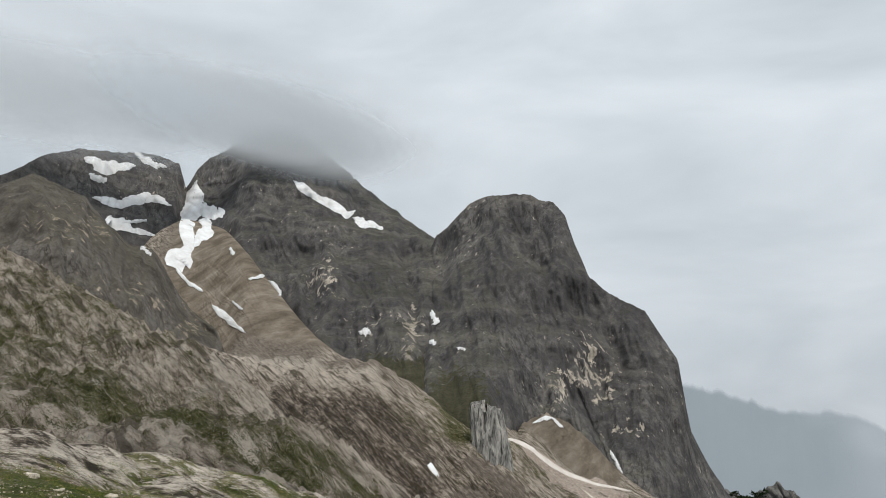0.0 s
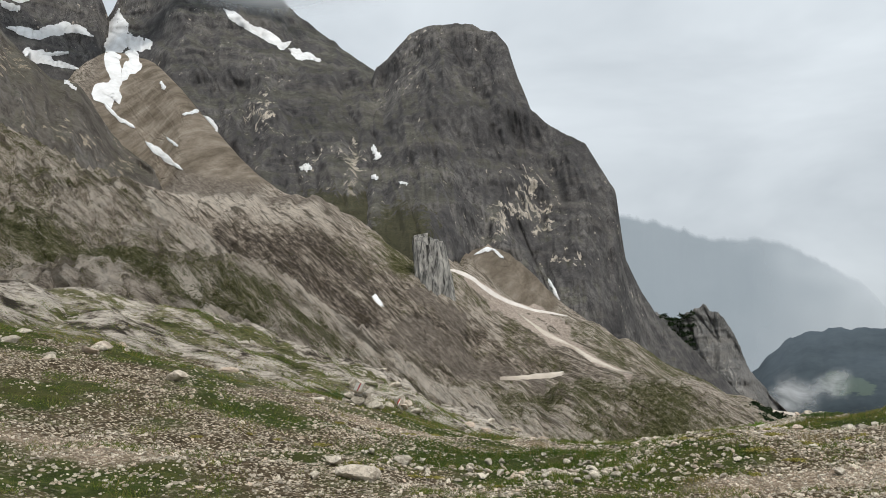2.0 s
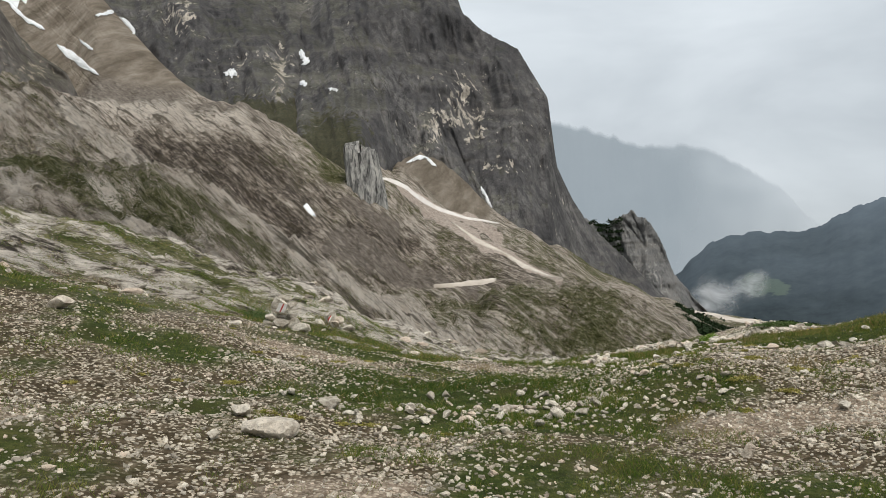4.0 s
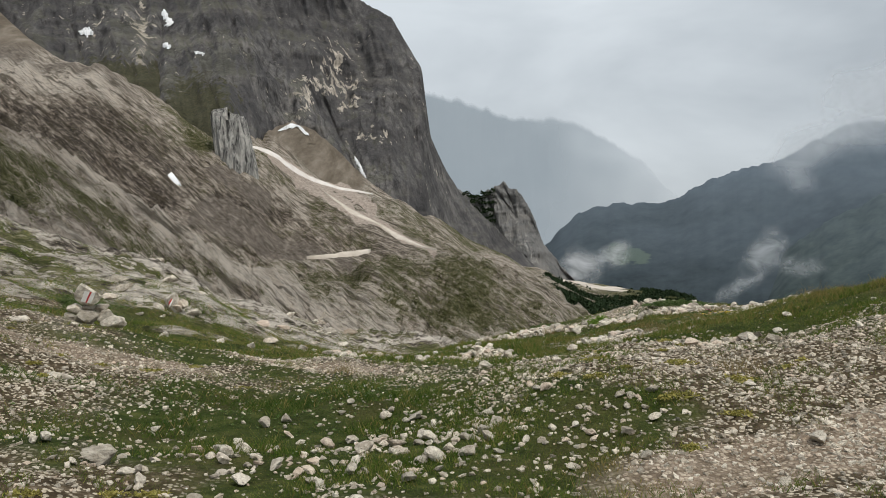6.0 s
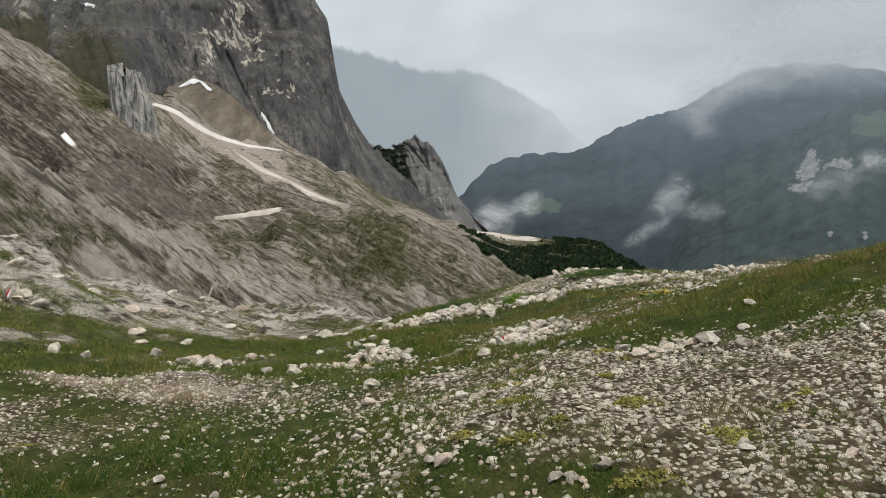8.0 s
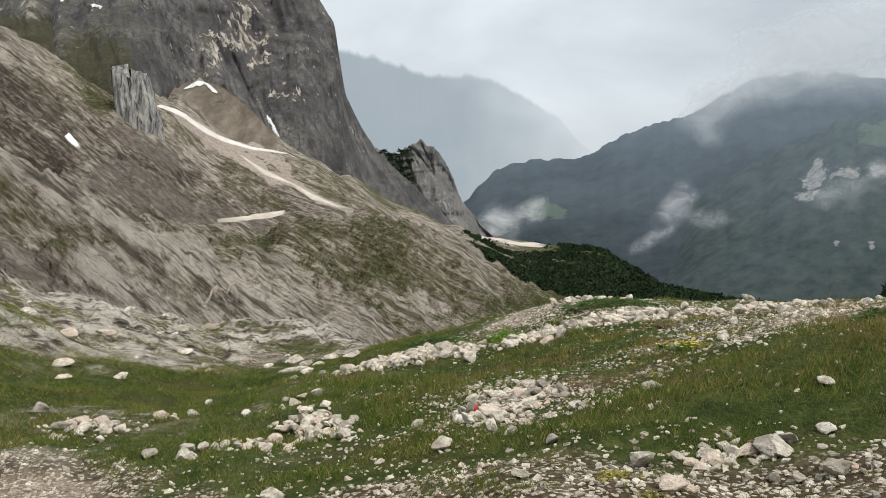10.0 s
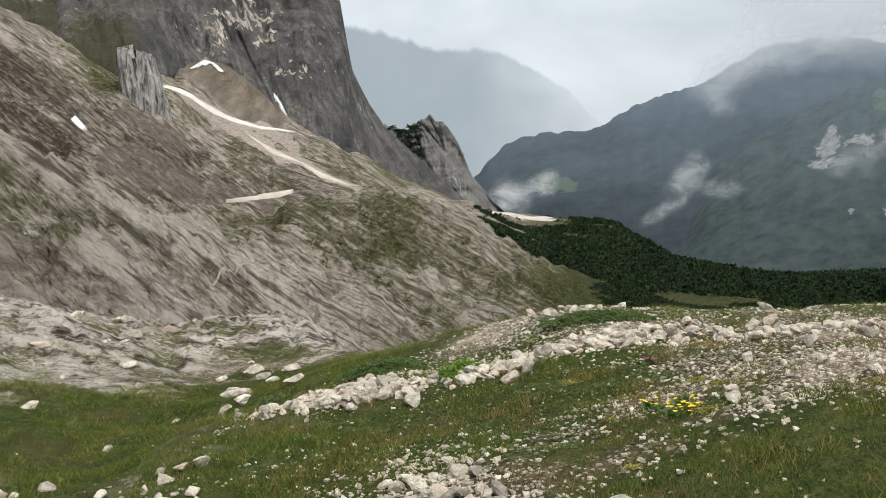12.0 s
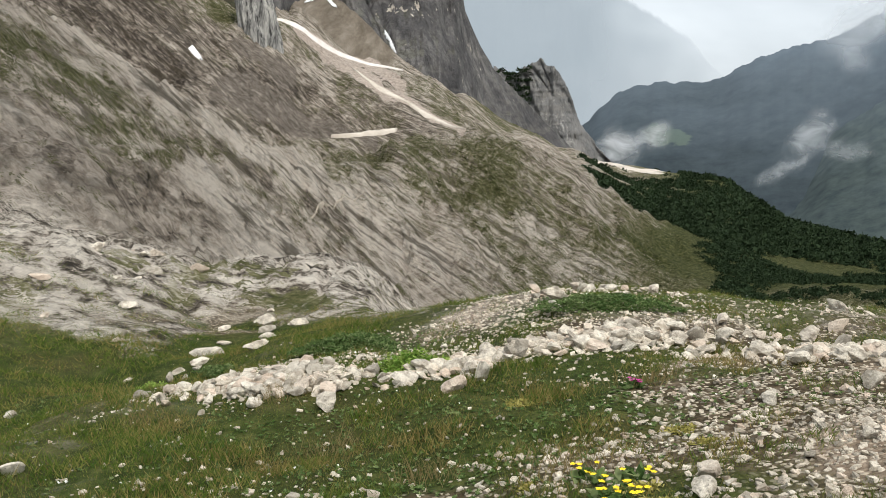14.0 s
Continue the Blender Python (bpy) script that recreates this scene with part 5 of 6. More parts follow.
def scatter(kinds, places, sizes, name, material, label, category, tilt=0.0, smooth_shade=False):
    """Many small alike things joined into one object: kinds are (verts, faces)."""
    vs, fs, n = [], [], 0
    turn = rng.random(len(places)) * 2 * math.pi
    pick = rng.integers(0, len(kinds), len(places))
    for k, (v, f) in enumerate(kinds):
        m = np.where(pick == k)[0]
        if not len(m):
            continue
        c, s = np.cos(turn[m])[:, None], np.sin(turn[m])[:, None]
        size = np.asarray(sizes)[m]
        size = size[:, None] if size.ndim == 1 else size
        p = v[None] * (size[:, None, :] if size.shape[1] == 3 else size[:, :, None])
        x, y, z = p[..., 0], p[..., 1], p[..., 2]
        if tilt:
            tx, ty = (rng.normal(size=(len(m), 1)) * tilt for _ in range(2))
            z = z + tx * x + ty * y
        p = np.stack([c * x - s * y, s * x + c * y, z], -1) + places[m][:, None, :]
        vs.append(p.reshape(-1, 3))
        fs.append((f[None] + (np.arange(len(m)) * len(v))[:, None, None] + n).reshape(-1, 3))
        n += len(m) * len(v)
    me = soup_mesh(name, np.concatenate(vs), np.concatenate(fs), material, smooth_shade)
    return tagged(new(name, me), label, category, kind="stuff")


def wooded(b, r):
    """Whether pines grow here, by bearing and range."""
    x, y = HUB[0] + r * np.sin(np.radians(b)), HUB[1] + r * np.cos(np.radians(b))
    edge = 15.0 + 8.0 * smooth(-r, -345, -318) + 1.5 * fbm(r * 0.02, 0 * r, 1.0, 3)
    g = fbm(x * 0.012, y * 0.012, 4.0, 4, 0.6) + 0.5 * smooth(r, 360, 430)
    glade = np.exp(-((b - 30) / 4.5) ** 2 - ((r - 330) / 55) ** 2) + 0.3 * np.exp(-((b - 25.5) / 2) ** 2 - ((r - 480) / 14) ** 2)
    glade += 1.2 * np.exp(-((b - 17) / 4.0) ** 2 - ((r - 890) / 40) ** 2)
    open_flat = (b < 20.5) & (r > 700) & (rng.random(len(b)) > 0.05)
    return ~open_flat & (b > edge) & (g + 0.55 - 1.7 * glade > rng.random(len(b)) * 0.5 - 0.1)


def polar_places(n, b_lo, b_hi, r_lo, r_hi):
    b, r = rng.uniform(b_lo, b_hi, n), np.exp(rng.uniform(math.log(r_lo), math.log(r_hi), n))
    keep = wooded(b, r)
    b, r = b[keep], r[keep]
    x, y = HUB[0] + r * np.sin(np.radians(b)), HUB[1] + r * np.cos(np.radians(b))
    return np.stack([x, y, ground_z(x, y)], -1)


shrub_at = polar_places(26000, 14, 47, 110, 980)
shrub_size = np.hypot(shrub_at[:, 0], shrub_at[:, 1]) ** 0.5 * 0.105 * rng.uniform(0.6, 1.5, len(shrub_at))
close_by = np.hypot(shrub_at[:, 0], shrub_at[:, 1]) < 330
scatter([dwarf_pine(1.0, rng, 80, 0.13) for _ in range(6)], shrub_at[close_by], shrub_size[close_by], "dwarf_pines", M_PINE, "dark green dwarf pine thicket on the plateau", "shrub")
scatter([dwarf_pine(1.0, rng) for _ in range(6)], shrub_at[~close_by], shrub_size[~close_by], "dwarf_pines", M_PINE, "dark green dwarf pine thicket on the plateau", "shrub")
tree_at = polar_places(800, 16, 47, 330, 980)
scatter([conifer(1.0, 8, rng) for _ in range(5)], tree_at, rng.uniform(2.0, 4.6, len(tree_at)), "conifers", M_PINE, "scattered dark conifers on the wooded plateau", "tree")
hb = rng.uniform(8.2, 10.6, 240)
hp = []
for b in hb:
    p = horn.at(b, rng.uniform(-1.0, 3.2))
    hp.append(p)
scatter([dwarf_pine(1.0, rng) for _ in range(4)], np.array(hp), rng.uniform(2.0, 4.2, len(hp)), "mountain_pines", M_PINE, "dark pines clinging to the small rocky peak", "tree")


# ---- the meadow: stones, turf and flowers ----
def stone_material(name, island, pale=(0.78, 0.715, 0.61), dull=(0.36, 0.315, 0.255), pink=(0.62, 0.475, 0.375)):
    k = Mat(name, 0.88)
    rnd = k.node("ShaderNodeNewGeometry").outputs["Random Per Island"] if island else k.node("ShaderNodeObjectInfo").outputs["Random"]
    p = k.place()
    n = k.noise(p, 9.0, 8.0, 0.70)
    m = k.noise(p, 55.0, 5.0, 0.72)
    wet = k.noise(p, 3.2, 5.0, 0.65)
    col = k.mix(k.step(n, 0.36, 0.62), dull, pale)
    col = k.mix(k.math("MULTIPLY", k.step(wet, 0.52, 0.68), 0.45), col, k.mix(n, (0.10, 0.095, 0.082), (0.30, 0.28, 0.24)))
    col = k.mix(k.step(rnd, 0.72, 1.0), col, k.mix(0.6, col, pink))
    col = k.mix(k.math("MULTIPLY", k.step(rnd, 0.40, 0.05), 0.55), col, (0.20, 0.18, 0.145))
    col = k.mix(k.math("MULTIPLY", k.step(m, 0.58, 0.68), 0.65), col, (0.10, 0.092, 0.076))
    nrm = k.bump(k.math("ADD", n, k.math("MULTIPLY", m, 0.45)), 1.0, 0.03)
    return k.done(col, nrm)


M_STONE = stone_material("pale_limestone", False)
M_GRAVEL = stone_material("limestone_gravel", True, (0.80, 0.725, 0.61), (0.44, 0.375, 0.295), (0.62, 0.47, 0.365))


def leaf_material(name, a, b, c, through_light=0.25):
    k = Mat(name, 0.7)
    rnd = k.node("ShaderNodeNewGeometry").outputs["Random Per Island"]
    patch = k.noise(k.place(), 0.9, 4.0, 0.6)
    col = k.ramp(rnd, (0.0, a), (0.55, b), (1.0, c))
    col = k.mix(k.step(patch, 0.50, 0.70), col, k.mix(0.30, col, c))
    clump = k.noise(k.place(), 5.5, 4.0, 0.65)
    col = k.mix(k.step(clump, 0.50, 0.36), col, k.mix(0.75, col, a))
    k.put(k.b.inputs["Base Color"], col)
    back = k.node("ShaderNodeBsdfTranslucent", Color=col).outputs[0]
    out = k.node("ShaderNodeMixShader", Fac=through_light)
    k.l.new(k.b.outputs[0], out.inputs[1])
    k.l.new(back, out.inputs[2])
    k.l.new(out.outputs[0], k.n["Material Output"].inputs["Surface"])
    return k.m


M_GRASS = leaf_material("short_alpine_grass", (0.054, 0.108, 0.016), (0.135, 0.195, 0.035), (0.33, 0.30, 0.10))
M_BRIGHT = leaf_material("bright_leaves", (0.13, 0.24, 0.04), (0.24, 0.37, 0.07), (0.40, 0.48, 0.14))
M_LUSH = leaf_material("lush_grass", (0.032, 0.075, 0.013), (0.078, 0.130, 0.026), (0.17, 0.19, 0.055))
M_RUSSET = leaf_material("russet_grass", (0.15, 0.125, 0.042), (0.30, 0.235, 0.085), (0.46, 0.36, 0.15))
M_LEAF = leaf_material("alpine_herbs", (0.05, 0.095, 0.025), (0.105, 0.165, 0.05), (0.24, 0.28, 0.13))
M_DRY = leaf_material("dry_grass", (0.20, 0.15, 0.06), (0.27, 0.21, 0.10), (0.36, 0.29, 0.15))
M_YELLOW = plain_material("yellow_petals", (0.75, 0.52, 0.02), (0.90, 0.68, 0.05), 30.0, 0.6)
M_PINK = plain_material("magenta_petals", (0.42, 0.03, 0.22), (0.60, 0.08, 0.34), 30.0, 0.6)
M_WHITE = plain_material("white_petals", (0.75, 0.76, 0.72), (0.88, 0.88, 0.84), 30.0, 0.6)
M_RED_PAINT = plain_material("red_trail_paint", (0.42, 0.035, 0.03), (0.60, 0.06, 0.045), 25.0, 0.6, 0.3, 0.005)
M_WHITE_PAINT = plain_material("white_trail_paint", (0.74, 0.72, 0.68), (0.88, 0.87, 0.84), 20.0, 0.6, 0.3, 0.005)


def ball(subdivisions):
    bm = bmesh.new()
    bmesh.ops.create_icosphere(bm, subdivisions=subdivisions, radius=1.0)
    v = np.array([q.co[:] for q in bm.verts])
    f = np.array([[q.index for q in face.verts] for face in bm.faces])
    bm.free()
    return v / np.linalg.norm(v, axis=1)[:, None], f


def block_shape(d, seed, flat=0.56, planes=9, rough=0.05):
    """How far a broken block of limestone reaches in the directions d."""
    rs = np.random.default_rng(seed)
    n = rs.normal(size=(planes, 3))
    n /= np.linalg.norm(n, axis=1)[:, None]
    h = rs.uniform(0.42, 0.88, planes)
    reach = np.min(np.where(d @ n.T > 0.05, h[None] / np.maximum(d @ n.T, 0.05), 9.0), axis=1)
    reach = np.minimum(reach, 1.22)
    reach = reach * (1 + rough * fbm(d[:, 0] * 3 + seed, d[:, 1] * 3, d[:, 2] * 3, 4, 0.6))
    return d * reach[:, None] * np.array([1.0, 0.86, flat])


BALL2, BALL3, BALL1 = ball(2), ball(3), ball(1)
STONE_MESHES = [soup_mesh("stone", block_shape(BALL2[0], s), BALL2[1], M_STONE) for s in range(12)]
ROCK_MESHES = [soup_mesh("rock", block_shape(BALL3[0], 40 + s, 0.66, 10, 0.07), BALL3[1], M_STONE) for s in range(9)]
pick = random.Random(5)


def lay(name, meshes, x, y, half, label, category, group="", sink=0.28, stretch=(1, 1, 1), yaw=None, lean=14):
    half *= 0.86
    z = float(ground_z(x, y)) + half * 0.62 * stretch[2] * (1 - sink)
    ob = new(name, pick.choice(meshes))
    turn = pose(x, y, z, pick.uniform(-lean, lean), pick.uniform(-lean, lean), pick.uniform(0, 360) if yaw is None else yaw)
    ob.matrix_world = turn @ Matrix.Diagonal((half * stretch[0], half * stretch[1], half * stretch[2], 1))
    return tagged(ob, label, category, group)


# larger single stones, by their places on the meadow: x, y, half-width
GRAVEL_ROCKS = [
    (-2.91, 9.02, 0.097), (-2.61, 8.57, 0.185), (-2.92, 8.3, 0.072), (-2.41, 9.92, 0.127), (-2.38, 11.21, 0.051), (-2.52, 9.81, 0.042), (-1.31, 8.48, 0.041), (-1.57, 9.64, 0.071), (-1.51, 9.98, 0.042),
    (-1.56, 9.2, 0.044), (-1.78, 9.41, 0.038), (-0.97, 9.77, 0.057), (-1.06, 10, 0.042), (-0.88, 9.79, 0.041), (-0.65, 9.59, 0.079), (-0.52, 10.07, 0.06), (1.75, 9.44, 0.086), (0.65, 8.39, 0.093),
]
HOLLOW_ROCKS = [
    (-1.6, 11.43, 0.068), (-1.45, 11.51, 0.062), (-1.45, 11.33, 0.033), (-0.95, 11.86, 0.044), (-0.63, 11.47, 0.04), (-0.67, 11.38, 0.059), (-0.53, 11.25, 0.045), (-0.42, 11.26, 0.039), (-0.34, 10.95, 0.048),
    (-0.61, 11.14, 0.038), (-0.7, 11.18, 0.032), (-0.44, 10.58, 0.082), (-0.93, 10.92, 0.054), (-0.06, 10.31, 0.067), (-1.02, 11.62, 0.042), (0.97, 10.02, 0.057), (0.42, 10.76, 0.027), (-0.05, 15.39, 0.079),
    (0.56, 13.87, 0.071), (-3.71, 17.85, 0.129), (1.89, 10.52, 0.038),
]
MEADOW_ROCKS = [
    (-0.05, 15.2, 0.115), (-0.3, 15.3, 0.075), (-0.2, 17.7, 0.085), (0.68, 16.8, 0.055), (0.8, 16.95, 0.085), (0.36, 17.0, 0.06), (-0.34, 17.41, 0.054), (-1.63, 17.74, 0.099), (-2.34, 17.28, 0.082),
    (-2.96, 18.58, 0.141), (2.42, 12.99, 0.091), (2.28, 12.38, 0.081), (2.79, 12.95, 0.059), (2.9, 12.91, 0.068), (2.83, 12.46, 0.055), (2.91, 12.39, 0.047), (3.04, 12.33, 0.086), (3.18, 12.22, 0.039),
    (-4.9, 19.5, 0.12),
]
SLOPE_ROCKS = [
    (0.44, 13.27, 0.071), (0.17, 11.84, 0.053), (0.86, 11.96, 0.049), (1.21, 12.07, 0.039), (2.15, 11.3, 0.027), (2.16, 14.89, 0.116), (1.63, 14.16, 0.094), (2.06, 14.09, 0.066), (1.92, 14.64, 0.071),
    (2.16, 13.62, 0.062), (1.7, 12.8, 0.053), (0.98, 13.13, 0.047), (3.78, 13.36, 0.067), (4.49, 12.91, 0.049), (3.85, 17.95, 0.122), (3.44, 11.56, 0.051), (4.37, 15.39, 0.062), (0.89, 17.2, 0.091),
    (0.71, 17.26, 0.063), (4.45, 15.54, 0.074), (5.07, 15.06, 0.053), (4.45, 14.06, 0.025), (3.5, 14.85, 0.027),
]
KNOLL_ROCKS = [
    (3.37, 18.72, 0.11), (3.72, 19.58, 0.053), (3.89, 18.17, 0.109), (4.19, 18.62, 0.093), (4.31, 18.59, 0.076), (4.46, 18.48, 0.075), (4.75, 18.42, 0.117), (5.02, 18.77, 0.062), (4.96, 18.26, 0.082),
    (5.53, 18.34, 0.094), (5.45, 18.95, 0.065), (3.64, 17.81, 0.108), (2.07, 18.69, 0.107), (2.18, 18.65, 0.076), (2.33, 19.05, 0.108), (2.66, 18.51, 0.074), (2.86, 18.28, 0.079), (2.58, 18.29, 0.071),
]
CREST_ROCKS = [
    (1.18, 21.36, 0.062), (1.87, 18.65, 0.068), (0.91, 21.25, 0.086), (1.48, 18.81, 0.08), (1.11, 21.15, 0.073), (4.83, 20.05, 0.116), (4.74, 19.66, 0.1), (5.92, 17.47, 0.093), (6.89, 18.84, 0.12),
    (6.01, 17.11, 0.074), (5.78, 16.6, 0.086), (4.86, 15.55, 0.038), (5.1, 15.55, 0.049), (5.19, 16.56, 0.062), (1.02, 17.25, 0.085), (-0.17, 19.95, 0.078), (7.26, 19.47, 0.12), (5.6, 18.6, 0.1),
    (6.47, 18.5, 0.12), (5.04, 15, 0.06), (4.75, 20.3, 0.08), (5.15, 20.55, 0.1),
]
for spots, text, group in (
    (GRAVEL_ROCKS, "pale limestone rock lying in the stony turf", "rocks on the meadow"),
    (HOLLOW_ROCKS, "whitish limestone rock in the grassy hollow", "rocks on the meadow"),
    (MEADOW_ROCKS, "weathered pale limestone rock on the grassy meadow", "rocks on the meadow"),
    (SLOPE_ROCKS, "weathered pale limestone rock on the grassy slope", "rocks on the meadow"),
    (KNOLL_ROCKS, "whitish limestone block in the stone bank of the knoll", "rocks on the knoll"),
    (CREST_ROCKS, "whitish limestone rock on the stony knoll", "rocks on the knoll"),
):
    for spot in spots:
        lay("rock", ROCK_MESHES, *spot, text, "rock", group, 0.22, (pick.uniform(0.95, 1.3), pick.uniform(0.8, 1.1), pick.uniform(0.75, 1.15)), None, 22)

# heaps of rubble: x, y, half-widths, turn, count, stone size
HEAPS = [
    (-1.3, 10.0, 1.7, 0.8, 0, 60, 0.034), (0.7, 10.4, 1.3, 0.8, 0, 50, 0.028),
    (2.35, 15.2, 0.5, 1.0, -10, 80, 0.042), (2.45, 18.75, 0.62, 0.36, -22, 150, 0.058), (1.8, 19.0, 0.6, 0.4, 0, 40, 0.045), (4.8, 18.6, 0.95, 0.30, 4, 130, 0.056), (3.7, 18.4, 0.5, 0.3, 0, 40, 0.06), (6.0, 17.5, 0.9, 0.3, -38, 60, 0.055), (6.3, 18.1, 0.9, 0.5, -15, 40, 0.048),
    (5.3, 20.4, 1.2, 0.25, 10, 26, 0.05), (-0.7, 10.4, 1.2, 0.7, 0, 34, 0.042), (0.95, 15.8, 0.28, 0.5, 20, 44, 0.05), (-1.0, 16.9, 0.5, 0.5, 0, 30, 0.05), (0.4, 15.5, 0.35, 0.3, 0, 16, 0.045), (2.9, 12.9, 0.35, 0.2, -20, 16, 0.055), (7.0, 17.0, 0.9, 0.8, 0, 24, 0.045),
]
RUBBLE = []
for cx, cy, sx, sy, turn, count, size in HEAPS:
    ca, sa = math.cos(radians(turn)), math.sin(radians(turn))
    spots = []
    for _ in range(3 * count):
        u, v = pick.gauss(0, 0.5) * sx, pick.gauss(0, 0.5) * sy
        spots.append((size * min(2.0, math.exp(pick.gauss(-0.25, 0.55))), cx + u * ca - v * sa, cy + u * sa + v * ca))
    spots.sort(reverse=True)
    for s, x, y in spots[: int(0.32 * count)]:
        lay("stone", STONE_MESHES, x, y, s, "angular pale limestone block in a rubble heap", "stone", "stones of the rubble heaps", 0.4, (1, 1, pick.uniform(0.8, 1.25)), None, 30)
    RUBBLE += spots[int(0.32 * count):]

# limestone breaking through the turf of the bank
for _ in range(46):
    b, r = radians(pick.uniform(-34, -9)), pick.uniform(14.5, 25)
    lay("outcrop_rock", ROCK_MESHES, HUB[0] + r * math.sin(b), HUB[1] + r * math.cos(b), 0.05 + 0.15 * pick.random() ** 2, "grey weathered limestone outcrop in the turf bank", "rock", "limestone outcrops", 0.6, (1.5, 0.9, 0.9), pick.uniform(-30, 50), 12)


# the trodden way across the meadow
WAY = [(-1.2, 3.0), (-0.3, 7.0), (2.0, 11.0), (3.6, 14.0), (4.4, 17.5)]


for _ in range(60):
    b, r = radians(pick.uniform(-13, 7)), pick.uniform(23.5, 33)
    lay("outcrop_rock", ROCK_MESHES, HUB[0] + r * math.sin(b), HUB[1] + r * math.cos(b), 0.06 + 0.2 * pick.random() ** 2, "pale weathered limestone rock on the stony bank", "rock", "limestone outcrops", 0.5, (1.4, 0.9, 0.8), pick.uniform(-30, 40), 12)


def from_line(x, y):
    """Distance from the trodden way across the meadow."""
    best = np.full(np.shape(x), 1e9)
    for (ax, ay), (bx, by) in zip(WAY, WAY[1:]):
        u = np.clip(((x - ax) * (bx - ax) + (y - ay) * (by - ay)) / ((bx - ax) ** 2 + (by - ay) ** 2), 0, 1)
        best = np.minimum(best, np.hypot(x - ax - u * (bx - ax), y - ay - u * (by - ay)))
    return best


def meadow_places(n, power, reach=24.0):
    """Random places on the meadow, thinning out with distance from the trodden line."""
    x, y = rng.uniform(-13, 13, n), rng.uniform(6.5, 28, n)
    d = np.maximum(from_line(x, y), 2.2)
    b = np.degrees(np.arctan2(x - HUB[0], y - HUB[1]))
    keep = (rng.random(n) < (2.2 / d) ** power) & (d < reach) & (np.abs(b) < 46) & (x * 0.35 - y < 2)
    r = np.hypot(x - HUB[0], y - HUB[1])
    keep &= r < np.interp(b, [k[0] for k in RIM], [k[1] for k in RIM]) + 1.5
    return x[keep], y[keep]


def on_ground(x, y, up=0.0):
    return np.stack([x, y, ground_z(x, y) + up], -1)


def chip_shapes(count, first):
    """Broken chips: boxes knocked out of square."""
    f = np.array([(0, 2, 1), (1, 2, 3), (4, 5, 6), (5, 7, 6), (0, 1, 4), (1, 5, 4), (2, 6, 3), (3, 6, 7), (0, 4, 2), (2, 4, 6), (1, 3, 5), (3, 7, 5)])
    out = []
    for n in range(count):
        rs = np.random.default_rng(first + n)
        v = np.array([(a, b, c) for c in (-0.6, 0.6) for b in (-0.8, 0.8) for a in (-1, 1)], float) * rs.uniform(0.45, 1.05, (8, 3))
        out.append((v, f))
    return out


def pebble_shapes(count, ballmesh, first):
    return [(block_shape(ballmesh[0], first + s, 0.55, 7, 0.0), ballmesh[1]) for s in range(count)]


# fields of dense gravel: x, y, half-widths
STONY = [(-4.6, 8.4, 1.6, 1.1), (4.1, 16.1, 0.6, 0.45), (1.0, 11.7, 1.3, 1.2), (2.2, 10.9, 1.0, 0.7), (-3.3, 11.4, 1.0, 1.5), (-0.2, 13.5, 0.6, 0.4), (4.7, 15.2, 0.5, 0.4), (-3.3, 9.0, 1.2, 0.8), (1.6, 9.4, 1.3, 0.6), (6.9, 16.9, 0.9, 0.6), (5.2, 15.5, 0.45, 0.4), (-1.9, 15.6, 0.8, 0.45), (-1.0, 14.75, 0.7, 0.4), (2.4, 15.2, 0.5, 1.0), (2.3, 19.3, 1.1, 0.5), (4.8, 18.8, 1.3, 0.25), (-3.4, 13.6, 1.4, 0.6), (1.0, 13.4, 0.6, 0.4), (3.9, 20.5, 1.0, 0.5), (5.7, 17.6, 0.8, 0.25)]
BALL0 = (np.array([(1, 0, 0), (-0.5, 0.87, 0), (-0.5, -0.87, 0), (0.3, 0.2, 0.8), (-0.2, -0.1, -0.8)], float), np.array([(0, 1, 3), (1, 2, 3), (2, 0, 3), (1, 0, 4), (2, 1, 4), (0, 2, 4)]))
for n, power, lo, hi, shapes, name in (
    (140000, 1.1, 0.009, 0.018, [(BALL0[0] * np.array([1, s, 0.8]), BALL0[1]) for s in (0.7, 0.9, 1.1)], "grit"),
    (360000, 1.0, 0.010, 0.025, chip_shapes(14, 200), "gravel"),
    (26000, 0.55, 0.020, 0.048, pebble_shapes(12, BALL1, 300), "loose_stones"),
):
    x, y = meadow_places(n, power)
    bare = 0.55 * (1 - smooth(turf_near(x, y) + 0.25 * fbm(x * 1.1, y * 1.1, 8.0, 3), 0.36, 0.95))
    for a, b, sx, sy in STONY:
        bare = np.maximum(bare, np.exp(-((x - a) / sx) ** 2 - ((y - b) / sy) ** 2) * 1.2)
    bank = np.maximum(smooth(np.hypot(x - HUB[0], y - HUB[1]), 17, 22) * (x < 1.0), smooth(np.hypot(x - HUB[0], y - HUB[1]), 22, 24) * (x < 4))
    keep = rng.random(len(x)) < ((0.035 if name != "loose_stones" else 0.012) + 0.99 * bare) * (0.45 + 0.55 * smooth(fbm(x * 0.9, y * 0.9, 21.0, 3), -0.4, 0.5)) * (1 - 0.93 * bank)
    x, y = x[keep], y[keep]
    size = lo * (hi / lo) ** (rng.random(len(x)) ** 1.8)
    size3 = np.stack([size, size, size * rng.uniform(0.7, 1.3, len(x))], 1)
    scatter(shapes, on_ground(x, y, 0.05 * size), size3, name, M_GRAVEL, "pale pinkish limestone gravel strewn over the meadow", "gravel", 0.25)


rub = np.array(RUBBLE)
scatter(pebble_shapes(9, BALL1, 420), on_ground(rub[:, 1], rub[:, 2], 0.2 * rub[:, 0]), rub[:, 0], "rubble", M_GRAVEL, "small angular limestone rubble in the heaps", "rubble", 0.25)


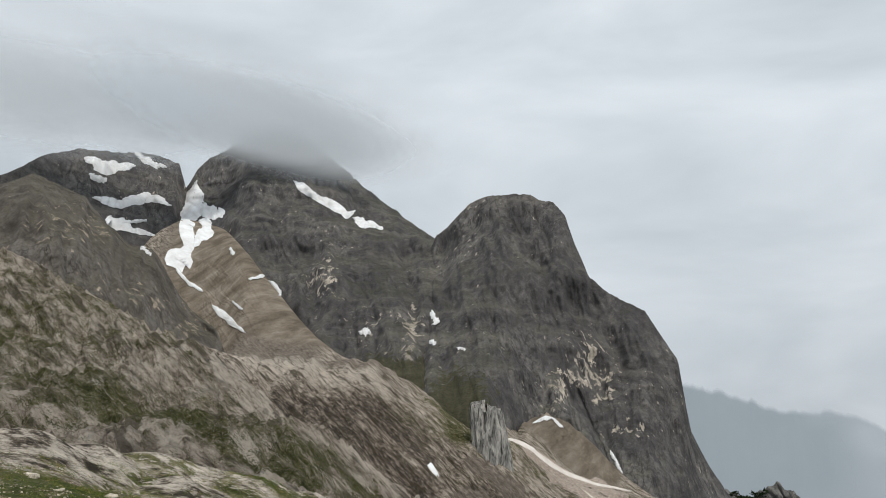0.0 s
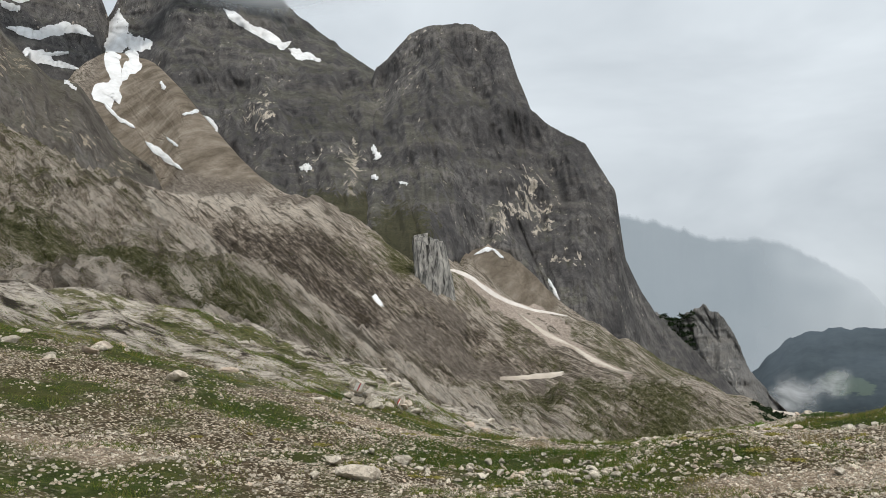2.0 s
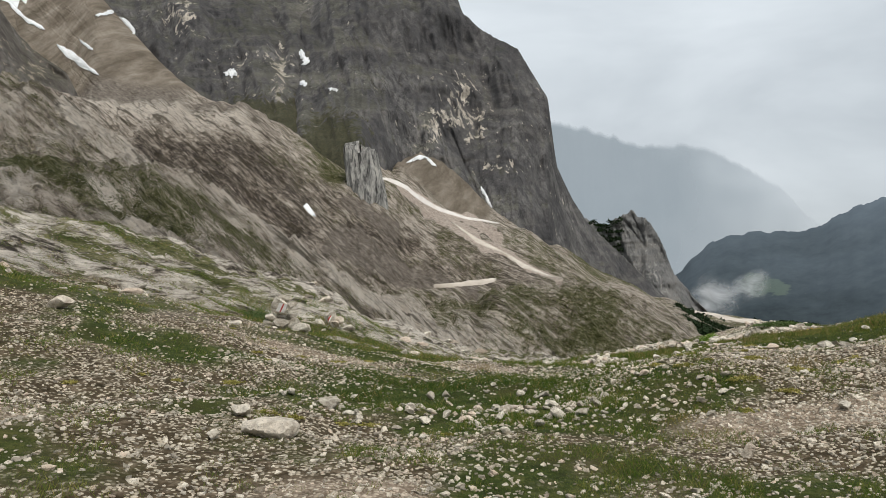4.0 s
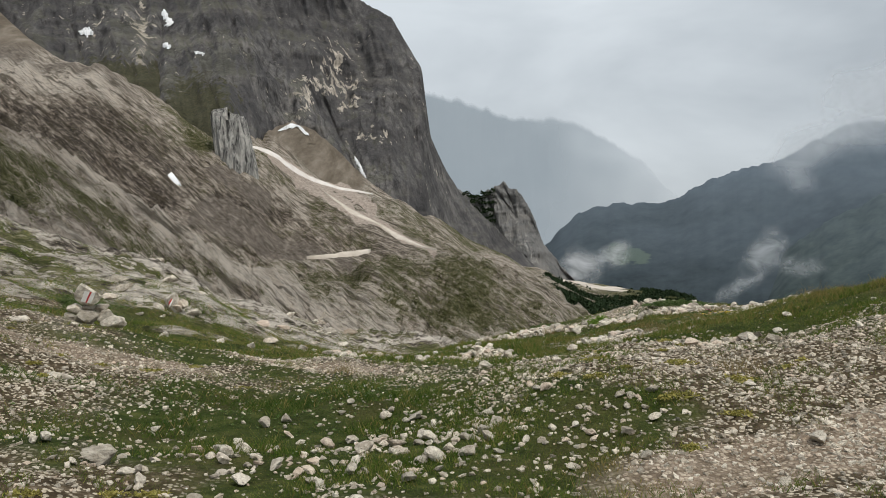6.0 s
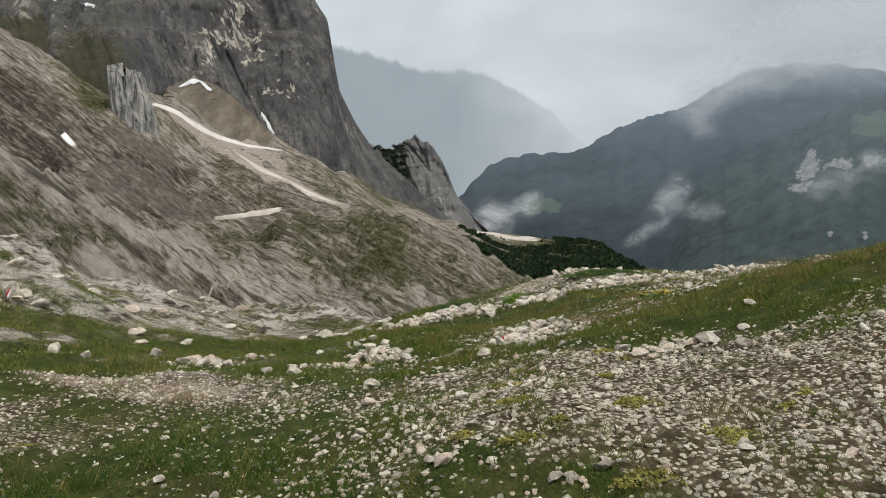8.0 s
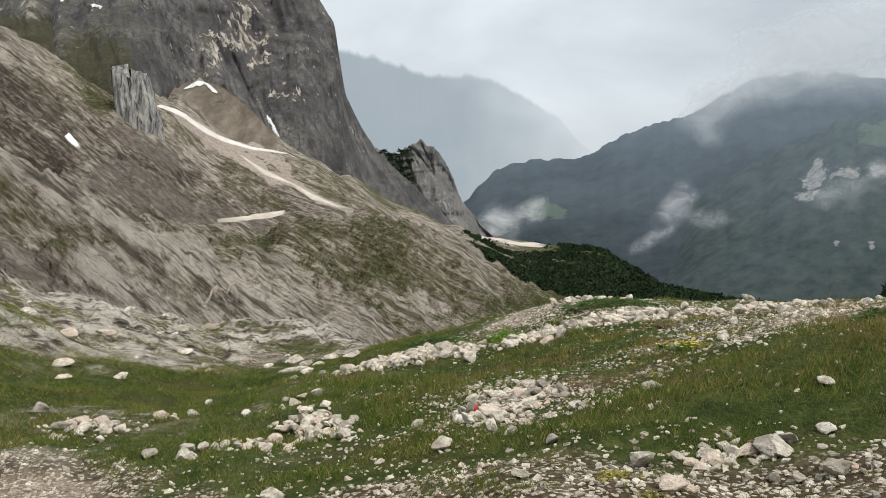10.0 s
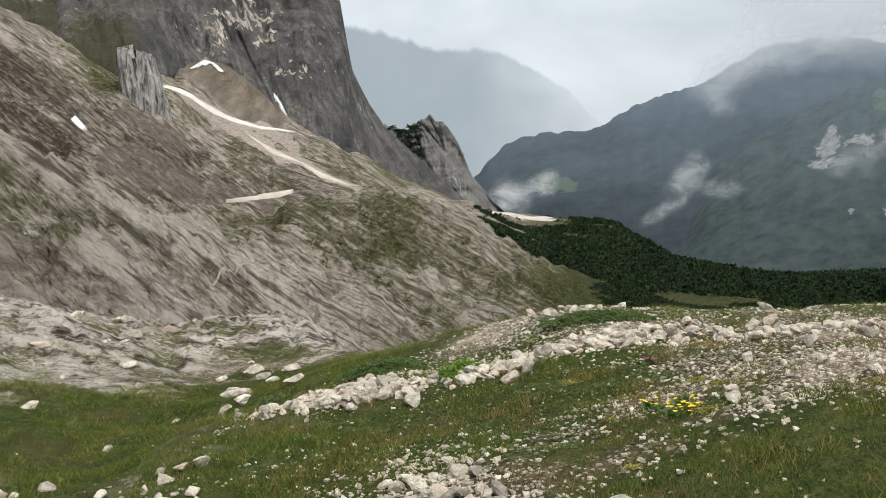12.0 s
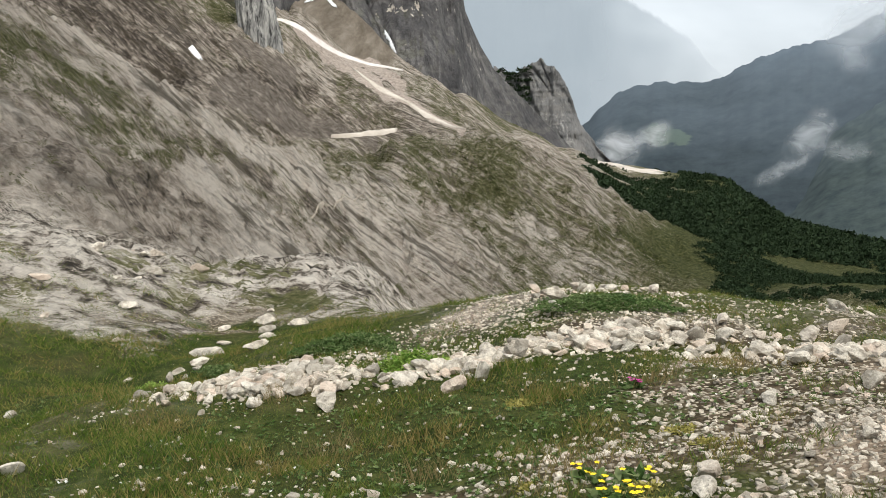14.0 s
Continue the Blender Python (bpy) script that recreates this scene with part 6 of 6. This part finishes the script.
def blade(lean, wide):
    v = np.array([(-wide, 0, -0.05), (wide, 0, -0.05), (lean * 0.35 + wide * 0.6, 0.02, 0.6), (lean * 0.35 - wide * 0.6, 0.02, 0.6), (lean, 0.05, 1.0)])
    return v, np.array([(0, 1, 2), (0, 2, 3), (3, 2, 4)])


def spike(lean, wide):
    return np.array([(-wide, 0, -0.05), (wide, 0, -0.05), (lean, 0, 1.0)]), np.array([(0, 1, 2)])


x, y = meadow_places(2500000, 0.95)
g = turf_near(x, y) + 0.22 * fbm(x * 2.3, y * 2.3, 2.0, 3)
tuft = smooth(fbm(x * 3.0, y * 3.0, 52.0, 3), 0.02, 0.30) * smooth(g, -0.25, 0.2)
keep = rng.random(len(x)) < np.maximum(smooth(g, 0.36, 0.74) * 0.95, 0.9 * tuft) + 0.02
x, y = x[keep], y[keep]
russet = np.zeros(len(x))
for a, b, sx, sy in ((5.3, 17.5, 1.6, 0.5), (3.3, 17.0, 1.0, 0.4), (3.1, 15.5, 0.7, 0.7), (4.7, 16.3, 0.8, 0.5), (5.2, 13.8, 1.2, 0.6), (-1.6, 12.9, 0.6, 0.3), (2.2, 18.1, 0.6, 0.3), (0.6, 9.4, 0.8, 0.3), (-3.6, 10.4, 0.7, 0.5)):
    russet = np.maximum(russet, np.exp(-((x - a) / sx) ** 2 - ((y - b) / sy) ** 2))
russet = rng.random(len(x)) < 0.85 * russet * smooth(fbm(x * 1.8, y * 1.8, 44.0, 3), -0.4, 0.3) + 0.07 + 0.24 * smooth(y, 12.5, 15) * smooth(fbm(x * 1.1, y * 1.1, 61.0, 3), -0.2, 0.4)
d = np.maximum(from_line(x, y), 2.2)
lush = smooth(turf_near(x, y), 0.6, 1.0)
tall = rng.uniform(0.014, 0.042, len(x)) * (0.8 + 0.5 * lush) * (0.45 + 1.1 * smooth(fbm(x * 2.6, y * 2.6, 31.0, 3), -0.5, 0.7))
wide = tall * (0.85 + 0.12 * d)
size3 = np.stack([wide, wide, tall], 1)
deep = ~russet & (rng.random(len(x)) < 1.3 * np.exp(-((x + 1.9) / 1.7) ** 2 - ((y - 11.9) / 1.3) ** 2))
scatter([spike(l, 0.06) for l in (0.5, -0.4, 0.9)], on_ground(x[deep], y[deep]), size3[deep], "lush_grass", M_LUSH, "lush dark green grass in the hollow", "grass", 0.5)
plain = ~russet & ~deep
leans = (0.5, -0.4, 0.9, 0.2, -0.8)
scatter([spike(l, 0.06) for l in leans], on_ground(x[plain], y[plain]), size3[plain], "grass", M_GRASS, "short green alpine grass with browned tips", "grass", 0.5)
scatter([spike(l, 0.06) for l in leans], on_ground(x[russet], y[russet]), size3[russet] * np.array([1, 1, 1.15]), "russet_grass", M_RUSSET, "brown and russet alpine grass", "grass", 0.5)

# longer dry tufts
tufts = [(3.0, 15.0), (3.4, 16.4), (4.0, 16.0), (2.9, 17.2), (5.2, 14.4), (4.9, 14.7), (-1.0, 14.3), (2.0, 10.9), (2.4, 18.3), (3.3, 14.2), (4.8, 17.3), (1.5, 18.3), (5.6, 15.6)]
tx, ty, th = [], [], []
for a, b in tufts:
    for _ in range(150):
        tx.append(a + pick.gauss(0, 0.12)), ty.append(b + pick.gauss(0, 0.10)), th.append(pick.uniform(0.05, 0.13))
tx, ty, th = np.array(tx), np.array(ty), np.array(th)
scatter([blade(l, 0.02) for l in (0.5, -0.6, 0.8)], on_ground(tx, ty), th, "dry_grass", M_DRY, "longer yellowed grass tufts on the meadow", "grass", 0.6)


def rosette(leaves, reach, rnd):
    v, f = [], []
    for k in range(leaves):
        a = 2 * math.pi * (k + 0.6 * rnd.random()) / leaves
        q, up = reach * rnd.uniform(0.6, 1.0), rnd.uniform(0.2, 0.9)
        c, s, w = math.cos(a), math.sin(a), 0.22
        n = len(v)
        v += [(0, 0, 0), (q * 0.55 * c - w * s, q * 0.55 * s + w * c, up * 0.5), (q * c, q * s, up * 0.6), (q * 0.55 * c + w * s, q * 0.55 * s - w * c, up * 0.5)]
        f += [(n, n + 1, n + 2), (n, n + 2, n + 3)]
    return np.array(v), np.array(f)


# leafy herbs thickest round the knoll: x, y, half-widths, count
HERBS = [(3.6, 17.0, 1.2, 0.9, 620), (2.6, 17.6, 1.0, 0.8, 620), (5.4, 19.9, 1.1, 0.35, 450), (3.1, 20.1, 0.55, 0.3, 420), (0.6, 20.2, 1.2, 0.7, 320), (4.6, 16.8, 1.2, 0.6, 500), (3.2, 16.0, 0.8, 0.6, 500), (0.5, 17.2, 2.0, 1.2, 400), (-1.5, 12.0, 2.0, 1.0, 600)]
hx, hy = [], []
for a, b, sx, sy, n in HERBS:
    hx.append(rng.normal(a, sx * 0.6, n)), hy.append(rng.normal(b, sy * 0.6, n))
hx, hy = np.concatenate(hx), np.concatenate(hy)
scatter([rosette(7, 1.0, rng) for _ in range(5)], on_ground(hx, hy, 0.004), rng.uniform(0.010, 0.024, len(hx)), "herbs", M_LEAF, "low leafy green herbs among the grass", "herb", 0.3)


def leafy_mound(wide, deep, high, count, seed, leaf=0.03):
    rs = np.random.default_rng(seed)
    v, f = [], []
    for _ in range(count):
        a, q = rs.random() * 2 * math.pi, math.sqrt(rs.random())
        lobe = 0.78 + 0.22 * math.sin(3 * a + seed) + 0.16 * math.sin(7 * a + 2 * seed)
        x, y = wide * q * lobe * math.cos(a), deep * q * lobe * math.sin(a)
        z = high * (1 - q * q) * rs.uniform(0.4, 1.05) * (0.65 + 0.35 * math.sin(9 * x / wide + seed) * math.sin(8 * y / deep))
        t = rs.normal(size=(2, 3)) * leaf
        t[:, 2] *= 0.6
        p = np.array([x, y, z])
        n = len(v)
        v += [tuple(p), tuple(p + t[0] + t[1] * 0.6), tuple(p + 2 * t[0]), tuple(p + t[0] - t[1] * 0.6)]
        f += [(n, n + 1, n + 2), (n, n + 2, n + 3)]
    return np.array(v), np.array(f)


for x, y, wide, broad, high, count, label, mat in (
    (3.42, 18.62, 0.34, 0.16, 0.20, 1200, "bright green leafy shrub between limestone blocks", M_BRIGHT),
    (0.85, 20.9, 0.32, 0.2, 0.13, 700, "bright green leafy shrub beside the slabs", M_BRIGHT),
    (-5.5, 19.6, 0.75, 0.4, 0.35, 1100, "green shrub growing behind the cairn", M_LEAF),
    (2.95, 20.2, 0.62, 0.4, 0.16, 2400, "dark green cushion shrub on the knoll", M_LEAF),
    (5.2, 19.7, 0.75, 0.38, 0.10, 2200, "low green cushion shrub on the crest of the knoll", M_LEAF),
    (1.6, 20.6, 0.3, 0.2, 0.1, 500, "bright green leafy shrub beside the slabs", M_LEAF),
    (5.2, 14.55, 0.3, 0.22, 0.12, 600, "dark green cushion shrub beside the gravel path", M_LEAF),
):
    v, f = leafy_mound(wide, broad, high, 5 * count, int(100 * x) % 97, 0.0095)
    ob = new("shrub", soup_mesh("shrub", v, f, mat))
    ob.location = (x, y, float(ground_z(x, y)) - 0.01)
    tagged(ob, label, "shrub")

M_MOSSY = leaf_material("yellow_green_cushion", (0.20, 0.19, 0.05), (0.36, 0.32, 0.09), (0.48, 0.42, 0.16))
# moss cushions: x, y, half-width
MOSS = [(1.65, 11.2, 0.16), (1.85, 10.65, 0.2), (1.3, 10.35, 0.17), (1.2, 12.0, 0.1), (1.55, 10.0, 0.12), (4.0, 17.2, 0.12), (2.1, 12.6, 0.1), (0.9, 10.9, 0.12), (1.05, 9.6, 0.1), (-2.9, 13.3, 0.12), (-3.6, 11.0, 0.13)]
for _ in range(34):
    a, b = pick.choice(((1.6, 11.2), (1.6, 11.6), (-3.2, 9.3), (-3.4, 13.2), (4.6, 15.8)))
    MOSS.append((a + pick.gauss(0, 0.8), b + pick.gauss(0, 0.6), pick.uniform(0.05, 0.11)))
for x, y, half in MOSS:
    v, f = leafy_mound(half * 1.2, half * 0.8, half * 0.28, int(4200 * half), int(1000 * x) % 89, 0.008)
    ob = new("moss_cushion", soup_mesh("moss_cushion", v, f, M_MOSSY))
    ob.location = (x, y, float(ground_z(x, y)) - 0.004)
    tagged(ob, "yellow-green moss cushion in the gravel", "moss", "moss cushions")


def part(name, v, f, material, parent, label=""):
    ob = new(name, soup_mesh(name, v, f, material))
    ob.parent = parent
    if label:
        ob["label"] = label
    return ob


def flower_clump(name, x, y, spread, heads, petal, material, label, size, high, seed):
    """Flowers on stalks, each head a ring of petals, over a tuft of leaves."""
    rs = np.random.default_rng(seed)
    base = new(name)
    base.location = (x, y, float(ground_z(x, y)))
    lv, lf = leafy_mound(spread * 1.1, spread * 0.8, high * 0.5, 160, seed, 0.018)
    part("leaves", lv, lf, M_LEAF, base)
    for _ in range(heads):
        a, q = rs.random() * 2 * math.pi, spread * math.sqrt(rs.random())
        hx, hy, hz = q * math.cos(a), 0.8 * q * math.sin(a), high * rs.uniform(0.6, 1.1)
        v, f = [], []
        for k in range(petal):
            b = 2 * math.pi * k / petal
            c, s, n = math.cos(b), math.sin(b), len(v)
            r = size * rs.uniform(0.8, 1.1)
            v += [(hx, hy, hz), (hx + 0.6 * r * c - 0.4 * r * s, hy + 0.6 * r * s + 0.4 * r * c, hz + 0.35 * r), (hx + r * c, hy + r * s, hz + 0.3 * r), (hx + 0.6 * r * c + 0.4 * r * s, hy + 0.6 * r * s - 0.4 * r * c, hz + 0.35 * r)]
            f += [(n, n + 1, n + 2), (n, n + 2, n + 3)]
        part("blossom", np.array(v), np.array(f), material, base)
        w = 0.0016
        sv = np.array([(hx - w, hy, 0), (hx + w, hy, 0), (hx, hy + w, 0), (hx, hy, hz)])
        part("stalk", sv, np.array([(0, 1, 3), (1, 2, 3), (2, 0, 3)]), M_LEAF, base)
    return tagged(base, label, "flower")


flower_clump("yellow_flowers", 4.08, 15.55, 0.13, 16, 5, M_YELLOW, "clump of bright yellow flowers in the gravel", 0.017, 0.07, 3)
flower_clump("yellow_flowers", 4.22, 15.75, 0.08, 4, 5, M_YELLOW, "clump of bright yellow flowers in the gravel", 0.016, 0.06, 4)
flower_clump("yellow_flowers", 4.05, 15.85, 0.08, 6, 5, M_YELLOW, "clump of bright yellow flowers in the gravel", 0.016, 0.07, 6)
flower_clump("pink_flower", 4.68, 17.2, 0.035, 7, 6, M_PINK, "small magenta flower clump in the grass", 0.016, 0.06, 5)

# small white blossoms strewn over the turf and the crest of the knoll
wx = np.concatenate([rng.normal(5.3, 0.9, 60), rng.normal(2.5, 1.8, 130), rng.normal(-1.0, 1.6, 110)])
wy = np.concatenate([rng.normal(20.1, 0.35, 60), rng.normal(18.0, 1.0, 130), rng.normal(12.2, 1.2, 110)])
scatter([rosette(6, 0.9, rng) for _ in range(3)], on_ground(wx, wy, 0.035), rng.uniform(0.007, 0.013, len(wx)), "white_blossoms", M_WHITE, "tiny white blossoms in the turf", "flower", 0.3)


# ---- trail marks ----
def painted_stone(parent, name, x, y, z, half, seed, stripes, turn, label):
    """An upright stone with paint on its face: stripes are (centre, half-width, material), across the face."""
    d = BALL3[0]
    v = block_shape(d, seed, 1.15, 9, 0.03) * half
    ob = part(name, v, BALL3[1], M_STONE, parent, label)
    ob.matrix_basis = pose(x, y, z, 6, 12, turn)
    for layer, (c, w, mat) in enumerate(stripes):
        u, h = np.meshgrid(np.linspace(-w, w, 7), np.linspace(-0.60, 0.78, 12))
        q = np.stack([(c + u + 0.32 * h).ravel(), -np.ones(u.size), h.ravel()], 1)
        q /= np.linalg.norm(q, axis=1)[:, None]
        sv = block_shape(q, seed, 1.15, 9, 0.03) * half * (1.045 + 0.02 * layer)
        i = np.array([r * 7 + k for r in range(11) for k in range(6)])
        me = soup_mesh("paint_stripe", sv, np.stack([i, i + 1, i + 8, i + 7], 1), mat, True)
        stripe = new("paint_stripe", me)
        stripe.parent = ob
        stripe["label"] = "red trail paint" if mat is M_RED_PAINT else "white trail paint"
    return ob


cairn = tagged(new("cairn"), "cairn of pale stones topped by a red and white trail mark", "cairn")
CX, CY = -4.12, 15.5
cairn.location = (CX, CY, float(ground_z(CX, CY)))
CAIRN = [
    (0.0, -0.02, 0.08, 0.21, 0.17, 0.13, 8), (-0.20, 0.02, 0.07, 0.14, 0.12, 0.11, 30), (0.19, 0.06, 0.07, 0.13, 0.13, 0.13, -25), (-0.31, -0.05, 0.03, 0.09, 0.08, 0.07, 60),
    (-0.18, 0.02, 0.20, 0.12, 0.10, 0.075, -10), (0.155, 0.05, 0.19, 0.09, 0.08, 0.07, 15), (0.02, 0.05, 0.19, 0.13, 0.11, 0.06, 40), (0.36, -0.16, 0.04, 0.20, 0.15, 0.11, 20),
]
for n, (dx, dy, dz, a, b, c, turn) in enumerate(CAIRN):
    st = part("stone", block_shape(BALL3[0], 120 + n, 1.0, 16, 0.05) * np.array([a, b, c]), BALL3[1], M_STONE, cairn)
    st.matrix_basis = pose(dx, dy, dz, 0, 0, turn)
painted_stone(cairn, "painted_stone", 0.035, 0.0, 0.325, 0.15, 143, ((0.0, 0.75, M_WHITE_PAINT), (0.05, 0.11, M_RED_PAINT)), -6, "upright stone with red stripe on white paint")

mark = tagged(new("trail_mark_stone"), "small stone with a red and white painted trail mark", "trail mark")
MX, MY = -4.6, 22.6
mark.location = (MX, MY, float(ground_z(MX, MY)))
painted_stone(mark, "painted_stone", 0.06, 0, 0.17, 0.20, 151, ((-0.10, 0.10, M_RED_PAINT), (0.12, 0.11, M_WHITE_PAINT)), 0, "painted pale stone")
for n, (dx, dy, dz, half) in enumerate(((-0.16, -0.06, 0.05, 0.14), (0.2, -0.08, 0.04, 0.12), (0.28, 0.05, 0.12, 0.16))):
    part("stone", block_shape(BALL2[0], 160 + n, 0.7) * half, BALL2[1], M_STONE, mark).location = (dx, dy, dz)

blaze = tagged(new("trail_mark_stone"), "low rubble stone with a red painted blotch", "trail mark")
blaze.location = (2.12, 15.3, float(ground_z(2.12, 15.3)))
painted_stone(blaze, "painted_stone", 0, 0, 0.05, 0.075, 171, ((0.0, 0.30, M_RED_PAINT),), 10, "pale stone with faded red paint")
